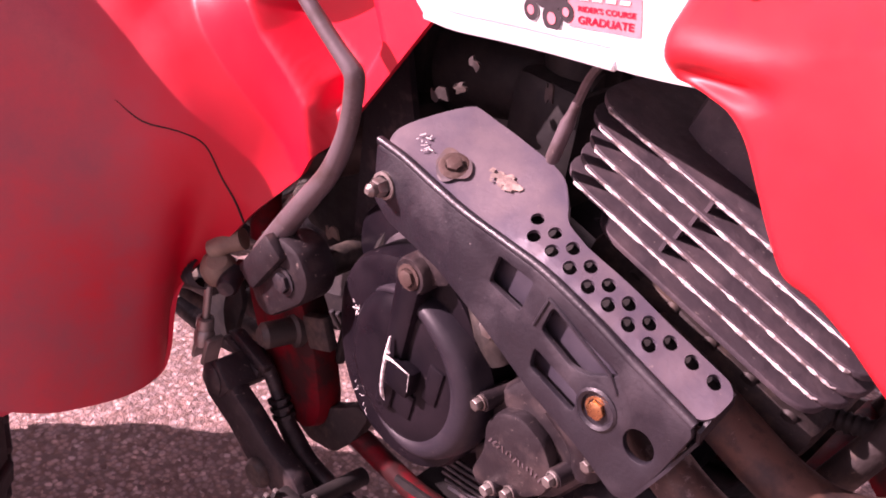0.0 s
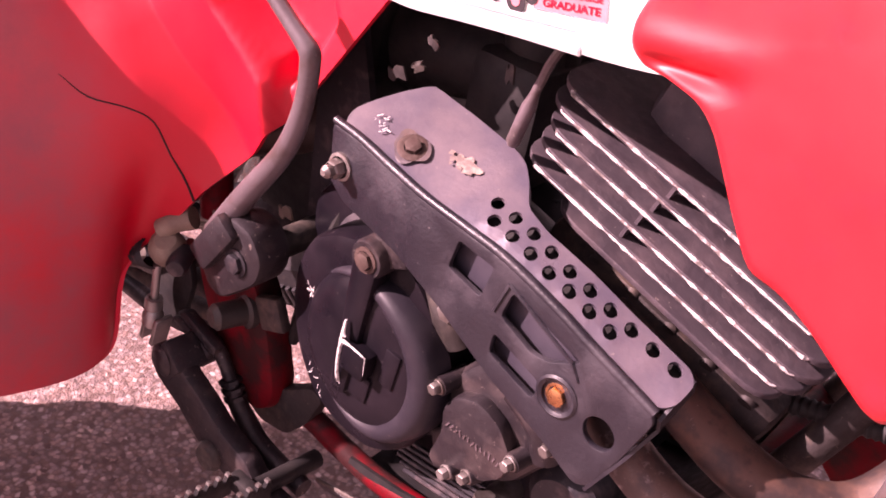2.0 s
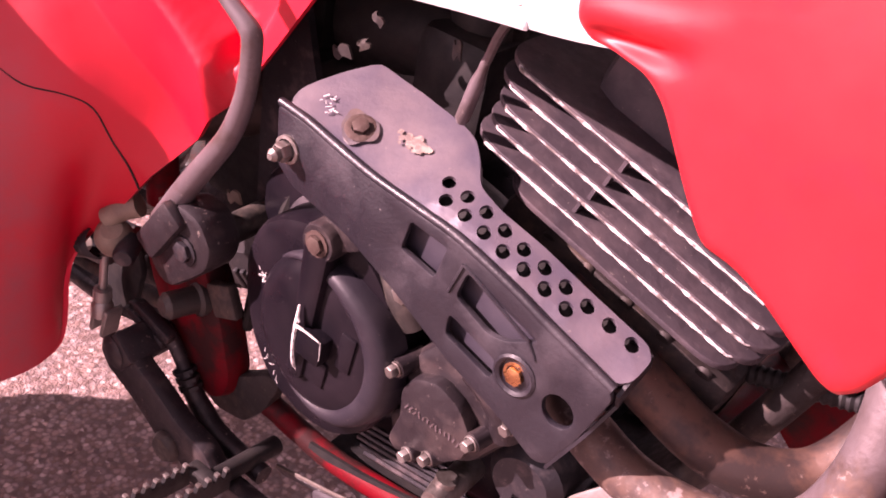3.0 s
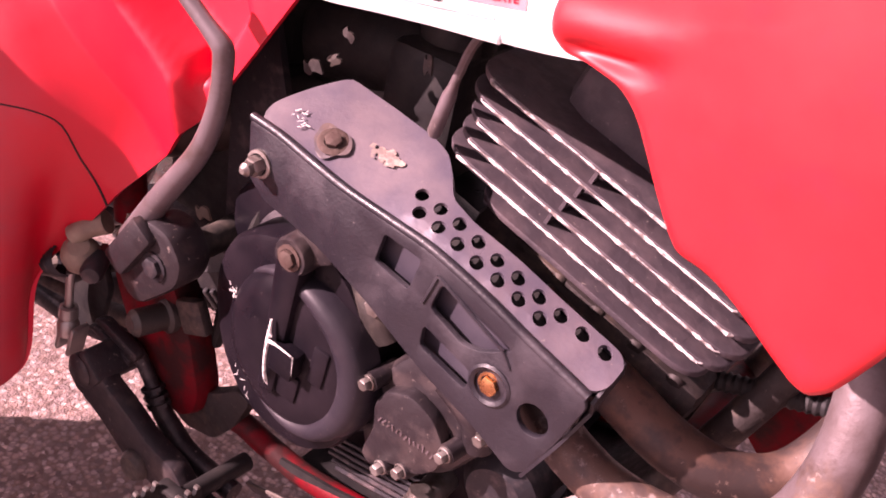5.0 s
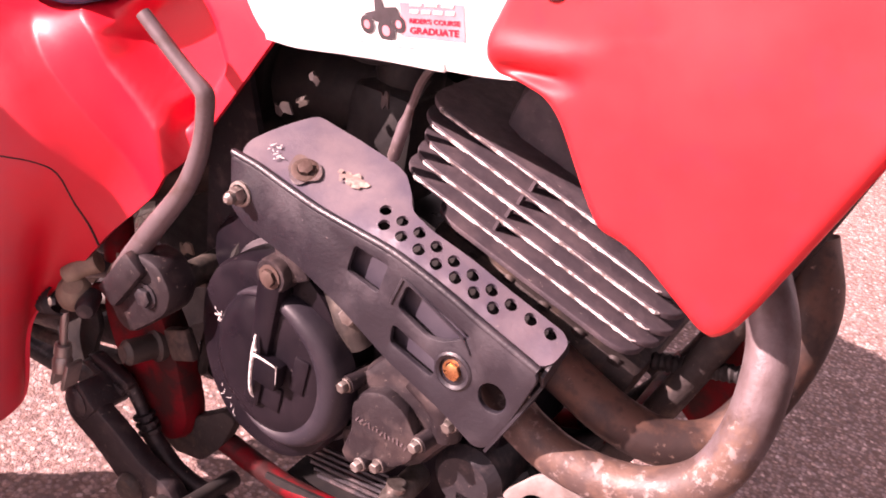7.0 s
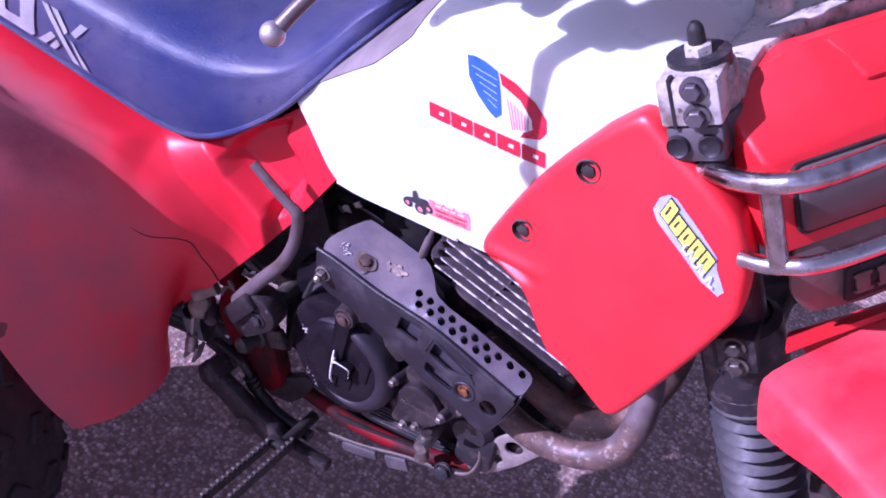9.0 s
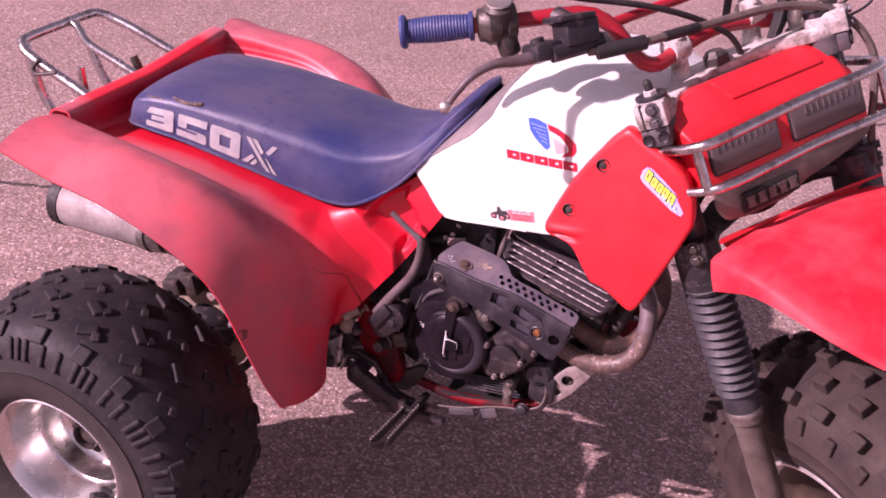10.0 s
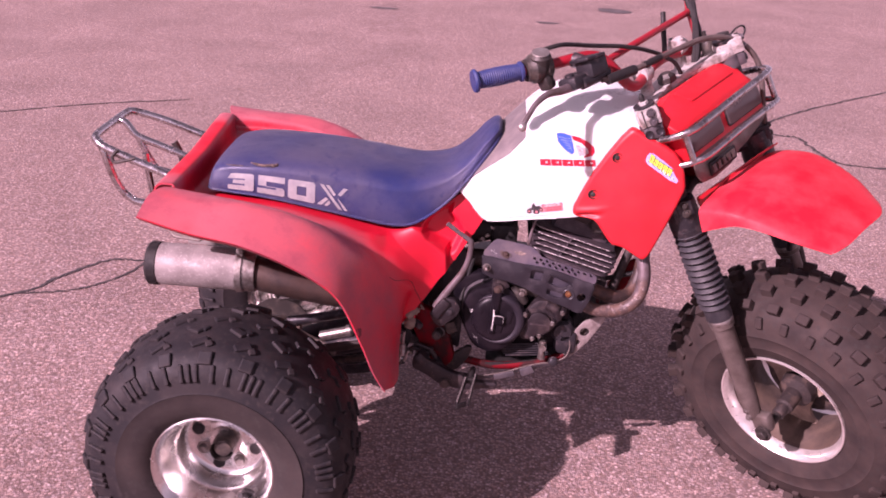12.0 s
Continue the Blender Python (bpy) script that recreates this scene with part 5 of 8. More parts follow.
def seat():
    xs = [p.x for p in STN[0]]
    ts = [i / 48 for i in range(49)]
    b = bmesh.new()
    rows = [[seat_point(x, t) for t in ts] for x in xs]
    grid_sheet(b, rows)
    for row in (rows[0], rows[-1]):
        vs = [b.verts.new(p) for p in row]
        b.faces.new(vs)
    vs = [[b.verts.new(r[0]), b.verts.new(r[-1])] for r in rows]
    for p, q in zip(vs, vs[1:]):
        b.faces.new((p[0], p[1], q[1], q[0]))
    bmesh.ops.remove_doubles(b, verts=b.verts, dist=1e-5)
    st = part("seat", b, SEAT_BLUE, trike, "long blue vinyl seat with worn white lettering and a tear", angle=60)
    for s in (0, 1):
        b = bmesh.new()
        tube(b, [seat_point(x, abs(s - 0.015), 0.0015) for x in xs[2:-2]], 0.0032, 8, n=2)
        part("piping", b, SEAT_BLUE, st)
    # lettering wraps round the side
    # each figure from straight-sided pieces, in a cell 1 high
    figures = (
        ([(0, 0.70), (0.12, 1), (1.02, 1), (1.10, 0.92), (1.10, 0.70)], [(0.72, 0.30), (1.10, 0.30), (1.10, 0.70), (0.72, 0.70)], [(0.22, 0.40), (0.72, 0.40), (0.72, 0.62), (0.22, 0.62)], [(0, 0), (1.02, 0), (1.10, 0.08), (1.10, 0.30), (0, 0.30)]),
        ([(1.28, 0.70), (2.38, 0.70), (2.38, 1), (1.28, 1)], [(1.28, 0.44), (1.62, 0.44), (1.62, 0.70), (1.28, 0.70)], [(1.62, 0.44), (2.30, 0.44), (2.38, 0.36), (2.38, 0.30), (2.02, 0.30), (2.02, 0.40), (1.62, 0.40)], [(1.24, 0), (2.30, 0), (2.38, 0.08), (2.38, 0.30), (1.24, 0.30)]),
        ([(2.52, 0.08), (2.60, 0), (2.88, 0), (2.88, 1), (2.60, 1), (2.52, 0.92)], [(3.28, 0), (3.56, 0), (3.64, 0.08), (3.64, 0.92), (3.56, 1), (3.28, 1)], [(2.88, 0.72), (3.28, 0.72), (3.28, 1), (2.88, 1)], [(2.88, 0), (3.28, 0), (3.28, 0.28), (2.88, 0.28)]),
        ([(3.82, 1), (3.98, 1), (4.78, -0.02), (4.62, -0.02)], [(4.06, 1), (4.22, 1), (4.50, 0.64), (4.42, 0.54)], [(4.80, 0.98), (4.98, 0.98), (4.70, 0.60), (4.58, 0.66)], [(3.72, 0.02), (3.92, 0.02), (4.20, 0.36), (4.08, 0.42)], [(4.56, 0.50), (4.64, 0.44), (5.02, -0.02), (4.86, -0.02)], [(4.02, 0.02), (4.16, 0.02), (4.30, 0.20), (4.22, 0.30)]))
    b = bmesh.new()
    for fig in figures:
        for pts in fig:
            vs = [b.verts.new((p[0], p[1], 0)) for p in pts]
            b.faces.new(vs)
    bmesh.ops.triangulate(b, faces=b.faces)
    bmesh.ops.subdivide_edges(b, edges=[e for e in b.edges if e.calc_length() > 0.2], cuts=3)
    for v in b.verts:
        u, w = v.co.x / 5.0, v.co.y
        v.co = seat_point(-0.052 + u * 0.262, 0.045 + w * 0.150, 0.0022)
    part("lettering", b, LETTER, st, "worn white lettering")
    # tear in the cover
    b = bmesh.new()
    tear = [seat_point(x, t, 0.0025) for x, t in ((-0.005, 0.305), (0.008, 0.290), (0.022, 0.284), (0.036, 0.288), (0.045, 0.292), (0.052, 0.300), (0.054, 0.315))]
    tube(b, tear, [0.0012, 0.003, 0.0034, 0.003, 0.0042, 0.003, 0.001], 6)
    tube(b, [seat_point(x, t, 0.002) for x, t in ((-0.06, 0.29), (-0.04, 0.275), (-0.02, 0.27))], [0.0005, 0.0016, 0.0005], 6)
    part("tear", b, BARE_PATCH, st, "torn edge of the cover showing pale foam")


seat()

# -- tank cover --
TX = (0.448, 0.470, 0.508, 0.560, 0.620, 0.700, 0.780, 0.850)
TB = (0.785, 0.765, 0.727, 0.736, 0.749, 0.766, 0.792, 0.825)
TSH = (0.795, 0.815, 0.850, 0.895, 0.940, 0.968, 0.972, 0.955)
TT = (0.805, 0.830, 0.872, 0.930, 0.985, 1.018, 1.020, 1.000)
TW0 = (0.112, 0.118, 0.124, 0.137, 0.150, 0.166, 0.178, 0.182)
TW1 = (0.104, 0.112, 0.128, 0.150, 0.166, 0.177, 0.181, 0.180)
TN = [spline([(x, v, 0) for x, v in zip(TX, vals)], 6) for vals in (TB, TSH, TT, TW0, TW1)]


def tank_point(x, k, out=0.0):
    """k from 0 (bottom edge, right) to 1 (middle of the top)."""
    zb, zs, zt, w0, w1 = (float(np.interp(x, [p.x for p in q], [p.y for p in q])) for q in TN)
    if k < 0.5:
        q = k / 0.5
        return Vector((x, -(w0 + (w1 - w0) * q + 0.004 * math.sin(q * math.pi) + out), zb + (zs - zb) * q))
    q = (k - 0.5) / 0.5 * math.pi / 2
    return Vector((x, -(w1 * max(0.0, math.cos(q)) ** 0.8 + out * math.cos(q)), zs + (zt - zs) * math.sin(q) + out * math.sin(q)))


def tank_side(x, z, out=0.001):
    """The point of the right side at height z."""
    zb, zs = (float(np.interp(x, [p.x for p in q], [p.y for p in q])) for q in TN[:2])
    return tank_point(x, 0.5 * min(1.0, max(0.0, (z - zb) / (zs - zb))), out)


b = bmesh.new()
grid_sheet(b, [[tank_point(p.x, k / 24) for k in range(25)] for p in TN[0]], 0.004)
mirrored(b)
tank = part("tank_cover", b, WHITE, trike, "white plastic fuel tank cover with faded stickers", angle=60)
# dusty bare neck of the tank behind the cover, seat shadow in its grey
b = bmesh.new()
neck = []
for x in np.linspace(0.450, 0.578, 18):
    k0 = 0.525 + 3.2 * max(0.0, x - 0.545)
    neck.append([tank_point(x, k0 + (1 - k0) * k / 10, 0.0016) for k in range(11)])
grid_sheet(b, neck, 0.003)
mirrored(b)
part("tank_neck", b, TANK_GREY, tank, "dusty grey tank neck behind the cover")
b = bmesh.new()
lathe(b, [(0.0, 0.024), (0.022, 0.024), (0.03, 0.02), (0.032, 0.004), (0.036, -0.01)], (0.70, 0, 1.012), (0, 0, 1), 28)
part("filler_cap", b, BLACK, tank, "black filler cap")
b = bmesh.new()
tube(b, [tank_point(x, 0.004, 0.0005) for x in (0.512, 0.54, 0.58, 0.62, 0.660)], 0.0026, 8)
part("edge_trim", b, WHITE, tank)
b = bmesh.new()
tube(b, [tank_side(x, tank_point(x, 0).z + 0.0105, 0.0) for x in (0.516, 0.54, 0.58, 0.62, 0.655)], [0.0008, 0.0017, 0.0017, 0.0017, 0.0008], 8)
part("edge_bead", b, WHITE, tank)


def decal(name, pts, parent, mat, surf, label="", out=0.0005):
    """A thin sticker: a flat outline in (x, z), laid on the surface surf(x, z, out)."""
    b = bmesh.new()
    vs = [b.verts.new((p[0], p[1], 0)) for p in pts]
    b.faces.new(vs)
    bmesh.ops.triangulate(b, faces=b.faces)
    bmesh.ops.subdivide_edges(b, edges=[e for e in b.edges if e.calc_length() > 0.012], cuts=2)
    for v in b.verts:
        v.co = surf(v.co.x, v.co.y, out)
    return part(name, b, mat, parent, label, smooth=False)


def bars(parent, mat, surf, x0, z0, x1, z1, h, n, gap=0.25, out=0.0008, slant=0.0):
    """A row of plain bars in place of small or branded lettering, from (x0, z0) to (x1, z1)."""
    for k in range(n):
        a, c = k / n, (k + 1 - gap) / n
        xa, za, xb, zb_ = x0 + (x1 - x0) * a, z0 + (z1 - z0) * a, x0 + (x1 - x0) * c, z0 + (z1 - z0) * c
        decal("mark", [(xa, za), (xb, zb_), (xb + slant, zb_ + h), (xa + slant, za + h)], parent, mat, surf, out=out)


# wing emblem and its red band of plain marks
wing = decal("wing_emblem", [(0.640, 0.946), (0.647, 0.948), (0.656, 0.948), (0.669, 0.945), (0.675, 0.929), (0.680, 0.911), (0.676, 0.905), (0.669, 0.908), (0.656, 0.917), (0.645, 0.929)], tank, BLUE_INK, tank_side, "blue and red wing-shaped emblem")
for k in range(5):
    decal("wing_line", [(0.6455 + 0.005 * k, 0.9395 - 0.0052 * k), (0.6705 + 0.0012 * k, 0.9385 - 0.0058 * k), (0.6705 + 0.0012 * k, 0.9379 - 0.0058 * k), (0.6455 + 0.005 * k, 0.9388 - 0.0052 * k)], tank, WHITE, tank_side, out=0.0009)
decal("wing_red", [(0.6705, 0.945), (0.686, 0.943), (0.706, 0.935), (0.718, 0.926), (0.721, 0.915), (0.717, 0.907), (0.700, 0.900), (0.702, 0.906), (0.709, 0.912), (0.706, 0.920), (0.693, 0.931), (0.675, 0.936)], tank, RED_INK, tank_side)
for k in range(7):
    decal("wing_feather", [(0.681 + 0.0035 * k, 0.9275 - 0.0012 * k), (0.6825 + 0.0035 * k, 0.9270 - 0.0012 * k), (0.693 + 0.0021 * k, 0.9035 + 0.001 * k), (0.6918 + 0.0021 * k, 0.9030 + 0.001 * k)], tank, PINK_INK, tank_side)
bars(tank, RED_INK, tank_side, 0.6145, 0.8735, 0.7285, 0.8850, 0.0135, 5, gap=0.07, slant=-0.003)
bars(tank, WHITE, tank_side, 0.6235, 0.8800, 0.7375, 0.8915, 0.0035, 5, gap=0.78, out=0.0013)
# rider sticker: small machine drawing, pale panel and two lines of words
decal("rider_sticker", [(0.624, 0.784), (0.668, 0.796), (0.672, 0.777), (0.628, 0.766)], tank, PINK_INK, tank_side, "faded pink course sticker")


def words_on(parent, words, mat, surf, o, along, up, w, h, out=0.0009):
    b = text_mesh(words, 1.0, 0.0, 0.03)
    bmesh.ops.triangulate(b, faces=b.faces)
    us, vs = [v.co.x for v in b.verts], [v.co.y for v in b.verts]
    u0, u1, v0, v1 = min(us), max(us), min(vs), max(vs)
    for v in b.verts:
        p, q = (v.co.x - u0) / (u1 - u0) * w, (v.co.y - v0) / (v1 - v0) * h
        v.co = surf(o[0] + along[0] * p + up[0] * q, o[1] + along[1] * p + up[1] * q, out)
    return part("lettering", b, mat, parent, smooth=False)


AL, UP = (0.97, 0.255), (-0.10, 1.0)
words_on(tank, "GRADUATE", RED_INK, tank_side, (0.6335, 0.7695), AL, UP, 0.035, 0.0038)
words_on(tank, "RIDER'S COURSE", RED_INK, tank_side, (0.6325, 0.7752), AL, UP, 0.036, 0.0028)
bars(tank, WHITE, tank_side, 0.632, 0.7805, 0.665, 0.7893, 0.0022, 4, out=0.0009)
bars(tank, WHITE, tank_side, 0.6315, 0.7845, 0.6645, 0.7930, 0.0022, 3, out=0.0009)
for cx, cz, r in ((0.601, 0.7645, 0.0055), (0.616, 0.7655, 0.0068), (0.625, 0.772, 0.005)):
    decal("drawn_wheel", circle(cx, cz, r, 16), tank, BLACK_INK, tank_side, out=0.0009)
    decal("drawn_hub", circle(cx, cz, r * 0.45, 12), tank, PINK_INK, tank_side, out=0.0013)
decal("drawn_machine", [(0.598, 0.770), (0.606, 0.774), (0.605, 0.781), (0.609, 0.785), (0.613, 0.778), (0.622, 0.781), (0.626, 0.776), (0.618, 0.771), (0.608, 0.768)], tank, BLACK_INK, tank_side, out=0.0007)


# -- red side panels beside the tank --
def panel_y(x):
    return -(0.170 + 0.19 * (x - 0.69)) - 0.010


PANEL = [(0.790, 0.978), (0.822, 0.962), (0.852, 0.951), (0.880, 0.935), (0.899, 0.906), (0.908, 0.866), (0.894, 0.818), (0.876, 0.765), (0.861, 0.722), (0.853, 0.703), (0.846, 0.696), (0.839, 0.697), (0.828, 0.703), (0.807, 0.715), (0.792, 0.720), (0.778, 0.720), (0.771, 0.727), (0.762, 0.738), (0.750, 0.754), (0.742, 0.764), (0.731, 0.771), (0.713, 0.772), (0.698, 0.771), (0.691, 0.777), (0.690, 0.789), (0.703, 0.826), (0.720, 0.868), (0.741, 0.908), (0.768, 0.952)]


def panel_surf(x, z, out=0.0):
    bulge = 0.012 * math.exp(-(((x - 0.81) / 0.07) ** 2 + ((z - 0.82) / 0.10) ** 2))
    return Vector((x, panel_y(x) - bulge - out, z))


def side_panel(s):
    rim = round_corners(PANEL, 0.009, 3)
    out = []
    for p, q in zip(rim, rim[1:] + rim[:1]):
        n = max(1, int((Vector(q) - Vector(p)).length / 0.006))
        out += [Vector(p).lerp(Vector(q), k / n) for k in range(n)]
    c = Vector((0.80, 0.83))
    rings = []
    # outer skin in rings from the middle to the rolled rim
    for k, (f, off) in enumerate(((0.0, 0.0), (0.2, 0.0), (0.35, 0.0), (0.48, 0.0), (0.58, 0.0), (0.66, 0.0), (0.73, 0.0), (0.78, 0.0), (0.82, 0.0), (0.855, 0.0), (0.885, 0.0), (0.91, 0.0), (0.93, 0.0), (0.95, -0.0004), (0.97, -0.0015), (0.99, -0.004), (1.0, -0.009), (0.995, -0.022), (0.985, -0.034))):
        if f == 0.0:
            rings.append([panel_surf(c.x, c.y)])
        else:
            rings.append([panel_surf(c.x + (p.x - c.x) * f, c.y + (p.y - c.y) * f, off) for p in out])
    b = bmesh.new()
    vs = [[b.verts.new(Vector((p.x, p.y, p.z))) for p in r] for r in rings]
    n = len(out)
    for j in range(n):
        b.faces.new((vs[0][0], vs[1][j], vs[1][(j + 1) % n]))
    for a, d in zip(vs[1:], vs[2:]):
        for j in range(n):
            b.faces.new((a[j], d[j], d[(j + 1) % n], a[(j + 1) % n]))
    # raised ridge beside the lower screw
    for v in b.verts:
        line = v.co.z - (0.779 + 0.20 * (v.co.x - 0.72))
        d = math.exp(-(((v.co.x - 0.722) / 0.024) ** 4 + (line / 0.0045) ** 2))
        v.co.y += 0.007 * d - 0.003 * math.exp(-(((v.co.x - 0.722) / 0.03) ** 4 + ((line - 0.012) / 0.006) ** 2))
    if s > 0:
        for v in b.verts:
            v.co.y = -v.co.y
    p = part("side_panel", b, RED, trike, "bright red plastic side panel with two screws", angle=70)
    for x, z in ((0.7655, 0.913), (0.7265, 0.828)):
        b = bmesh.new()
        q = panel_surf(x, z, 0.001)
        lathe(b, [(0.0105, 0.0005), (0.0095, 0.002), (0.0085, 0.0005), (0.0075, -0.003), (0.006, -0.003)], q, (0, -1, 0), 20)
        bolt(b, q + Vector((0, 0.002, 0)), (0, -1, 0), 0.0055, 0.004, 1.3)
        if s > 0:
            for v in b.verts:
                v.co.y = -v.co.y
        part("screw", b, DIRTY_METAL, p, "dull screw in a round recess")
    return p


right_panel = side_panel(-1)
side_panel(1)
# maker's sticker as plain shapes
decal("maker_sticker", [(0.821, 0.914), (0.8225, 0.925), (0.828, 0.931), (0.834, 0.931), (0.856, 0.918), (0.876, 0.904), (0.8785, 0.896), (0.890, 0.881), (0.887, 0.875), (0.872, 0.880), (0.855, 0.891), (0.827, 0.907)], right_panel, SILVER_INK, panel_surf, "yellow and silver maker's sticker", out=0.0006)
for k in range(5):
    u, h = 0.827 + 0.0093 * k, (0.0150, 0.0125, 0.0130, 0.0140, 0.0145)[k]
    z = 0.9145 - 0.0056 * k
    decal("mark", [(u - 0.0008, z - 0.0010), (u + 0.0090, z - 0.0062), (u + 0.0125, z + h - 0.0040), (u + 0.0030, z + h + 0.0012)], right_panel, BLACK_INK, panel_surf, out=0.0011)
    decal("mark", [(u + 0.0002, z), (u + 0.0080, z - 0.0045), (u + 0.0112, z + h - 0.0050), (u + 0.0036, z + h - 0.0004)], right_panel, YELLOW_INK, panel_surf, out=0.0016)
    decal("mark", [(u + 0.0030, z + 0.0020), (u + 0.0044, z + 0.0012), (u + 0.0062, z + h * 0.62), (u + 0.0048, z + h * 0.66)], right_panel, BLACK_INK, panel_surf, out=0.0021)
for k in range(3):
    u, z = 0.853 + 0.0095 * k, 0.8965 - 0.0063 * k
    b = bmesh.new()
    tube(b, [panel_surf(u + dx, z + dz, 0.0016) for dx, dz in ((0.0, 0.006), (-0.001, 0.001), (0.003, -0.001), (0.006, 0.004), (0.006, -0.002), (0.0095, -0.004))], 0.0011, 6, n=4)
    part("white_stroke", b, WHITE, right_panel)


# -- frame --
def frame_tube(name, pts, r, label="", mat=None, parent=trike, both=False):
    b = bmesh.new()
    tube(b, pts, r, 14)
    if both:
        mirrored(b)
    return part(name, b, mat or RED_PAINT, parent, label)


for s in (-1, 1):
    frame_tube("lower_rail", [(0.468, s * 0.106, 0.366), (0.488, s * 0.106, 0.369), (0.518, s * 0.105, 0.363), (0.565, s * 0.104, 0.359), (0.65, s * 0.104, 0.373), (0.715, s * 0.100, 0.399)], 0.0092, "red painted lower frame rail")
    # front run of the red frame, its dark colour standing for shade
    frame_tube("down_tube", [(0.715, s * 0.103, 0.401), (0.765, s * 0.080, 0.46), (0.81, s * 0.060, 0.56), (0.86, s * 0.045, 0.72), (0.90, s * 0.035, 0.86)], 0.0105, "front frame tube, coloured dark for shade", GRIME)
    frame_tube("rear_upright", [(0.372, s * 0.116, 0.50), (0.355, s * 0.112, 0.60), (0.33, s * 0.10, 0.70)], 0.0125, "red painted frame upright")
    frame_tube("seat_rail", [(0.55, s * 0.05, 0.79), (0.36, s * 0.085, 0.70), (0.15, s * 0.09, 0.70), (-0.13, s * 0.08, 0.715)], 0.011, "red painted seat rail")
frame_tube("backbone", [(0.90, 0, 0.93), (0.75, 0, 0.90), (0.55, 0, 0.80), (0.36, 0, 0.70)], 0.022, "red painted backbone tube")
frame_tube("front_cross", [(0.79, -0.07, 0.515), (0.79, 0.07, 0.515)], 0.010)

# -- engine --
b = bmesh.new()
plate(b, round_corners([(0.500, 0.400), (0.53, 0.385), (0.66, 0.392), (0.715, 0.43), (0.72, 0.52), (0.68, 0.58), (0.60, 0.60), (0.50, 0.59), (0.445, 0.56), (0.452, 0.50)], 0.03), 0.19, lambda u, v, w: Vector((u, -0.095 + w, v)), bevel=0.008)
engine = part("engine", b, BLACK_CASE, trike, "black single-cylinder engine with grey finned cylinder")

CASE = [(0.474, 0.520), (0.484, 0.549), (0.508, 0.566), (0.530, 0.572), (0.549, 0.590), (0.566, 0.578), (0.590, 0.560), (0.606, 0.532), (0.612, 0.500), (0.608, 0.462), (0.592, 0.430), (0.566, 0.412), (0.536, 0.412), (0.506, 0.424), (0.486, 0.452), (0.475, 0.486)]
b = bmesh.new()
plate(b, round_corners(CASE, 0.02), 0.042, lambda u, v, w: Vector((u, -0.092 - w, v)), bevel=0.008)
cover = part("clutch_cover", b, BLACK_CASE, engine, "glossy black clutch cover with worn scratches")
# flat joint flange behind it
b = bmesh.new()
big = [(0.5425 + (x - 0.5425) * 1.06, 0.495 + (z - 0.495) * 1.06) for x, z in CASE]
plate(b, round_corners(big, 0.02), 0.010, lambda u, v, w: Vector((u, -0.086 - w, v)), bevel=0.002)
part("case_flange", b, CASE_GREY, engine)


# big round boss with a raised worn crescent
b = bmesh.new()
lathe(b, [(0.0, 0.010), (0.030, 0.011), (0.047, 0.0105), (0.055, 0.007), (0.0605, 0.0), (0.0615, -0.006)], (0.5555, -0.134, 0.4955), (0, -1, 0), 48)
part("round_boss", b, BLACK_CASE, cover)
b = bmesh.new()
rows = []
for k in range(49):
    a = 2 * math.pi * k / 48
    side = max(0.0, 0.40 + 0.60 * math.cos(a - 0.10))
    w = 0.003 + 0.0185 * side
    rows.append([Vector((0.5555 + (0.0612 - q * w) * math.cos(a), -0.1335 - h * min(1.0, 1.25 * side ** 0.6), 0.4960 + (0.0618 - q * w) * math.sin(a))) for q, h in ((-0.10, -0.006), (-0.04, 0.003), (0.06, 0.0095), (0.20, 0.0135), (0.42, 0.0155), (0.66, 0.0155), (0.85, 0.0140), (1.0, 0.0105), (1.1, 0.0040))])
grid_sheet(b, rows)
part("worn_crescent", b, DOME_DUST, cover, "dull worn rim of the boss")
# vertical rib with bolt bracket
b = bmesh.new()
plate(b, round_corners([(0.538, 0.578), (0.560, 0.578), (0.553, 0.505), (0.549, 0.462), (0.534, 0.462), (0.536, 0.505)], 0.006), 0.018, lambda u, v, w: Vector((u, -0.132 - w, v)), bevel=0.004)
part("rib", b, BLACK_CASE, cover)
b = bmesh.new()
lathe(b, [(0.0, 0.012), (0.012, 0.012), (0.0135, 0.009), (0.0135, -0.03)], (0.549, -0.137, 0.574), (0, -1, 0), 20)
box(b, (0.558, -0.138, 0.588), (0.022, 0.008, 0.034), Matrix.Rotation(radians(-30), 3, "Y"), 0.003)
part("bolt_bracket", b, FILTER_MET, cover, "dusty brown bracket")
b = bmesh.new()
bolt(b, (0.549, -0.149, 0.574), (0, -1, 0), 0.006, 0.004)
part("bolt", b, RUST, cover)
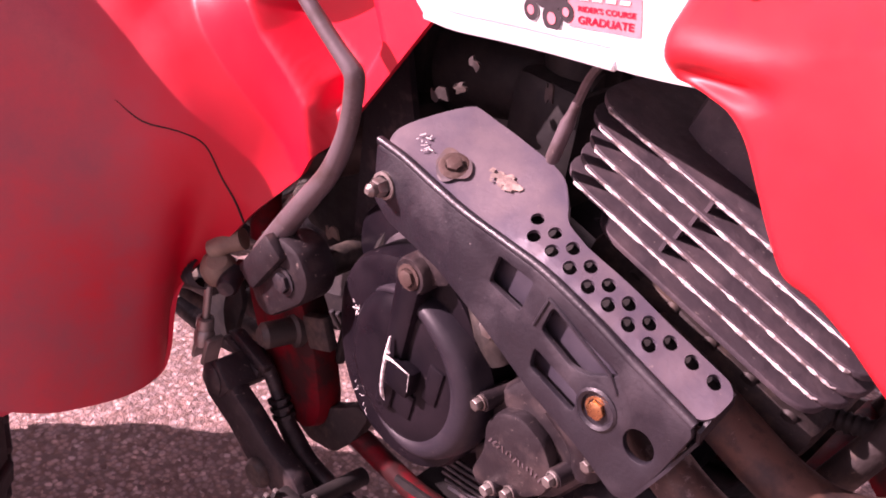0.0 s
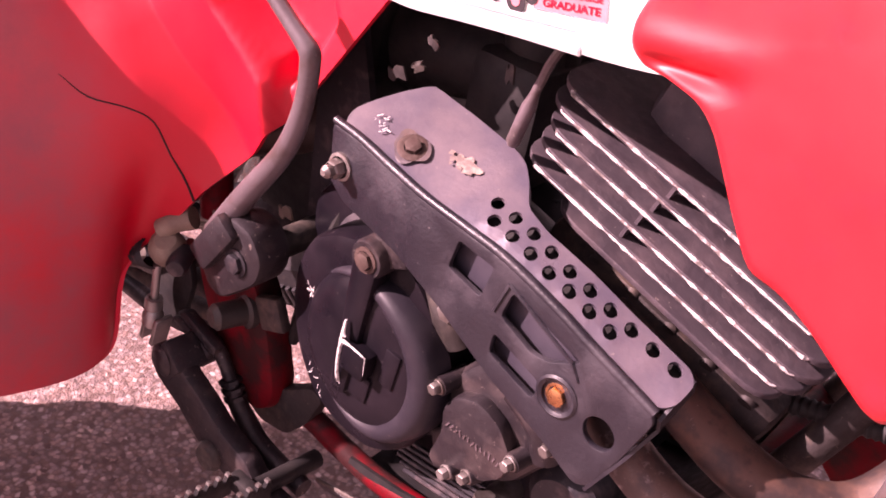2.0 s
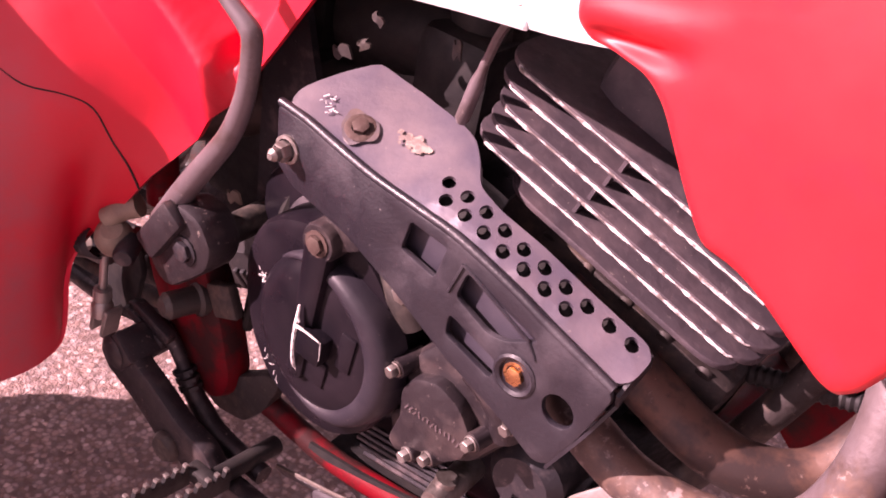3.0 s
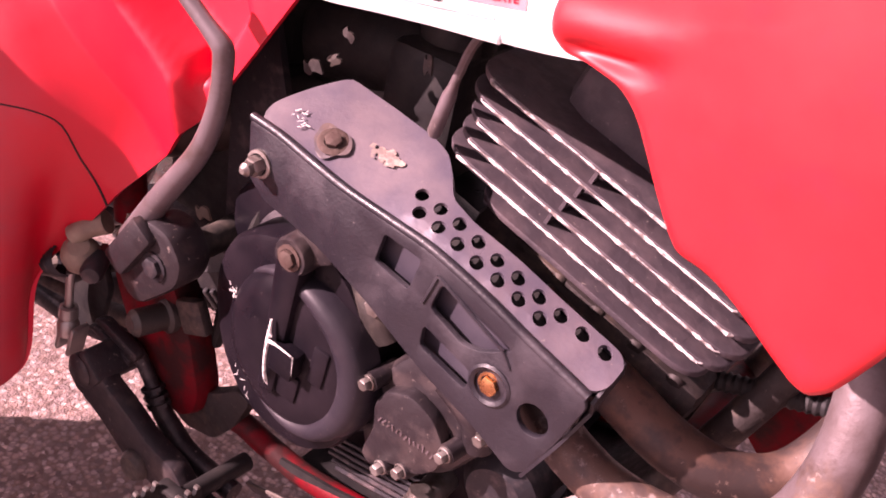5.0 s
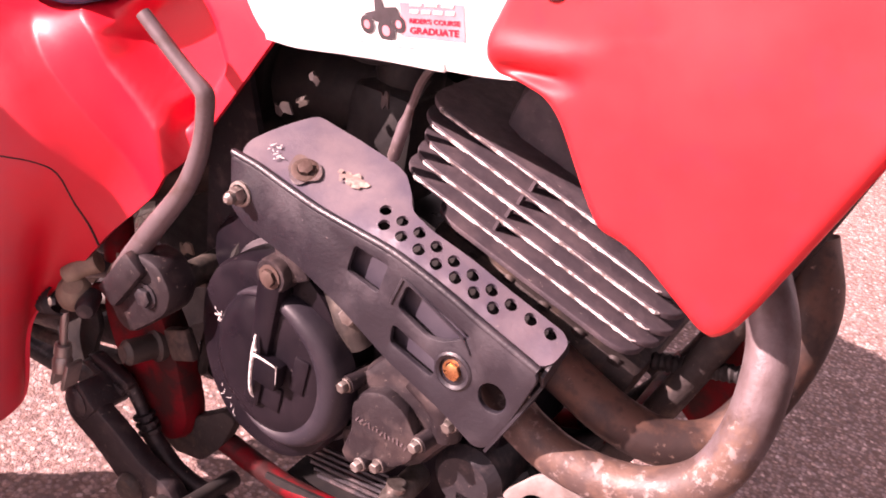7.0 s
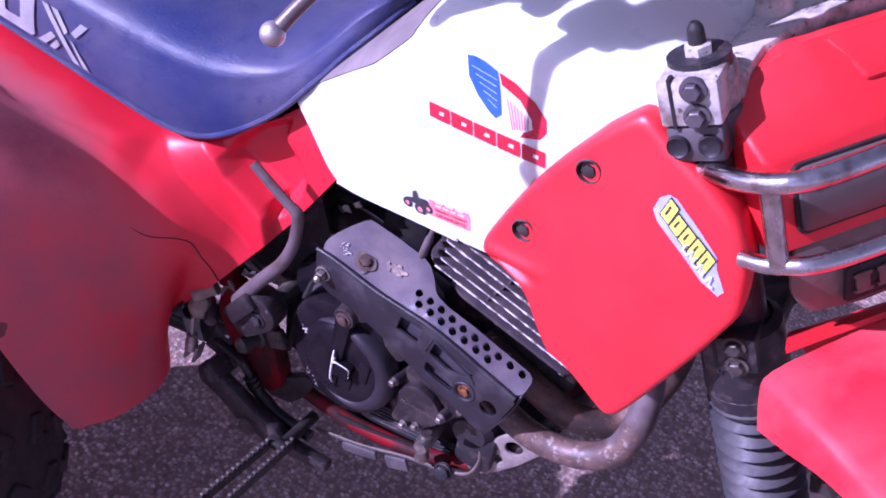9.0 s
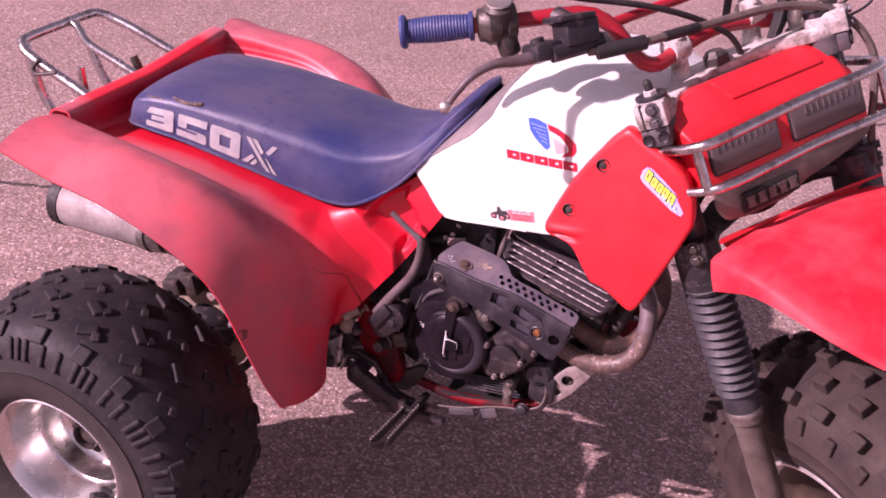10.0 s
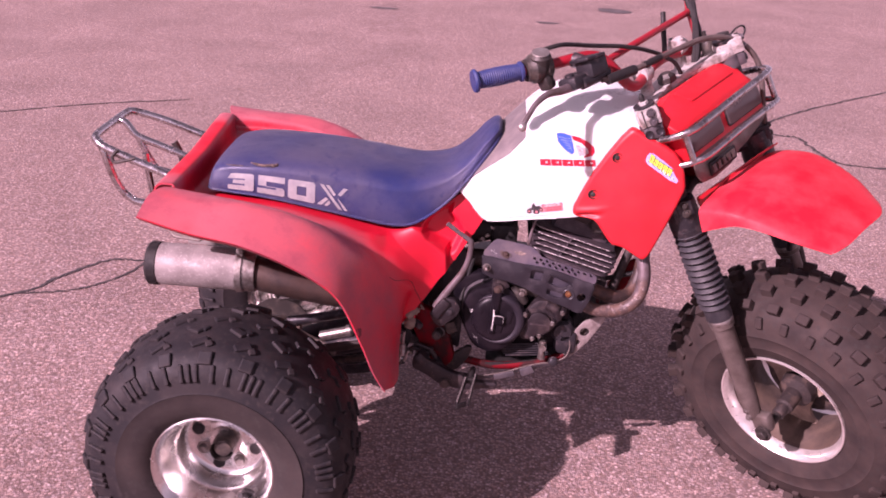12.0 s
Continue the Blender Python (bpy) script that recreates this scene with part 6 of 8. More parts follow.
# square raised nub and scratches
b = bmesh.new()
box(b, (0.5565, -0.147, 0.4995), (0.021, 0.016, 0.021), Matrix.Rotation(radians(6), 3, "Y"), 0.002)
box(b, (0.5560, -0.143, 0.4760), (0.021, 0.008, 0.022), Matrix.Rotation(radians(6), 3, "Y"), 0.002)
box(b, (0.5800, -0.143, 0.5050), (0.013, 0.008, 0.030), Matrix.Rotation(radians(6), 3, "Y"), 0.002)
part("square_nub", b, BLACK_CASE, cover)
SCRATCHES = [([(0.5440, -0.1525, 0.526), (0.5448, -0.1545, 0.514), (0.5442, -0.1550, 0.500), (0.5432, -0.153, 0.484), (0.5430, -0.150, 0.474), (0.5465, -0.149, 0.470)], [0.0008, 0.0017, 0.0013, 0.0012, 0.0015, 0.0005]),
             ([(0.5445, -0.1555, 0.5115), (0.553, -0.1555, 0.5120), (0.5655, -0.1555, 0.5105)], [0.0016, 0.0008, 0.0005]),
             ([(0.5665, -0.1552, 0.5105), (0.5672, -0.1552, 0.496)], [0.00035, 0.0002]),
             ([(0.5445, -0.1545, 0.5180), (0.5475, -0.1545, 0.5150)], [0.0014, 0.0006])]
for line, radii in SCRATCHES:
    b = bmesh.new()
    tube(b, line, radii, 6)
    part("scratch", b, SCRATCH, cover, "bare white scratch")
rng = random.Random(4)
for k in range(38):
    if k < 28:
        x = rng.uniform(0.488, 0.524)
        z = 0.517 - 0.75 * (x - 0.488) + rng.uniform(-0.008, 0.006)
    else:
        x = rng.uniform(0.489, 0.516)
        z = 0.462 - 1.15 * (x - 0.489) + rng.uniform(-0.002, 0.006)
    d = Vector((rng.uniform(-0.2, 1), 0, rng.uniform(-1, 0.4))).normalized() * rng.uniform(0.0010, 0.0045)
    b = bmesh.new()
    tube(b, [Vector((x, -0.1338, z)), Vector((x, -0.1338, z)) + d], rng.uniform(0.0004, 0.0010) if k < 28 else 0.0004, 5, n=1)
    part("scuff", b, SCRATCH, cover)
# oil filter cover, lower front of the case
FILT = [(0.612, 0.508), (0.622, 0.527), (0.640, 0.548), (0.664, 0.548), (0.690, 0.540), (0.705, 0.522), (0.697, 0.500), (0.686, 0.484), (0.676, 0.466), (0.650, 0.452), (0.628, 0.452), (0.612, 0.468), (0.616, 0.486)]
b = bmesh.new()
plate(b, round_corners(FILT, 0.012), 0.036, lambda u, v, w: Vector((u, -0.094 - w, v)), bevel=0.009)
filt = part("filter_cover", b, FILTER_MET, engine, "dirty dark filter cover with bright bolts")
b = bmesh.new()
out = round_corners([(0.621, 0.500), (0.629, 0.515), (0.646, 0.522), (0.664, 0.515), (0.676, 0.499), (0.675, 0.479), (0.661, 0.465), (0.640, 0.461), (0.626, 0.449), (0.618, 0.456), (0.624, 0.481)], 0.006, 4)
plate(b, out, 0.012, lambda u, v, w: Vector((u, -0.128 - w, v)), bevel=0.003)
part("cap", b, FILTER_MET, filt, "worn black filter cap with cast script")
b = bmesh.new()
tube(b, [(0.660, -0.124, 0.536), (0.684, -0.124, 0.524), (0.690, -0.122, 0.500)], [0.011, 0.013, 0.010], 14)
part("oil_gallery", b, FILTER_MET, filt)
for x, y, z, ln in ((0.616, -0.140, 0.514, 0.022), (0.678, -0.140, 0.497, 0.020), (0.698, -0.138, 0.524, 0.018), (0.636, -0.139, 0.455, 0.012), (0.651, -0.139, 0.463, 0.008)):
    b = bmesh.new()
    tube(b, [(x + 0.004, y + ln, z + 0.002), (x, y, z)], 0.0066, 14, n=1)
    part("bolt_post", b, FILTER_MET, filt)
    b = bmesh.new()
    bolt(b, (x, y, z), (-0.15, -1, -0.05), 0.0042, 0.007, 1.25)
    part("bolt", b, STEEL, filt, "bright steel bolt")
b = bmesh.new()
plate(b, round_corners([(0.605, 0.462), (0.622, 0.476), (0.634, 0.462), (0.632, 0.446), (0.612, 0.440)], 0.006), 0.016, lambda u, v, w: Vector((u, -0.108 - w, v)), bevel=0.004)
part("ear", b, FILTER_MET, filt)
tilt = random.Random(5)
for k in range(13):
    b = bmesh.new()
    x = 0.6285 + 0.0034 * k
    box(b, (x, -0.1403, 0.4915 - 0.0002 * k + tilt.uniform(-0.0006, 0.0006)), (0.0011, 0.0006, tilt.uniform(0.0024, 0.0048)), Matrix.Rotation(radians(tilt.uniform(-25, 40)), 3, "Y"))
    part("raised_mark", b, KICK, filt)
# horizontal ribs under the cover, sump and breather stub
for k in range(6):
    b = bmesh.new()
    tube(b, [(0.560 + 0.004 * k, -0.104, 0.413 - 0.0052 * k), (0.655 + 0.006 * k, -0.104, 0.425 - 0.0052 * k)], 0.0018, 8, n=2)
    part("sump_rib", b, BLACK_METAL, engine)
b = bmesh.new()
lathe(b, [(0, 0.03), (0.008, 0.03), (0.010, 0.02), (0.010, -0.02)], (0.662, -0.112, 0.432), (0, -1, 0), 14)
tube(b, [(0.662, -0.128, 0.445), (0.660, -0.130, 0.425), (0.662, -0.128, 0.400)], [0.008, 0.006, 0.009], 10)
part("oil_fitting", b, STEEL, engine, "worn steel oil fitting")
b = bmesh.new()
lathe(b, [(0.0, 0.02), (0.02, 0.02), (0.027, 0.012), (0.028, -0.03)], (0.705, -0.095, 0.462), (0, -1, 0), 24)
box(b, (0.715, -0.09, 0.435), (0.05, 0.05, 0.06), bevel=0.012)
part("drain_housing", b, BLACK_METAL, engine)
# upper rear casting with bolts
b = bmesh.new()
box(b, (0.610, -0.085, 0.582), (0.085, 0.05, 0.07), Matrix.Rotation(radians(15), 3, "Y"), 0.012)
tube(b, [(0.580, -0.118, 0.570), (0.600, -0.122, 0.552), (0.612, -0.120, 0.535)], [0.010, 0.012, 0.010], 12)
part("upper_casting", b, DIRTY_METAL, engine)
for p in ((0.585, -0.118, 0.590), (0.604, -0.124, 0.560), (0.622, -0.116, 0.580)):
    b = bmesh.new()
    bolt(b, p, (0, -1, 0), 0.007, 0.010)
    part("bolt", b, STEEL, engine)


# finned cylinder: leaning plates with bright worn edges
def fins():
    n = 6
    lean = -0.28
    chip = random.Random(11)
    for k in range(n):
        zl = 0.7136 - 0.0130 * k
        x0, x1 = (0.619, 0.615, 0.616, 0.613, 0.608, 0.636)[k], (0.80, 0.806, 0.808, 0.806, 0.800, 0.79)[k]
        out = round_corners([(x0, -0.104), (x1, -0.104), (x1, 0.104), (x0, 0.104)], 0.022, 6)
        b = bmesh.new()
        plate(b, out, 0.0040, lambda u, v, w: Vector((u, v, zl + lean * (u - 0.62) + w)), bevel=0.0008)
        part("cylinder_fin", b, FIN, engine)
        if k == n - 1:
            continue
        b = bmesh.new()
        pts = [Vector((u, -0.1042, zl + lean * (u - 0.62) + 0.0020)) for u in np.linspace(x0 + 0.014, x1 - 0.014, 46)]
        pts = [Vector((x0 + 0.001, -0.088, zl + lean * (x0 - 0.62) + 0.0020))] + pts + [Vector((x1 - 0.002, -0.090, zl + lean * (x1 - 0.62) + 0.0020))]
        tube(b, pts, [chip.choice((0.0004, 0.0007, 0.0009, 0.0012)) for i in range(len(pts))], 6, n=1)
        part("fin_edge", b, FIN_EDGE, engine, "bright worn fin edge")
    b = bmesh.new()
    m = Matrix.Rotation(radians(16.7), 3, "Y")
    box(b, (0.712, 0, 0.655), (0.135, 0.150, 0.15), m, 0.02)
    part("cylinder_barrel", b, FIN, engine)
    for k in (0, 1, 2, 3):
        b = bmesh.new()
        z = 0.7136 - 0.0130 * k
        box(b, (0.701 - 0.006 * k, -0.097, z - 0.0055 + lean * (0.080 - 0.006 * k)), (0.0022, 0.008, 0.0118), m)
        part("fin_web", b, FIN, engine)
    for k in range(5):
        b = bmesh.new()
        x = 0.668 + 0.027 * k
        lathe(b, [(0.0, 0.003), (0.0045, 0.0025), (0.0055, 0.0)], (x, -0.089, 0.620 + lean * (x - 0.665)), (0, -0.9, -0.3), 10)
        part("base_nut", b, GRIME, engine)
    # cylinder base and gasket edge below the fins
    b = bmesh.new()
    box(b, (0.712, 0, 0.598), (0.165, 0.185, 0.028), m, 0.008)
    part("cylinder_base", b, GRIME, engine, "dusty cylinder base")
    # head and rocker cover under the tank
    b = bmesh.new()
    box(b, (0.752, 0, 0.735), (0.15, 0.17, 0.055), m, 0.02)
    box(b, (0.765, 0, 0.775), (0.11, 0.13, 0.05), m, 0.018)
    part("cylinder_head", b, HEAD_GRIME, engine, "dark oily cylinder head")
    b = bmesh.new()
    lathe(b, [(0, 0.02), (0.014, 0.02), (0.019, 0.014), (0.02, -0.01)], (0.758, -0.088, 0.722), (0, -1, 0.25), 18)
    part("head_plug", b, DIRTY_METAL, engine)


fins()

# -- exhaust --
b = bmesh.new()
tube(b, [(0.700, -0.122, 0.566), (0.730, -0.130, 0.552), (0.752, -0.133, 0.543), (0.775, -0.134, 0.537), (0.806, -0.134, 0.538), (0.836, -0.133, 0.549), (0.858, -0.131, 0.571), (0.867, -0.127, 0.601), (0.867, -0.118, 0.634), (0.858, -0.104, 0.664), (0.83, -0.075, 0.695)], 0.0145, 20)
exhaust = part("exhaust", b, PIPE, trike, "twin exhaust headers, bare and heat stained, with silencer")
b = bmesh.new()
tube(b, [(0.690, -0.105, 0.600), (0.728, -0.110, 0.590), (0.760, -0.110, 0.577), (0.792, -0.108, 0.564), (0.822, -0.098, 0.556), (0.850, -0.078, 0.562), (0.868, -0.055, 0.60), (0.872, -0.040, 0.650), (0.855, -0.034, 0.690)], 0.0155, 20)
part("second_header", b, PIPE_RUST, exhaust, "rusty brown header pipe")
b = bmesh.new()
tube(b, [(0.70, -0.118, 0.568), (0.62, -0.100, 0.600), (0.54, -0.055, 0.605), (0.44, -0.040, 0.590), (0.34, -0.085, 0.555), (0.24, -0.165, 0.545), (0.10, -0.192, 0.572), (0.01, -0.192, 0.590)], [0.02, 0.022, 0.022, 0.024, 0.026, 0.033, 0.036, 0.038], 22)
part("tail_pipe", b, PIPE_DARK, exhaust, "brown tapered pipe to the silencer")
b = bmesh.new()
A, D = Vector((0.0, -0.192, 0.592)), Vector((-1, -0.008, 0.004)).normalized()
lathe(b, [(0.030, -0.004), (0.0465, 0.0), (0.0465, 0.192), (0.043, 0.198)], A, D, 40)
part("silencer", b, MUFFLER, exhaust, "brushed grey round silencer")
b = bmesh.new()
lathe(b, [(0.043, 0.192), (0.0480, 0.193), (0.0485, 0.212), (0.044, 0.217), (0.030, 0.217), (0.026, 0.212), (0.024, 0.17), (0, 0.17)], A, D, 40)
part("end_cap", b, BLACK, exhaust, "black silencer end cap")
b = bmesh.new()
lathe(b, [(0.0468, 0.006), (0.0495, 0.006), (0.0495, 0.020), (0.0468, 0.020)], A, D, 40)
lathe(b, [(0.040, -0.022), (0.0445, -0.022), (0.0465, -0.008), (0.0465, 0.004)], A, D, 40)
box(b, A + Vector((-0.012, -0.012, 0.053)), (0.016, 0.022, 0.014), bevel=0.003)
part("clamp_band", b, STEEL, exhaust, "bright clamp band")
b = bmesh.new()
box(b, (-0.085, -0.175, 0.655), (0.10, 0.008, 0.035), bevel=0.003)
box(b, (-0.03, -0.17, 0.662), (0.06, 0.03, 0.02), bevel=0.005)
part("hanger", b, CAST, exhaust, "grey silencer hanger")


# -- exhaust heat shield: grey top with holes, black side with cut-outs --
def shield():
    def side_y(x):
        return interp(x, (0.50, 0.60, 0.76), (-0.149, -0.158, -0.168))

    out = round_corners([(0.508, 0.650), (0.511, 0.613), (0.526, 0.604), (0.574, 0.597), (0.613, 0.584), (0.658, 0.564), (0.700, 0.551), (0.7275, 0.539), (0.7365, 0.544), (0.748, 0.574), (0.7575, 0.606), (0.752, 0.612), (0.715, 0.621), (0.685, 0.630), (0.649, 0.637), (0.623, 0.639), (0.586, 0.641), (0.556, 0.645), (0.530, 0.649)], 0.004, 3)
    cut1 = round_corners([(0.619, 0.6315), (0.645, 0.6295), (0.6405, 0.608), (0.6155, 0.6125)], 0.002, 2)
    cut2 = round_corners([(0.661, 0.623), (0.7105, 0.6105), (0.6920, 0.5985), (0.6810, 0.5965), (0.657, 0.6055)], 0.003, 2)
    cut3 = round_corners([(0.6555, 0.5925), (0.690, 0.5830), (0.6895, 0.5705), (0.6555, 0.5790)], 0.003, 2)
    hole = circle(0.7320, 0.5790, 0.0095, 18)
    b = bmesh.new()
    plate(b, out, 0.0045, lambda u, v, w: Vector((u, side_y(u) + w, v)), [cut1, cut2, cut3, hole], bevel=0.0012)
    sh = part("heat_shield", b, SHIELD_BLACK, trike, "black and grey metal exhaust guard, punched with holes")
    # rolled upper edge of the side
    b = bmesh.new()
    edge = [(0.508, 0.651), (0.530, 0.650), (0.556, 0.646), (0.586, 0.642), (0.623, 0.640), (0.649, 0.638), (0.685, 0.630), (0.715, 0.621), (0.7555, 0.610)]
    tube(b, [Vector((x, side_y(x) + 0.0026, z)) for x, z in edge], 0.0028, 10)
    part("rolled_edge", b, SHIELD_BLACK, sh)
    # backing behind the cut-outs, its shade put into the colour
    b = bmesh.new()
    plate(b, [(0.606, 0.636), (0.645, 0.633), (0.716, 0.617), (0.718, 0.590), (0.700, 0.563), (0.652, 0.572), (0.640, 0.598), (0.607, 0.605)], 0.002, lambda u, v, w: Vector((u, side_y(u) + 0.009 + w, v)))
    part("inner_plate", b, SHIELD_SHADED, sh)
    # recess frame round the larger cut-out
    b = bmesh.new()
    for loop, cl in (((0.652, 0.606), (0.658, 0.627)), ((0.658, 0.627), (0.706, 0.608)), ((0.706, 0.608), (0.712, 0.600))):
        tube(b, [Vector((loop[0], side_y(loop[0]) - 0.0003, loop[1])), Vector((cl[0], side_y(cl[0]) - 0.0003, cl[1]))], 0.0011, 6, n=2)
    part("pressed_line", b, SHIELD_BLACK, sh)

    # grey top: a plane that leans in over the pipe; u along x, v across
    e0, e1 = Vector((0.508, -0.146, 0.6585)), Vector((0.7555, -0.162, 0.6065))

    NRM = Vector((0.20, -0.42, 0.885)).normalized()

    def top(u, v, w):
        """u 0..1 along the outer edge, v metres inward, w metres up."""
        x = 0.508 + 0.2475 * u
        z = interp(x, (0.508, 0.53, 0.556, 0.586, 0.623, 0.649, 0.685, 0.715, 0.757), (0.652, 0.651, 0.647, 0.643, 0.641, 0.639, 0.631, 0.622, 0.611))
        o = Vector((x, side_y(x) + 0.002, z))
        inward = Vector((0.05, 0.85, 0.42)).normalized()
        nrm = NRM
        roll = -0.004 * math.exp(-v / 0.004)
        return o + inward * v + nrm * (w + roll)

    uo = [(0.022, 0.002), (0.10, 0.0015), (0.50, 0.0015), (0.985, 0.0015), (1.020, 0.008), (1.022, 0.024), (0.998, 0.0295), (0.75, 0.0285), (0.589, 0.0272), (0.523, 0.0311), (0.482, 0.0434), (0.434, 0.0539), (0.375, 0.0578), (0.262, 0.059), (0.111, 0.0574), (0.061, 0.039), (0.029, 0.0245), (0.011, 0.0124)]
    pts = []
    for i, p in enumerate(uo):
        q = uo[(i + 1) % len(uo)]
        n = max(1, int(abs(q[0] - p[0]) / 0.06))
        pts += [(p[0] + (q[0] - p[0]) * k / n, p[1] + (q[1] - p[1]) * k / n) for k in range(n)]
    b = bmesh.new()
    # work in scaled units so that rounding stays even
    S = 0.2475
    flat = round_corners([(u * S, v) for u, v in pts], 0.006, 3)
    r0 = 0.0041
    holes = [circle((0.464 + 0.0566 * k) * S, interp(k, (0, 4, 9), (0.0226, 0.0196, 0.0233)), r0, 14) for k in range(10)]
    holes += [circle((0.4896 + 0.0571 * k) * S, interp(k, (0, 3, 6), (0.0129, 0.0109, 0.0126)), r0, 14) for k in range(7)]
    plate(b, flat, -0.003, lambda u, v, w: top(u / S, v, w), holes)
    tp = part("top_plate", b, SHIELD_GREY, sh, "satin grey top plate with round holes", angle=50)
    # black sheet added for the shade seen through the holes
    b = bmesh.new()
    plate(b, flat, -0.001, lambda u, v, w: top(u / S, v * 0.94 + 0.001, w - 0.009))
    part("hole_shade", b, BLACK, sh)
    # inner turned-down flange
    b = bmesh.new()
    rows = []
    for u, v in ((0.111, 0.0574), (0.262, 0.059), (0.375, 0.0578), (0.434, 0.0539), (0.482, 0.0434), (0.523, 0.0311), (0.589, 0.0272), (0.75, 0.0285), (0.998, 0.0295)):
        p = top(u, v, -0.001)
        rows.append([p, p + Vector((0, 0.004, -0.006)), p + Vector((0, 0.006, -0.018))])
    grid_sheet(b, rows, 0.0015)
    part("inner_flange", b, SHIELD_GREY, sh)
    # pressed end: closes the lower front end
    b = bmesh.new()
    rows = [[top(1.01, v, -0.001), top(1.018, v, -0.012), Vector((0.7485, side_y(0.748) + v * 0.9, 0.575)), Vector((0.734, side_y(0.733) + v * 0.9, 0.541))] for v in (0.0, 0.008, 0.018, 0.027)]
    grid_sheet(b, rows, 0.002)
    part("end_face", b, SHIELD_BLACK, sh)
    # bolt in its dimple on the top
    p = top(0.2066, 0.0171, 0.0)
    nrm = NRM
    b = bmesh.new()
    lathe(b, [(0.0095, 0.0006), (0.0080, 0.0014), (0.0055, 0.001)], p, nrm, 20)
    bolt(b, p, nrm, 0.0052, 0.0040, 1.45)
    part("rusty_bolt", b, RUST, sh, "rusty bolt")
    # nut on a stud at the rear of the side
    b = bmesh.new()
    q = Vector((0.5205, side_y(0.5205), 0.6265))
    lathe(b, [(0.009, -0.001), (0.009, 0.002), (0.007, 0.0025)], q, (0, -1, 0), 18)
    lathe(b, [(0.0062, 0.002), (0.0062, 0.008), (0.005, 0.0095)], q, (0, -1, 0), 6)
    lathe(b, [(0.0042, 0.008), (0.0042, 0.013), (0.002, 0.0155), (0, 0.0155)], q, (0, -1, 0), 12)
    part("dome_nut", b, STEEL, sh, "bright domed nut")
    # copper coloured bolt in a round dish
    b = bmesh.new()
    q = Vector((0.7035, side_y(0.7035), 0.5835))
    lathe(b, [(0.0130, 0.0012), (0.0115, 0.0022), (0.0095, 0.0010), (0.0085, -0.002), (0.0, -0.002)], q, (0, -1, 0), 24)
    part("bolt_dish", b, SHIELD_BLACK, sh)
    b = bmesh.new()
    bolt(b, q + Vector((0, 0.001, 0)), (0, -1, 0), 0.0056, 0.0042, 1.35)
    part("copper_bolt", b, COPPER, sh, "copper-coloured bolt")
    # scraped patch and scratches on the top
    r = random.Random(7)
    b = bmesh.new()
    for k in range(30):
        u, v = r.gauss(0, 0.42), r.gauss(0, 0.42)
        size = r.uniform(0.0016, 0.0044) * max(0.25, 1.0 - 0.45 * math.hypot(u, v))
        ring = []
        for i in range(11):
            a = 2 * math.pi * i / 11
            q = size * r.uniform(0.55, 1.35)
            ring.append(top(0.332 + (0.0145 * u + q * math.cos(a)) / 0.2475, 0.0293 + 0.0062 * v + 0.0018 * u + 0.8 * q * math.sin(a), 0.0003 + 0.00001 * k))
        b.faces.new([b.verts.new(p) for p in ring])
    part("bare_patch", b, BARE_PATCH, sh, "pale scraped patch", smooth=False)
    for k in range(11):
        u, v, a, ln = r.uniform(0.055, 0.125), r.uniform(0.010, 0.022), r.choice((1.1, 1.3, 2.6, 0.2)) + r.uniform(-0.3, 0.3), r.uniform(0.0012, 0.0045)
        b = bmesh.new()
        tube(b, [top(u, v, 0.0001), top(u + ln * math.cos(a) / 0.2475, v + ln * math.sin(a), 0.0001)], r.uniform(0.00025, 0.0005), 5, n=1)
        part("scratch", b, SCRATCH, sh)
    b2 = bmesh.new()
    ring = []
    for i in range(48):
        a = 2 * math.pi * i / 48
        q = 0.0122 * (1 + 0.12 * math.sin(3 * a) + 0.06 * math.sin(5 * a + 2))
        ring.append(top(0.2066 + (q * math.cos(a) - 0.001) / 0.2475, 0.0168 + 0.85 * q * math.sin(a), 0.00006))
    b2.faces.new([b2.verts.new(p) for p in ring])
    part("rust_stain", b2, SHIELD_RUST, sh, "faint rust stain round the bolt", smooth=False)


shield()

# -- kick lever and its boss --
b = bmesh.new()
KICK_LINE = [(0.428, 0.7225), (0.450, 0.7065), (0.468, 0.6940), (0.4765, 0.6880), (0.4808, 0.6842), (0.4824, 0.6790), (0.4822, 0.664), (0.4802, 0.645), (0.4755, 0.627), (0.4685, 0.6095), (0.4590, 0.5935), (0.437, 0.560), (0.414, 0.520)]
tube(b, [(x, -0.152 + 0.004 * math.sin(3 * k / 12), z) for k, (x, z) in enumerate(KICK_LINE)], [0.0050, 0.0052, 0.0054, 0.0060, 0.0066, 0.0066, 0.0064, 0.0066, 0.0069, 0.0072, 0.0076, 0.0084, 0.0098], 16, n=3)
lever = part("kick_lever", b, KICK, trike, "bent grey kick-start lever, worn")
# clamp and bolt coloured dark to stand for the fender's shadow
b = bmesh.new()
plate(b, round_corners([(0.403, 0.498), (0.412, 0.526), (0.434, 0.548), (0.456, 0.546), (0.470, 0.528), (0.466, 0.508), (0.452, 0.494), (0.430, 0.474), (0.416, 0.478)], 0.008), 0.030, lambda u, v, w: Vector((u, -0.160 + w, v)), bevel=0.005)
box(b, (0.424, -0.161, 0.522), (0.022, 0.012, 0.052), Matrix.Rotation(radians(34), 3, "Y"), 0.004)
part("boss", b, FILTER_MET, lever, "dark clamp of the kick lever, shadow put into its colour")
b = bmesh.new()
bolt(b, (0.446, -0.160, 0.516), (0, -1, 0), 0.0075, 0.005, 1.45)
part("bolt", b, BLACK_METAL, lever)
b = bmesh.new()
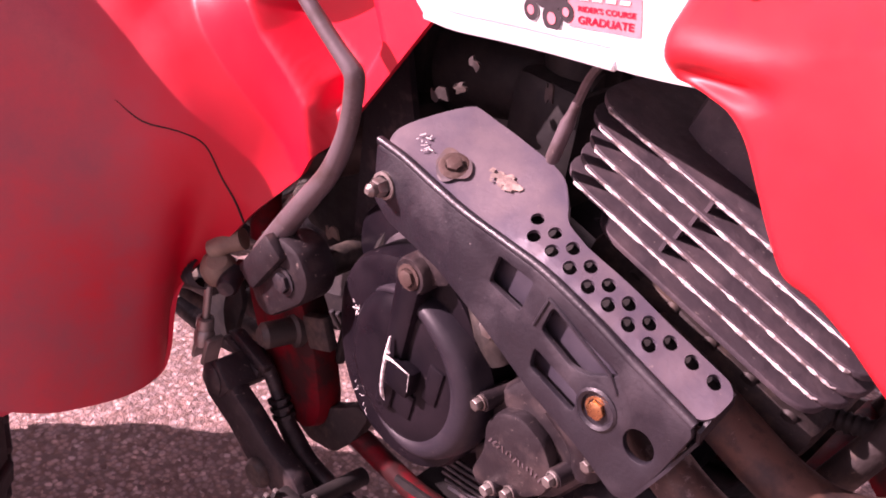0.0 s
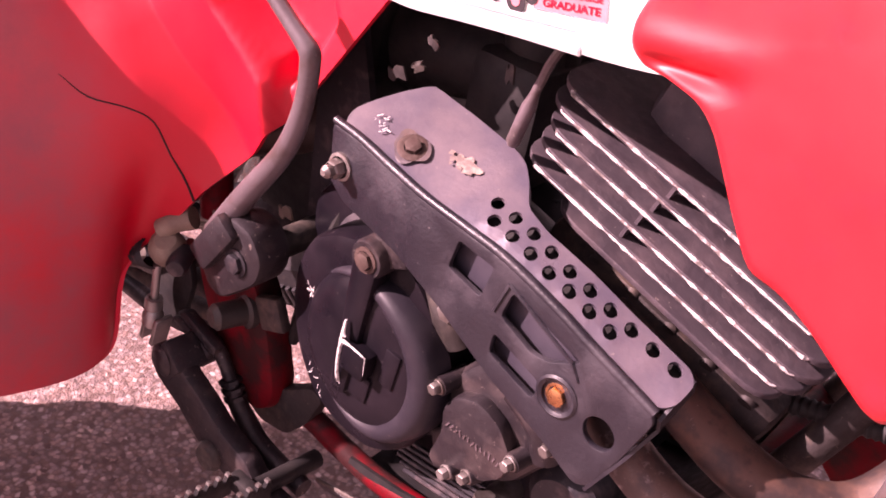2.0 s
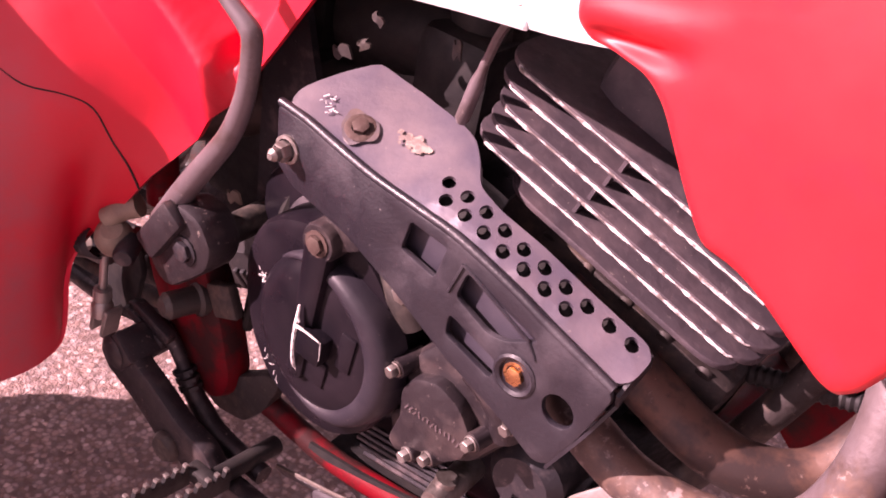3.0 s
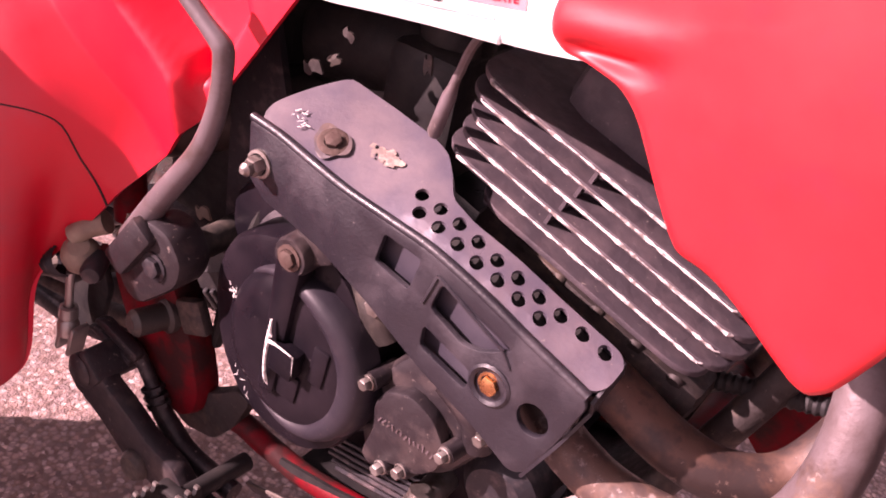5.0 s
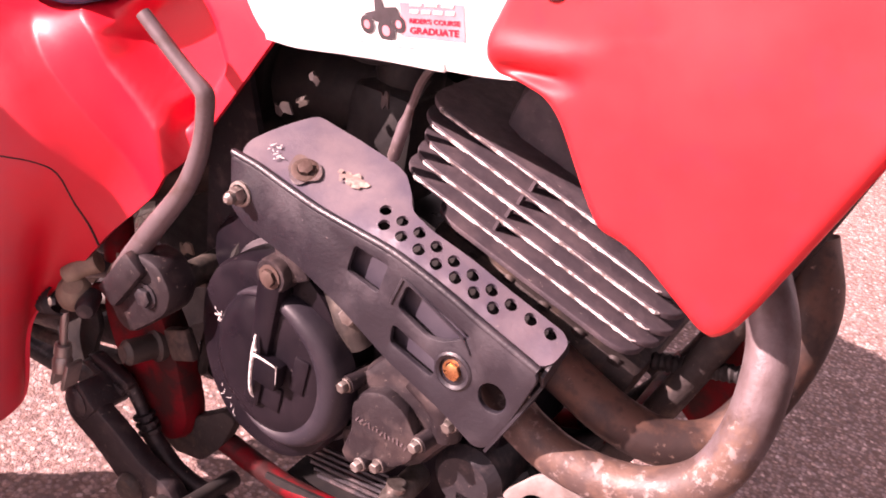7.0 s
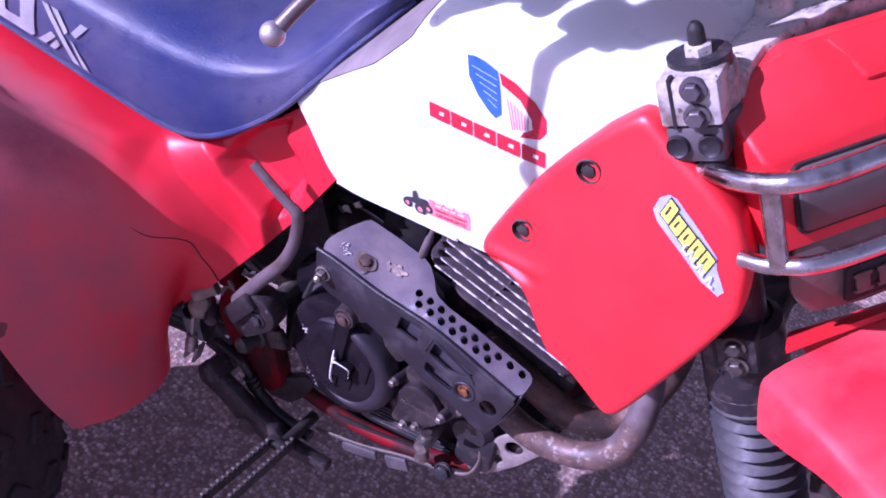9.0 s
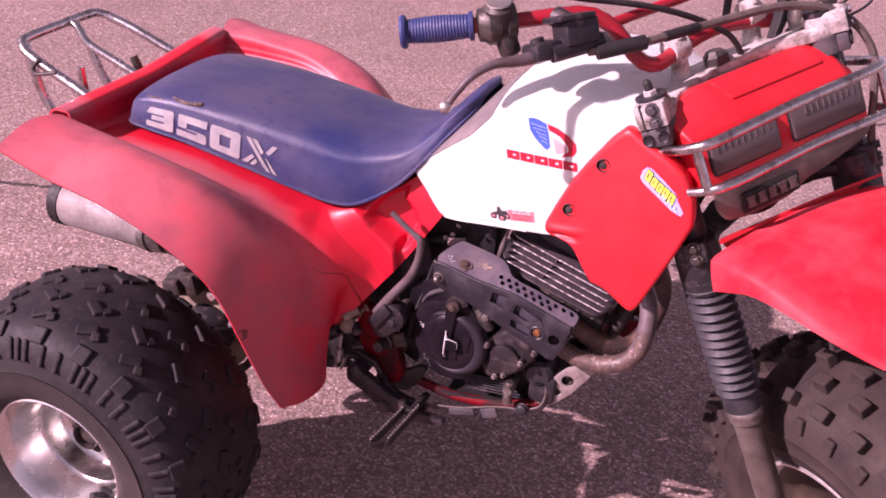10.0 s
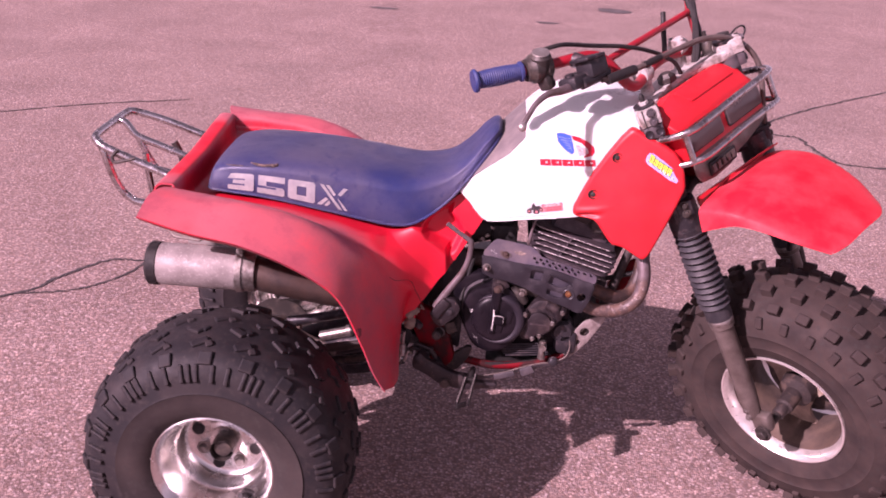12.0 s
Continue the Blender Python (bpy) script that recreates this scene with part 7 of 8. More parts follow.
tube(b, [(0.446, -0.15, 0.516), (0.446, -0.08, 0.516)], 0.011, 14)
part("shaft", b, DIRTY_METAL, lever)

# -- rear brake linkage and pedal --
b = bmesh.new()
lathe(b, [(0.0, 0.014), (0.008, 0.0135), (0.0125, 0.009), (0.0145, 0.002), (0.0135, -0.006), (0.009, -0.011), (0.0, -0.012)], (0.358, -0.150, 0.474), (0.3, -0.4, 0.85), 20)
tube(b, [(0.352, -0.150, 0.488), (0.360, -0.146, 0.497), (0.372, -0.138, 0.505)], [0.009, 0.008, 0.009], 14)
linkage = part("brake_linkage", b, CORK, trike, "dirty rear brake linkage and pedal")
b = bmesh.new()
lathe(b, [(0.0, 0.012), (0.0065, 0.012), (0.0085, 0.009), (0.0085, -0.010)], (0.376, -0.152, 0.474), (0.55, -0.80, -0.05), 16)
part("joint_stud", b, BLACK_METAL, linkage, "dark round stud of the joint")
b = bmesh.new()
prof = []
for k in range(13):
    prof.append((0.0075 + 0.0045 * (k / 12) + 0.0020 * (k % 2), -0.002 + 0.0021 * k))
lathe(b, prof, (0.322, -0.150, 0.449), (0.80, 0.0, 0.50), 20)
part("rubber_boot", b, BLACK_METAL, linkage, "dusty ribbed rubber boot")
b = bmesh.new()
plate(b, round_corners([(0.366, 0.486), (0.378, 0.512), (0.388, 0.500), (0.380, 0.472)], 0.003), 0.005, lambda u, v, w: Vector((u, -0.126 + w, v)), bevel=0.001)
part("joint_tab", b, CORK, linkage, "pale tan tab behind the joint")
b = bmesh.new()
tube(b, [(0.346, -0.150, 0.452), (0.344, -0.151, 0.412)], 0.0034, 10)
part("push_rod", b, CAST, linkage, "bright push rod")
b = bmesh.new()
lathe(b, [(0.0042, 0.0), (0.0070, 0.001), (0.0075, 0.010), (0.0060, 0.012), (0.0085, 0.016), (0.0085, 0.026), (0.005, 0.030)], (0.3445, -0.151, 0.420), (-0.02, -0.03, -1), 10)
for dx in (-0.006, 0.007):
    box(b, (0.347 + dx, -0.151, 0.392), (0.0045, 0.016, 0.030), Matrix.Rotation(radians(14), 3, "Y"), 0.0015)
part("clevis", b, CAST, linkage, "worn bright clevis")
# two dark arms of the brake crank and the block between
for k in range(2):
    b = bmesh.new()
    n = Vector((0.58, 0, 0.81)) * (0.012 * k - 0.006)
    o = [(0.362, 0.411), (0.372, 0.417), (0.412, 0.405), (0.409, 0.396)]
    plate(b, round_corners([(x + n.x, z + n.z) for x, z in o], 0.003, 2), 0.010, lambda u, v, w: Vector((u, -0.146 + w, v)), bevel=0.002)
    part("crank_arm", b, FILTER_MET, linkage, "dark inner arm of the brake crank")
b = bmesh.new()
tube(b, [(0.400, -0.138, 0.406), (0.410, -0.136, 0.398), (0.421, -0.135, 0.381), (0.430, -0.135, 0.365), (0.446, -0.136, 0.353), (0.470, -0.140, 0.345), (0.520, -0.142, 0.343)], [0.0075, 0.0058, 0.0055, 0.0075, 0.0085, 0.0090, 0.0080], 12)
for k in range(3):
    lathe(b, [(0.0055, -0.0022), (0.0096, -0.0016), (0.0096, 0.0016), (0.0055, 0.0022)], (0.4225 + 0.0035 * k, -0.135, 0.378 - 0.0060 * k), (0.45, 0, -0.89), 8)
part("adjuster_rod", b, FILTER_MET, linkage, "greasy rod with adjuster nuts")
b = bmesh.new()
box(b, (0.389, -0.149, 0.3925), (0.028, 0.046, 0.026), Matrix.Rotation(radians(-4), 3, "Z") @ Matrix.Rotation(radians(38), 3, "Y"), 0.004)
lathe(b, [(0.0, 0.004), (0.009, 0.004), (0.0135, 0.001), (0.0135, -0.012)], (0.383, -0.171, 0.391), (-0.1, -1, 0), 18)
part("crank_block", b, FILTER_MET, linkage, "greasy dark crank block")
# pedal arm: thick flat bar from the crank down and forward
b = bmesh.new()
out = round_corners([(0.367, 0.378), (0.376, 0.402), (0.396, 0.402), (0.408, 0.392), (0.429, 0.382), (0.453, 0.368), (0.486, 0.362), (0.500, 0.348), (0.565, 0.352), (0.565, 0.338), (0.500, 0.326), (0.472, 0.326), (0.432, 0.333), (0.402, 0.354), (0.372, 0.368)], 0.006, 3)
plate(b, out, 0.018, lambda u, v, w: Vector((u, -0.170 + w - 0.05 * max(0.0, u - 0.44), v)), bevel=0.005)
part("pedal_arm", b, FILTER_MET, linkage, "worn black pedal arm")
# dark sheet added for the shade behind the rod
b = bmesh.new()
plate(b, round_corners([(0.318, 0.440), (0.352, 0.462), (0.362, 0.432), (0.350, 0.386), (0.318, 0.376), (0.308, 0.41)], 0.006), 0.006, lambda u, v, w: Vector((u, -0.128 + w, v)), bevel=0.001)
part("shade_backing", b, BLACK, linkage, "black sheet for the shade behind the push rod")
b = bmesh.new()
lathe(b, [(0, 0.005), (0.010, 0.005), (0.013, 0.001), (0.013, -0.004)], (0.446, -0.172, 0.338), (0, -1, 0), 18)
part("pedal_pivot", b, DIRTY_METAL, linkage)
# sleeve bolt and mount beside the frame upright
b = bmesh.new()
lathe(b, [(0, 0.026), (0.007, 0.026), (0.0105, 0.022), (0.0105, 0.0), (0.014, -0.002), (0.014, -0.02)], (0.424, -0.130, 0.446), (-0.25, -1, 0.05), 18)
part("pivot_bolt", b, DIRTY_METAL, linkage)
for sgn in (-1, 1):
    b = bmesh.new()
    plate(b, round_corners([(0.360, 0.456), (0.372, 0.425), (0.386, 0.398), (0.416, 0.360), (0.440, 0.352), (0.458, 0.366), (0.462, 0.388), (0.447, 0.441), (0.430, 0.472), (0.400, 0.500), (0.376, 0.508), (0.366, 0.490)], 0.010), 0.028, lambda u, v, w, sgn=sgn: Vector((u, sgn * (0.127 - w), v)), bevel=0.009)
    part("pivot_plate", b, RED_PAINT, linkage, "dark red frame plate")
# junction gusset, the shade at this corner put into its dark colour
b = bmesh.new()
plate(b, round_corners([(0.412, 0.352), (0.440, 0.372), (0.470, 0.392), (0.490, 0.408), (0.503, 0.404), (0.490, 0.370), (0.470, 0.344), (0.440, 0.338)], 0.006), 0.014, lambda u, v, w: Vector((u, -0.116 + w, v)), bevel=0.002)
part("lower_gusset", b, GRIME, linkage, "frame gusset, coloured dark for shade")
b = bmesh.new()
box(b, (0.450, -0.124, 0.458), (0.026, 0.010, 0.028), Matrix.Rotation(radians(-25), 3, "Y"), 0.003)
part("mount_tab", b, GRIME, linkage, "dusty mounting tab")


# -- foot pegs: two toothed strips joined at the ends --
def foot_peg(s):
    b = bmesh.new()
    tube(b, [(0.508, s * 0.118, 0.350), (0.506, s * 0.165, 0.354), (0.504, s * 0.184, 0.358)], [0.0075, 0.0075, 0.006], 12)
    box(b, (0.502, s * 0.186, 0.360), (0.026, 0.012, 0.014), bevel=0.003)
    peg = part("foot_peg", b, BLACK, trike, "dark steel foot peg with toothed edges")
    for (x0, y0), (x1, y1) in (((0.491, 0.190), (0.477, 0.299)), ((0.513, 0.172), (0.502, 0.282))):
        n = 14
        low, tips = [], []
        for k in range(n):
            u = k / n
            low += [(u, 0.364), (u + 0.017, 0.369), (u + 0.043, 0.369), (u + 0.058, 0.364)]
            tips.append((u + 0.014, u + 0.046))
        low += [(1.0, 0.364), (0.99, 0.350), (0.01, 0.350)]

        def at(u, v, w, x0=x0, y0=y0, x1=x1, y1=y1):
            return Vector((x0 + (x1 - x0) * u + w, s * (y0 + (y1 - y0) * u), v))

        b = bmesh.new()
        plate(b, low, 0.0035, at)
        strip = part("toothed_strip", b, BLACK, peg, "toothed steel strip")
        for u0, u1 in tips:
            b = bmesh.new()
            plate(b, [(u0, 0.3690), (u1, 0.3690), (u1 - 0.006, 0.3712), (u0 + 0.006, 0.3712)], 0.0035, at)
            part("worn_tooth", b, STEEL, strip)
    b = bmesh.new()
    box(b, (0.489, s * 0.2905, 0.357), (0.026, 0.004, 0.013), Matrix.Rotation(radians(-35 * s), 3, "Z"), 0.0015)
    part("end_strip", b, BLACK, peg)


foot_peg(-1)
foot_peg(1)


# -- skid plate --
def skid():
    # side flange with two holes, outline in (x, z)
    out = round_corners([(0.721, 0.430), (0.733, 0.467), (0.751, 0.490), (0.779, 0.504), (0.797, 0.511), (0.800, 0.494), (0.766, 0.438), (0.744, 0.412), (0.729, 0.398), (0.719, 0.404)], 0.006, 3)
    holes = [circle(0.756, 0.463, 0.0105, 18), circle(0.741, 0.436, 0.0070, 14)]
    for s in (-1, 1):
        b = bmesh.new()
        plate(b, out, 0.004, lambda u, v, w, s=s: Vector((u, s * (0.108 - 0.35 * (u - 0.72) * 0.4 - w), v)), holes, bevel=0.001)
        p = part("skid_flange" if s > 0 else "skid_plate", b, SKID, trike, "scuffed grey skid plate with round holes")
        if s < 0:
            sk = p
    b = bmesh.new()
    rows = []
    for x, z in ((0.535, 0.352), (0.57, 0.354), (0.60, 0.358), (0.70, 0.378), (0.726, 0.396), (0.748, 0.422), (0.772, 0.458), (0.792, 0.500)):
        w = interp(x, (0.4, 0.72, 0.81), (0.116, 0.100, 0.088))
        rows.append([(x, y, z + (0.016 if abs(y) > w * 0.99 else 0)) for y in (-w, -w * 0.97, -w * 0.5, 0, w * 0.5, w * 0.97, w)])
    grid_sheet(b, mesh_grid(rows, 4, 2), 0.003)
    part("belly", b, BLACK, sk)
    b = bmesh.new()
    bolt(b, (0.690, -0.124, 0.392), (0, -1, 0.2), 0.0095, 0.008, 1.2)
    part("bolt", b, BLACK_METAL, sk)
    # wavy side lip curling up at the flange; a bright tube adds its edge highlight
    line = spline([(0.514, -0.120, 0.333), (0.545, -0.120, 0.341), (0.581, -0.120, 0.351), (0.631, -0.120, 0.372), (0.661, -0.120, 0.382), (0.685, -0.120, 0.387), (0.703, -0.119, 0.394), (0.719, -0.118, 0.406), (0.725, -0.115, 0.428), (0.722, -0.112, 0.447)], 6)
    b = bmesh.new()
    grid_sheet(b, [[p, p + Vector((0.003, 0.006, -0.010))] for p in line], 0.0025)
    lip = part("side_lip", b, CASE_GREY, sk, "scuffed grey lip")
    b = bmesh.new()
    tube(b, [p + Vector((0, -0.001, 0.0005)) for p in line], 0.0018, 8, n=1)
    part("edge_highlight", b, SLIDER, lip)
    b = bmesh.new()
    box(b, (0.581, -0.126, 0.346), (0.05, 0.006, 0.014), Matrix.Rotation(radians(-18), 3, "Y"), 0.003)
    box(b, (0.632, -0.126, 0.362), (0.032, 0.005, 0.020), Matrix.Rotation(radians(-25), 3, "Y"), 0.003)
    part("bent_tab", b, CASE_GREY, sk, "bent scuffed tab")


skid()

# -- airbox, battery tray and clutter under the seat --
b = bmesh.new()
box(b, (0.27, 0, 0.61), (0.16, 0.17, 0.14), bevel=0.015)
box(b, (0.40, 0.0, 0.645), (0.10, 0.10, 0.09), bevel=0.02)
# filler block added for the dark depth behind the kick lever
box(b, (0.405, 0.0, 0.56), (0.11, 0.13, 0.15), bevel=0.012)
part("airbox", b, BLACK, trike, "black plastic airbox")
b = bmesh.new()
tube(b, [(0.46, -0.01, 0.66), (0.52, -0.015, 0.668), (0.58, -0.015, 0.672)], [0.040, 0.030, 0.028], 20)
box(b, (0.555, -0.015, 0.645), (0.06, 0.075, 0.09), bevel=0.012)
lathe(b, [(0, 0.05), (0.022, 0.048), (0.026, 0.03), (0.026, 0)], (0.555, -0.015, 0.688), (0, 0, 1), 20)
carb = part("carburettor", b, BLACK, trike, "dirty carburettor and rubber intake")
b = bmesh.new()
lathe(b, [(0.0028, 0), (0.0043, 0.003), (0.0043, 0.026), (0.0030, 0.032), (0.0026, 0.040)], (0.608, -0.112, 0.672), (0.16, 0.05, 0.95), 14)
dec = part("cable_end", b, KICK, trike, "black ribbed cable end beside the cylinder")
cable("decompression_cable", [(0.614, -0.110, 0.708), (0.622, -0.107, 0.735), (0.645, -0.09, 0.762), (0.70, -0.07, 0.80)], 0.0027, KICK, dec, front=False)
for pts, r in (([(0.47, -0.07, 0.745), (0.53, -0.075, 0.735), (0.60, -0.07, 0.752), (0.68, -0.06, 0.78)], 0.006),
               ([(0.45, -0.05, 0.71), (0.50, -0.07, 0.722), (0.56, -0.065, 0.715), (0.62, -0.05, 0.76)], 0.004),
               ([(0.44, -0.08, 0.66), (0.47, -0.082, 0.70), (0.50, -0.078, 0.742)], 0.005),
               ([(0.49, -0.085, 0.62), (0.475, -0.09, 0.55), (0.46, -0.10, 0.48), (0.45, -0.10, 0.42)], 0.005)):
    cable("hose", pts, r, BLACK, label="black rubber hose", front=False)
for (x, y, z), w, h, turn, m in (((0.504, -0.096, 0.668), 0.015, 0.011, 20, GRIME), ((0.527, -0.094, 0.697), 0.010, 0.007, -35, GRIME), ((0.516, -0.090, 0.676), 0.007, 0.012, -60, DIRTY_METAL), ((0.582, -0.090, 0.699), 0.006, 0.014, 5, GRIME), ((0.427, -0.102, 0.526), 0.014, 0.012, 15, CORK)):
    b = bmesh.new()
    c, sn2 = math.cos(radians(turn)), math.sin(radians(turn))
    out = [(-w * 0.5, -h * 0.3), (-w * 0.15, -h * 0.5), (w * 0.1, -h * 0.2), (w * 0.5, -h * 0.45), (w * 0.42, h * 0.35), (w * 0.1, h * 0.5), (-w * 0.2, h * 0.15), (-w * 0.45, h * 0.4)]
    plate(b, round_corners(out, 0.0012, 2), 0.0018, lambda u, v, q: Vector((x + u * c - v * sn2, y + q + 0.25 * abs(u), z + u * sn2 + v * c)))
    part("cable_clip", b, m, trike, "small bent metal clip")
b = bmesh.new()
plate(b, round_corners([(0.43, 0.40), (0.47, 0.38), (0.48, 0.60), (0.45, 0.69), (0.42, 0.66)], 0.01), 0.006, lambda u, v, w: Vector((u, -0.075 + w, v)))
part("engine_mount", b, BLACK_METAL, trike, "black engine mounting plate")
# electrical box behind the head, left side
b = bmesh.new()
box(b, (0.60, 0.06, 0.70), (0.14, 0.05, 0.06), bevel=0.01)
part("coil_box", b, BLACK, trike, "black ignition coil box")
# corrugated hose and crossing brace in front of the cylinder
prof = [(0.0052 + 0.0011 * (k % 2), 0.0022 * k) for k in range(44)]
b = bmesh.new()
lathe(b, prof, (0.775, -0.06, 0.578), (0.62, 0.05, 0.16), 14)
part("corrugated_hose", b, BLACK, trike, "thin corrugated black hose")
b = bmesh.new()
plate(b, round_corners([(0.80, 0.555), (0.83, 0.53), (0.875, 0.60), (0.86, 0.63), (0.82, 0.60)], 0.006), 0.004, lambda u, v, w: Vector((u, -0.035 + w, v)))
part("gusset", b, RED_PAINT, trike, "dark red frame gusset")

# -- swing arm, shock, axle, brake --
for s in (-1, 1):
    b = bmesh.new()
    tube(b, [(0.385, s * 0.080, 0.415), (0.25, s * 0.070, 0.375), (0.10, s * 0.048, 0.320), (0.0, s * 0.040, 0.290)], [0.020, 0.023, 0.022, 0.020], 14)
    part("swing_arm", b, BLACK_METAL, trike, "dirty dark swing arm")
b = bmesh.new()
lathe(b, [(0.024, -0.44), (0.024, -0.16), (0.034, -0.15), (0.040, -0.10), (0.040, 0.10), (0.034, 0.15), (0.024, 0.16), (0.024, 0.44)], (0, 0, 0.288), (0, 1, 0), 24)
axle = part("rear_axle", b, DIRTY_METAL, trike, "greasy rear axle and carrier")
b = bmesh.new()
plate(b, circle(0, 0.288, 0.096, 48), 0.005, lambda u, v, w: Vector((u, -0.050 + w, v)), [circle(0, 0.288, 0.045, 24)] + [circle(0.073 * math.cos(k * 1.257 + 0.3), 0.288 + 0.073 * math.sin(k * 1.257 + 0.3), 0.012, 10) for k in range(5)])
part("brake_disc", b, CORK, axle, "dusty brown brake disc")
b = bmesh.new()
lathe(b, [(0.0, 0.070), (0.030, 0.070), (0.034, 0.055), (0.050, 0.030), (0.056, 0.010), (0.056, -0.01)], (0, -0.050, 0.288), (0, -1, 0), 28)
part("disc_hub", b, BLACK_METAL, axle, "greasy black disc hub")
for k in range(5):
    b = bmesh.new()
    a = k * 1.257 + 0.9
    bolt(b, (0.049 * math.cos(a), -0.060, 0.288 + 0.049 * math.sin(a)), (0, -1, 0), 0.006, 0.008, 1.2)
    part("disc_bolt", b, DIRTY_METAL, axle)
b = bmesh.new()
arc = [Vector((0.116 * math.cos(a), -0.054, 0.288 + 0.116 * math.sin(a))) for a in (radians(-78 + 215 * k / 24) for k in range(25))]
mid = Vector((0, -0.054, 0.288))
grid_sheet(b, [[p + Vector((0, 0.022, 0)), p, mid + (p - mid) * 0.86, mid + (p - mid) * 0.86 + Vector((0, 0.012, 0))] for p in arc], 0.003)
part("curved_guard", b, BARREL, axle, "dusty tan curved guard plate")
for k in range(8):
    b = bmesh.new()
    a = radians(-60 + 22 * k)
    lathe(b, [(0, 0.002), (0.004, 0.0018), (0.0045, 0)], mid + Vector((0.107 * math.cos(a), -0.002, 0.107 * math.sin(a))), (0, -1, 0), 8)
    part("guard_rivet", b, BLACK_METAL, axle)
b = bmesh.new()
tube(b, [(-0.060, -0.050, 0.372), (-0.031, -0.052, 0.382), (0.030, -0.052, 0.390), (0.072, -0.052, 0.388), (0.090, -0.056, 0.392)], [0.010, 0.011, 0.009, 0.008, 0.006], 12)
arm = part("torque_arm", b, BARREL, axle, "dusty tan torque arm")
b = bmesh.new()
tube(b, [(0.072, -0.062, 0.386), (0.120, -0.064, 0.364), (0.173, -0.068, 0.344)], [0.008, 0.0075, 0.009], 12)
part("brake_rod", b, SLIDER, arm, "brown brake rod")
for p in ((0.070, -0.066, 0.386), (0.173, -0.074, 0.343), (-0.028, -0.062, 0.383)):
    b = bmesh.new()
    bolt(b, p, (0, -1, 0.1), 0.008, 0.010, 1.3)
    part("arm_bolt", b, STEEL, axle)
for pts, r, m, w in (([(0.060, -0.058, 0.404), (0.153, -0.062, 0.428), (0.260, -0.070, 0.462), (0.36, -0.085, 0.49)], 0.012, BLACK_METAL, "dark swing arm brace"),
                     ([(0.170, -0.050, 0.306), (0.250, -0.055, 0.322), (0.36, -0.07, 0.36)], 0.009, GRIME, "oily lower link"),
                     ([(0.160, -0.045, 0.278), (0.238, -0.050, 0.288), (0.34, -0.06, 0.33)], 0.012, BLACK_METAL, "black chain guide")):
    b = bmesh.new()
    tube(b, pts, r, 12)
    part("link", b, m, axle, w)
b = bmesh.new()
box(b, (-0.045, -0.060, 0.392), (0.070, 0.05, 0.050), Matrix.Rotation(radians(-15), 3, "Y"), 0.010)
box(b, (-0.060, -0.088, 0.388), (0.040, 0.02, 0.036), Matrix.Rotation(radians(-15), 3, "Y"), 0.006)
box(b, (-0.010, -0.060, 0.424), (0.06, 0.03, 0.020), Matrix.Rotation(radians(12), 3, "Y"), 0.006)
part("brake_caliper", b, GRIME, axle, "dirty brake caliper")
b = bmesh.new()
lathe(b, [(0.030, 0.0), (0.085, 0.0), (0.085, 0.005), (0.030, 0.005)], (0, 0.12, 0.288), (0, 1, 0), 40, closed=True)
part("sprocket", b, DIRTY_METAL, axle, "dark rear sprocket")
b = bmesh.new()
tube(b, [(0.0, 0.122, 0.373), (0.20, 0.122, 0.415), (0.42, 0.122, 0.455)], 0.0055, 8, n=2)
tube(b, [(0.0, 0.122, 0.203), (0.20, 0.122, 0.30), (0.42, 0.122, 0.40)], 0.0055, 8, n=2)
part("drive_chain", b, DIRTY_METAL, trike, "oily drive chain")
b = bmesh.new()
A, D = Vector((0.20, 0, 0.40)), Vector((0.35, 0, 0.9)).normalized()
tube(b, [A, A + D * 0.24], 0.016, 16)
coil = [A + D * (0.02 + 0.18 * k / 120) + Matrix.Rotation(0, 3, "X") @ (Vector((0, 1, 0)) * 0.032 * math.cos(k * 0.42) + D.cross(Vector((0, 1, 0))) * 0.032 * math.sin(k * 0.42)) for k in range(121)]
tube(b, coil, 0.005, 8, n=1)
part("shock_absorber", b, STEEL, trike, "shock absorber with coil spring")
b = bmesh.new()
tube(b, [(0.36, -0.13, 0.47), (0.28, -0.14, 0.42), (0.18, -0.15, 0.40), (0.08, -0.17, 0.38)], 0.006, 8)
tube(b, [(0.36, -0.10, 0.45), (0.26, -0.12, 0.40), (0.15, -0.12, 0.37)], 0.010, 10)
part("brake_line", b, DIRTY_METAL, trike, "grimy rear brake line")
b = bmesh.new()
tube(b, [(0.140, -0.064, 0.375), (0.215, -0.066, 0.398)], [0.012, 0.012], 16)
lathe(b, [(0.012, -0.006), (0.0145, -0.005), (0.0145, 0.005), (0.012, 0.006)], (0.208, -0.066, 0.3965), (0.075, 0, 0.023), 18)
part("reservoir_tube", b, STEEL, trike, "bright metal cylinder on the swing arm")

# -- rear rack of bent tube --
b = bmesh.new()
tube(b, [(-0.165, -0.135, 0.762), (-0.197, -0.125, 0.776), (-0.277, -0.118, 0.803), (-0.332, -0.113, 0.823), (-0.352, -0.104, 0.834), (-0.360, -0.085, 0.840), (-0.358, 0.0, 0.844), (-0.355, 0.085, 0.846), (-0.346, 0.104, 0.845), (-0.320, 0.112, 0.838), (-0.261, 0.113, 0.823), (-0.173, 0.115, 0.793)], 0.0092, 14)
rack = part("rear_rack", b, CHROME, trike, "bent chromed tube rear rack, slightly rusty")
b = bmesh.new()
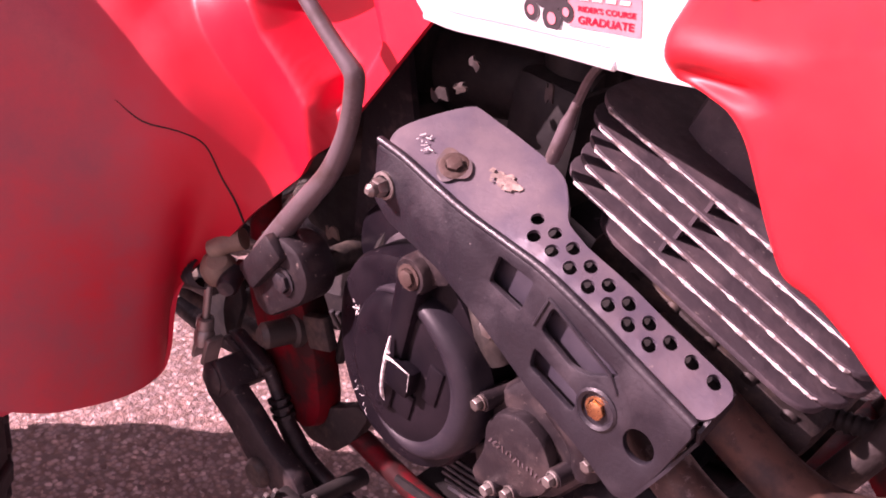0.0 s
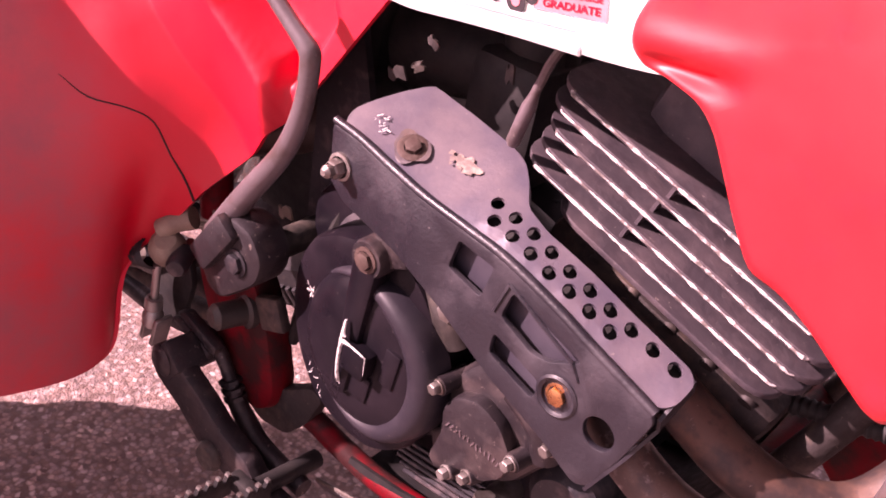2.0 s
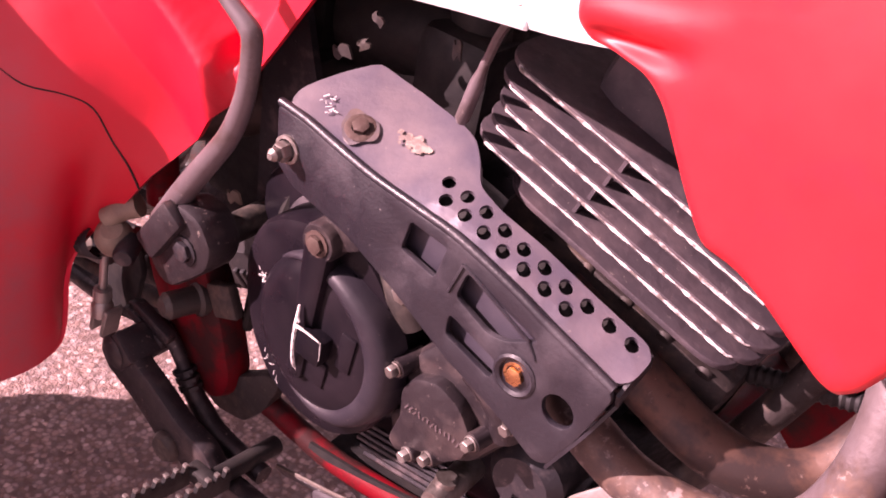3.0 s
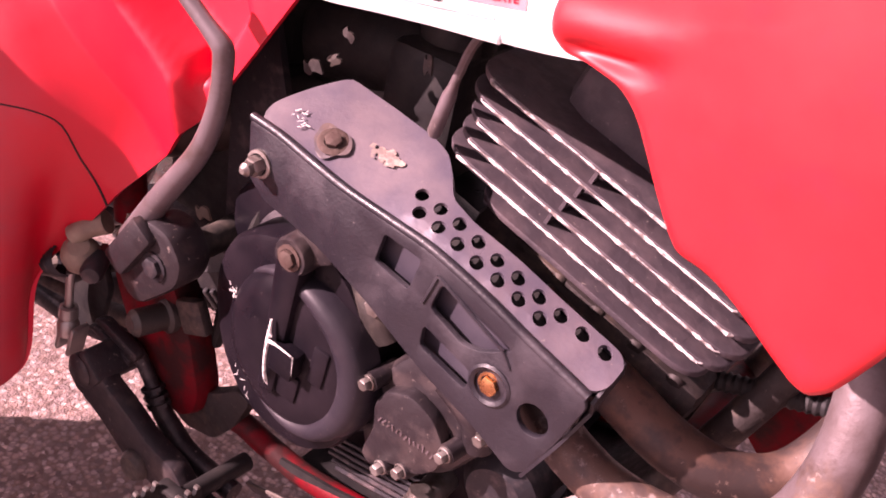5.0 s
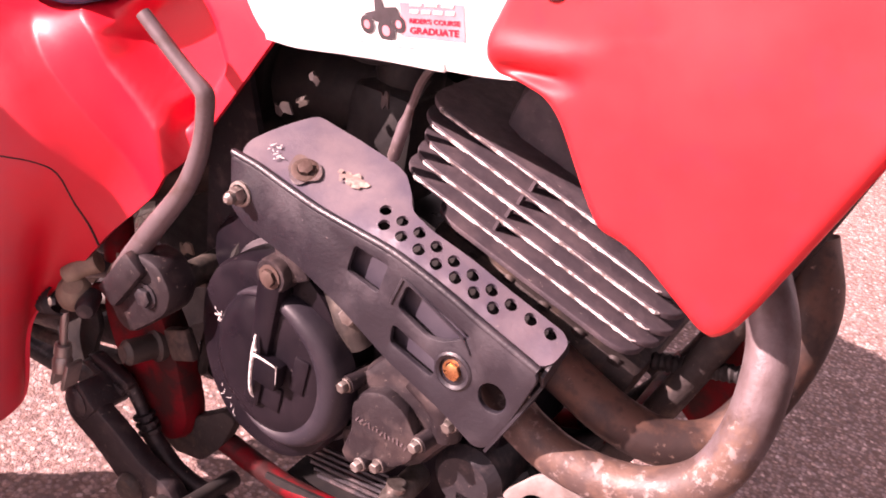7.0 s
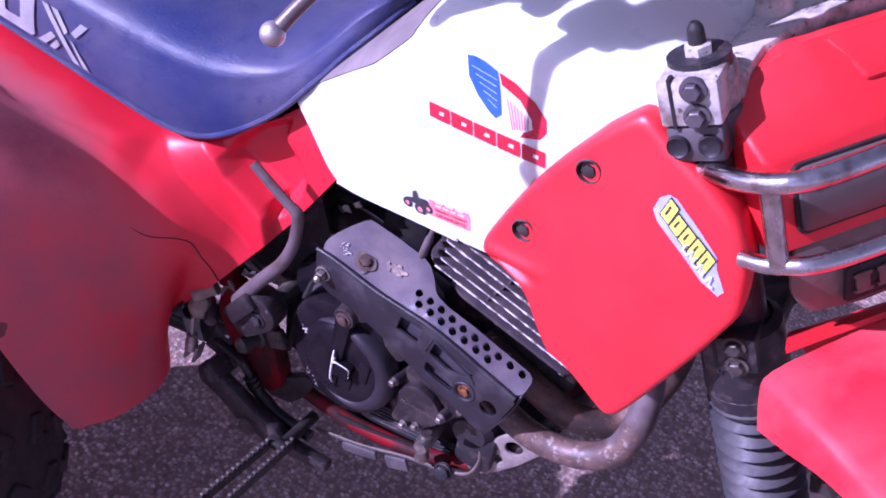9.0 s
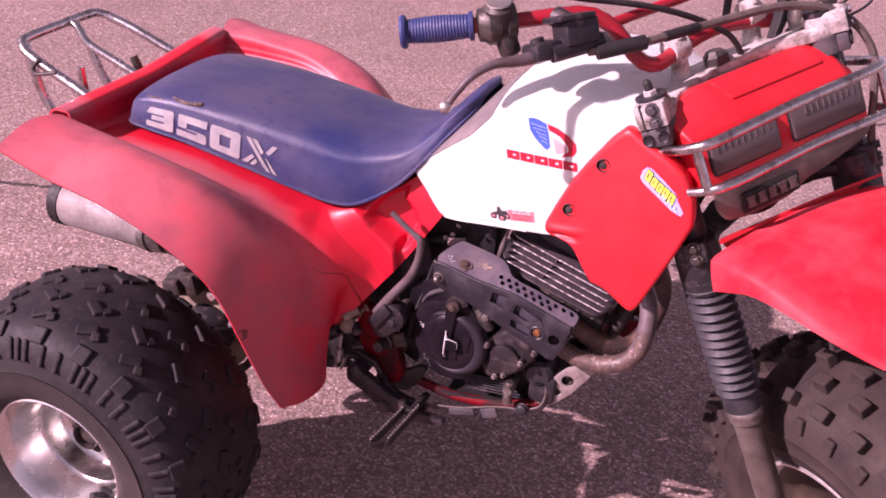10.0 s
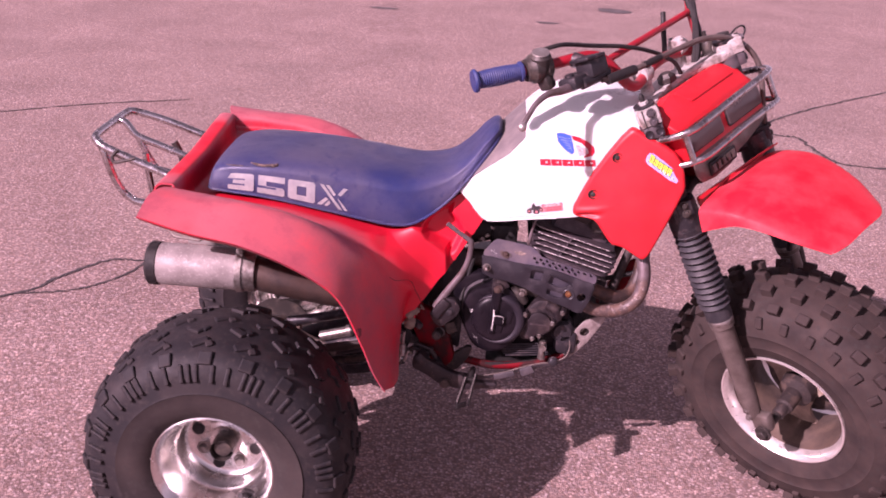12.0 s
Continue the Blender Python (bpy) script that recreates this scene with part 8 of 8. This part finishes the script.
tube(b, [(-0.352, -0.098, 0.834), (-0.339, -0.105, 0.812), (-0.322, -0.105, 0.757), (-0.305, -0.104, 0.724), (-0.285, -0.103, 0.705), (-0.255, -0.102, 0.695), (-0.13, -0.095, 0.690)], 0.0088, 12)
part("rack_leg", b, CHROME, rack)
b = bmesh.new()
tube(b, [(-0.356, 0.030, 0.844), (-0.335, 0.024, 0.840), (-0.312, 0.020, 0.815), (-0.290, 0.020, 0.804), (-0.260, 0.020, 0.794), (-0.170, 0.020, 0.762)], 0.0085, 12)
part("rack_stay", b, CHROME, rack)
b = bmesh.new()
tube(b, [(-0.306, 0.020, 0.810), (-0.286, 0.020, 0.766), (-0.270, 0.020, 0.740), (-0.250, 0.020, 0.731), (-0.150, 0.020, 0.715)], 0.0085, 12)
part("rack_leg", b, CHROME, rack)
b = bmesh.new()
tube(b, [(-0.262, -0.060, 0.798), (-0.258, -0.060, 0.760), (-0.250, -0.060, 0.700)], 0.0075, 12)
part("rack_stay", b, CHROME, rack)
b = bmesh.new()
tube(b, [(-0.235, 0.060, 0.790), (-0.222, 0.060, 0.765), (-0.215, 0.060, 0.740)], 0.0085, 12)
part("rack_stay", b, DIRTY_METAL, rack)
b = bmesh.new()
tube(b, [(-0.30, -0.123, 0.822), (-0.312, -0.128, 0.806), (-0.305, -0.13, 0.796), (-0.285, -0.128, 0.800), (-0.262, -0.125, 0.806)], 0.004, 8)
part("rack_hook", b, DIRTY_METAL, rack, "small rusty hook")
# lamp mounting plate under the fender's rear edge
b = bmesh.new()
plate(b, round_corners([(-0.166, 0.712), (-0.100, 0.716), (-0.068, 0.694), (-0.078, 0.683), (-0.140, 0.687)], 0.008, 3), 0.004, lambda u, v, w: Vector((u, -0.25 + 1.2 * (v - 0.70), v + w)), bevel=0.001)
bracket = part("fender_bracket", b, SLIDER, trike, "grey bracket under the rear fender")
b = bmesh.new()
lathe(b, [(0, 0.012), (0.010, 0.011), (0.014, 0.006), (0.014, -0.002)], (-0.092, -0.252, 0.702), (0.1, -0.6, 0.8), 16)
part("round_reflector", b, DIRTY_METAL, bracket)
b = bmesh.new()
tube(b, [(-0.060, -0.235, 0.695), (-0.030, -0.240, 0.690), (0.005, -0.235, 0.694), (0.040, -0.225, 0.700)], [0.005, 0.009, 0.008, 0.005], 10)
part("lamp_plug", b, CORK, bracket, "dusty plug and wire")
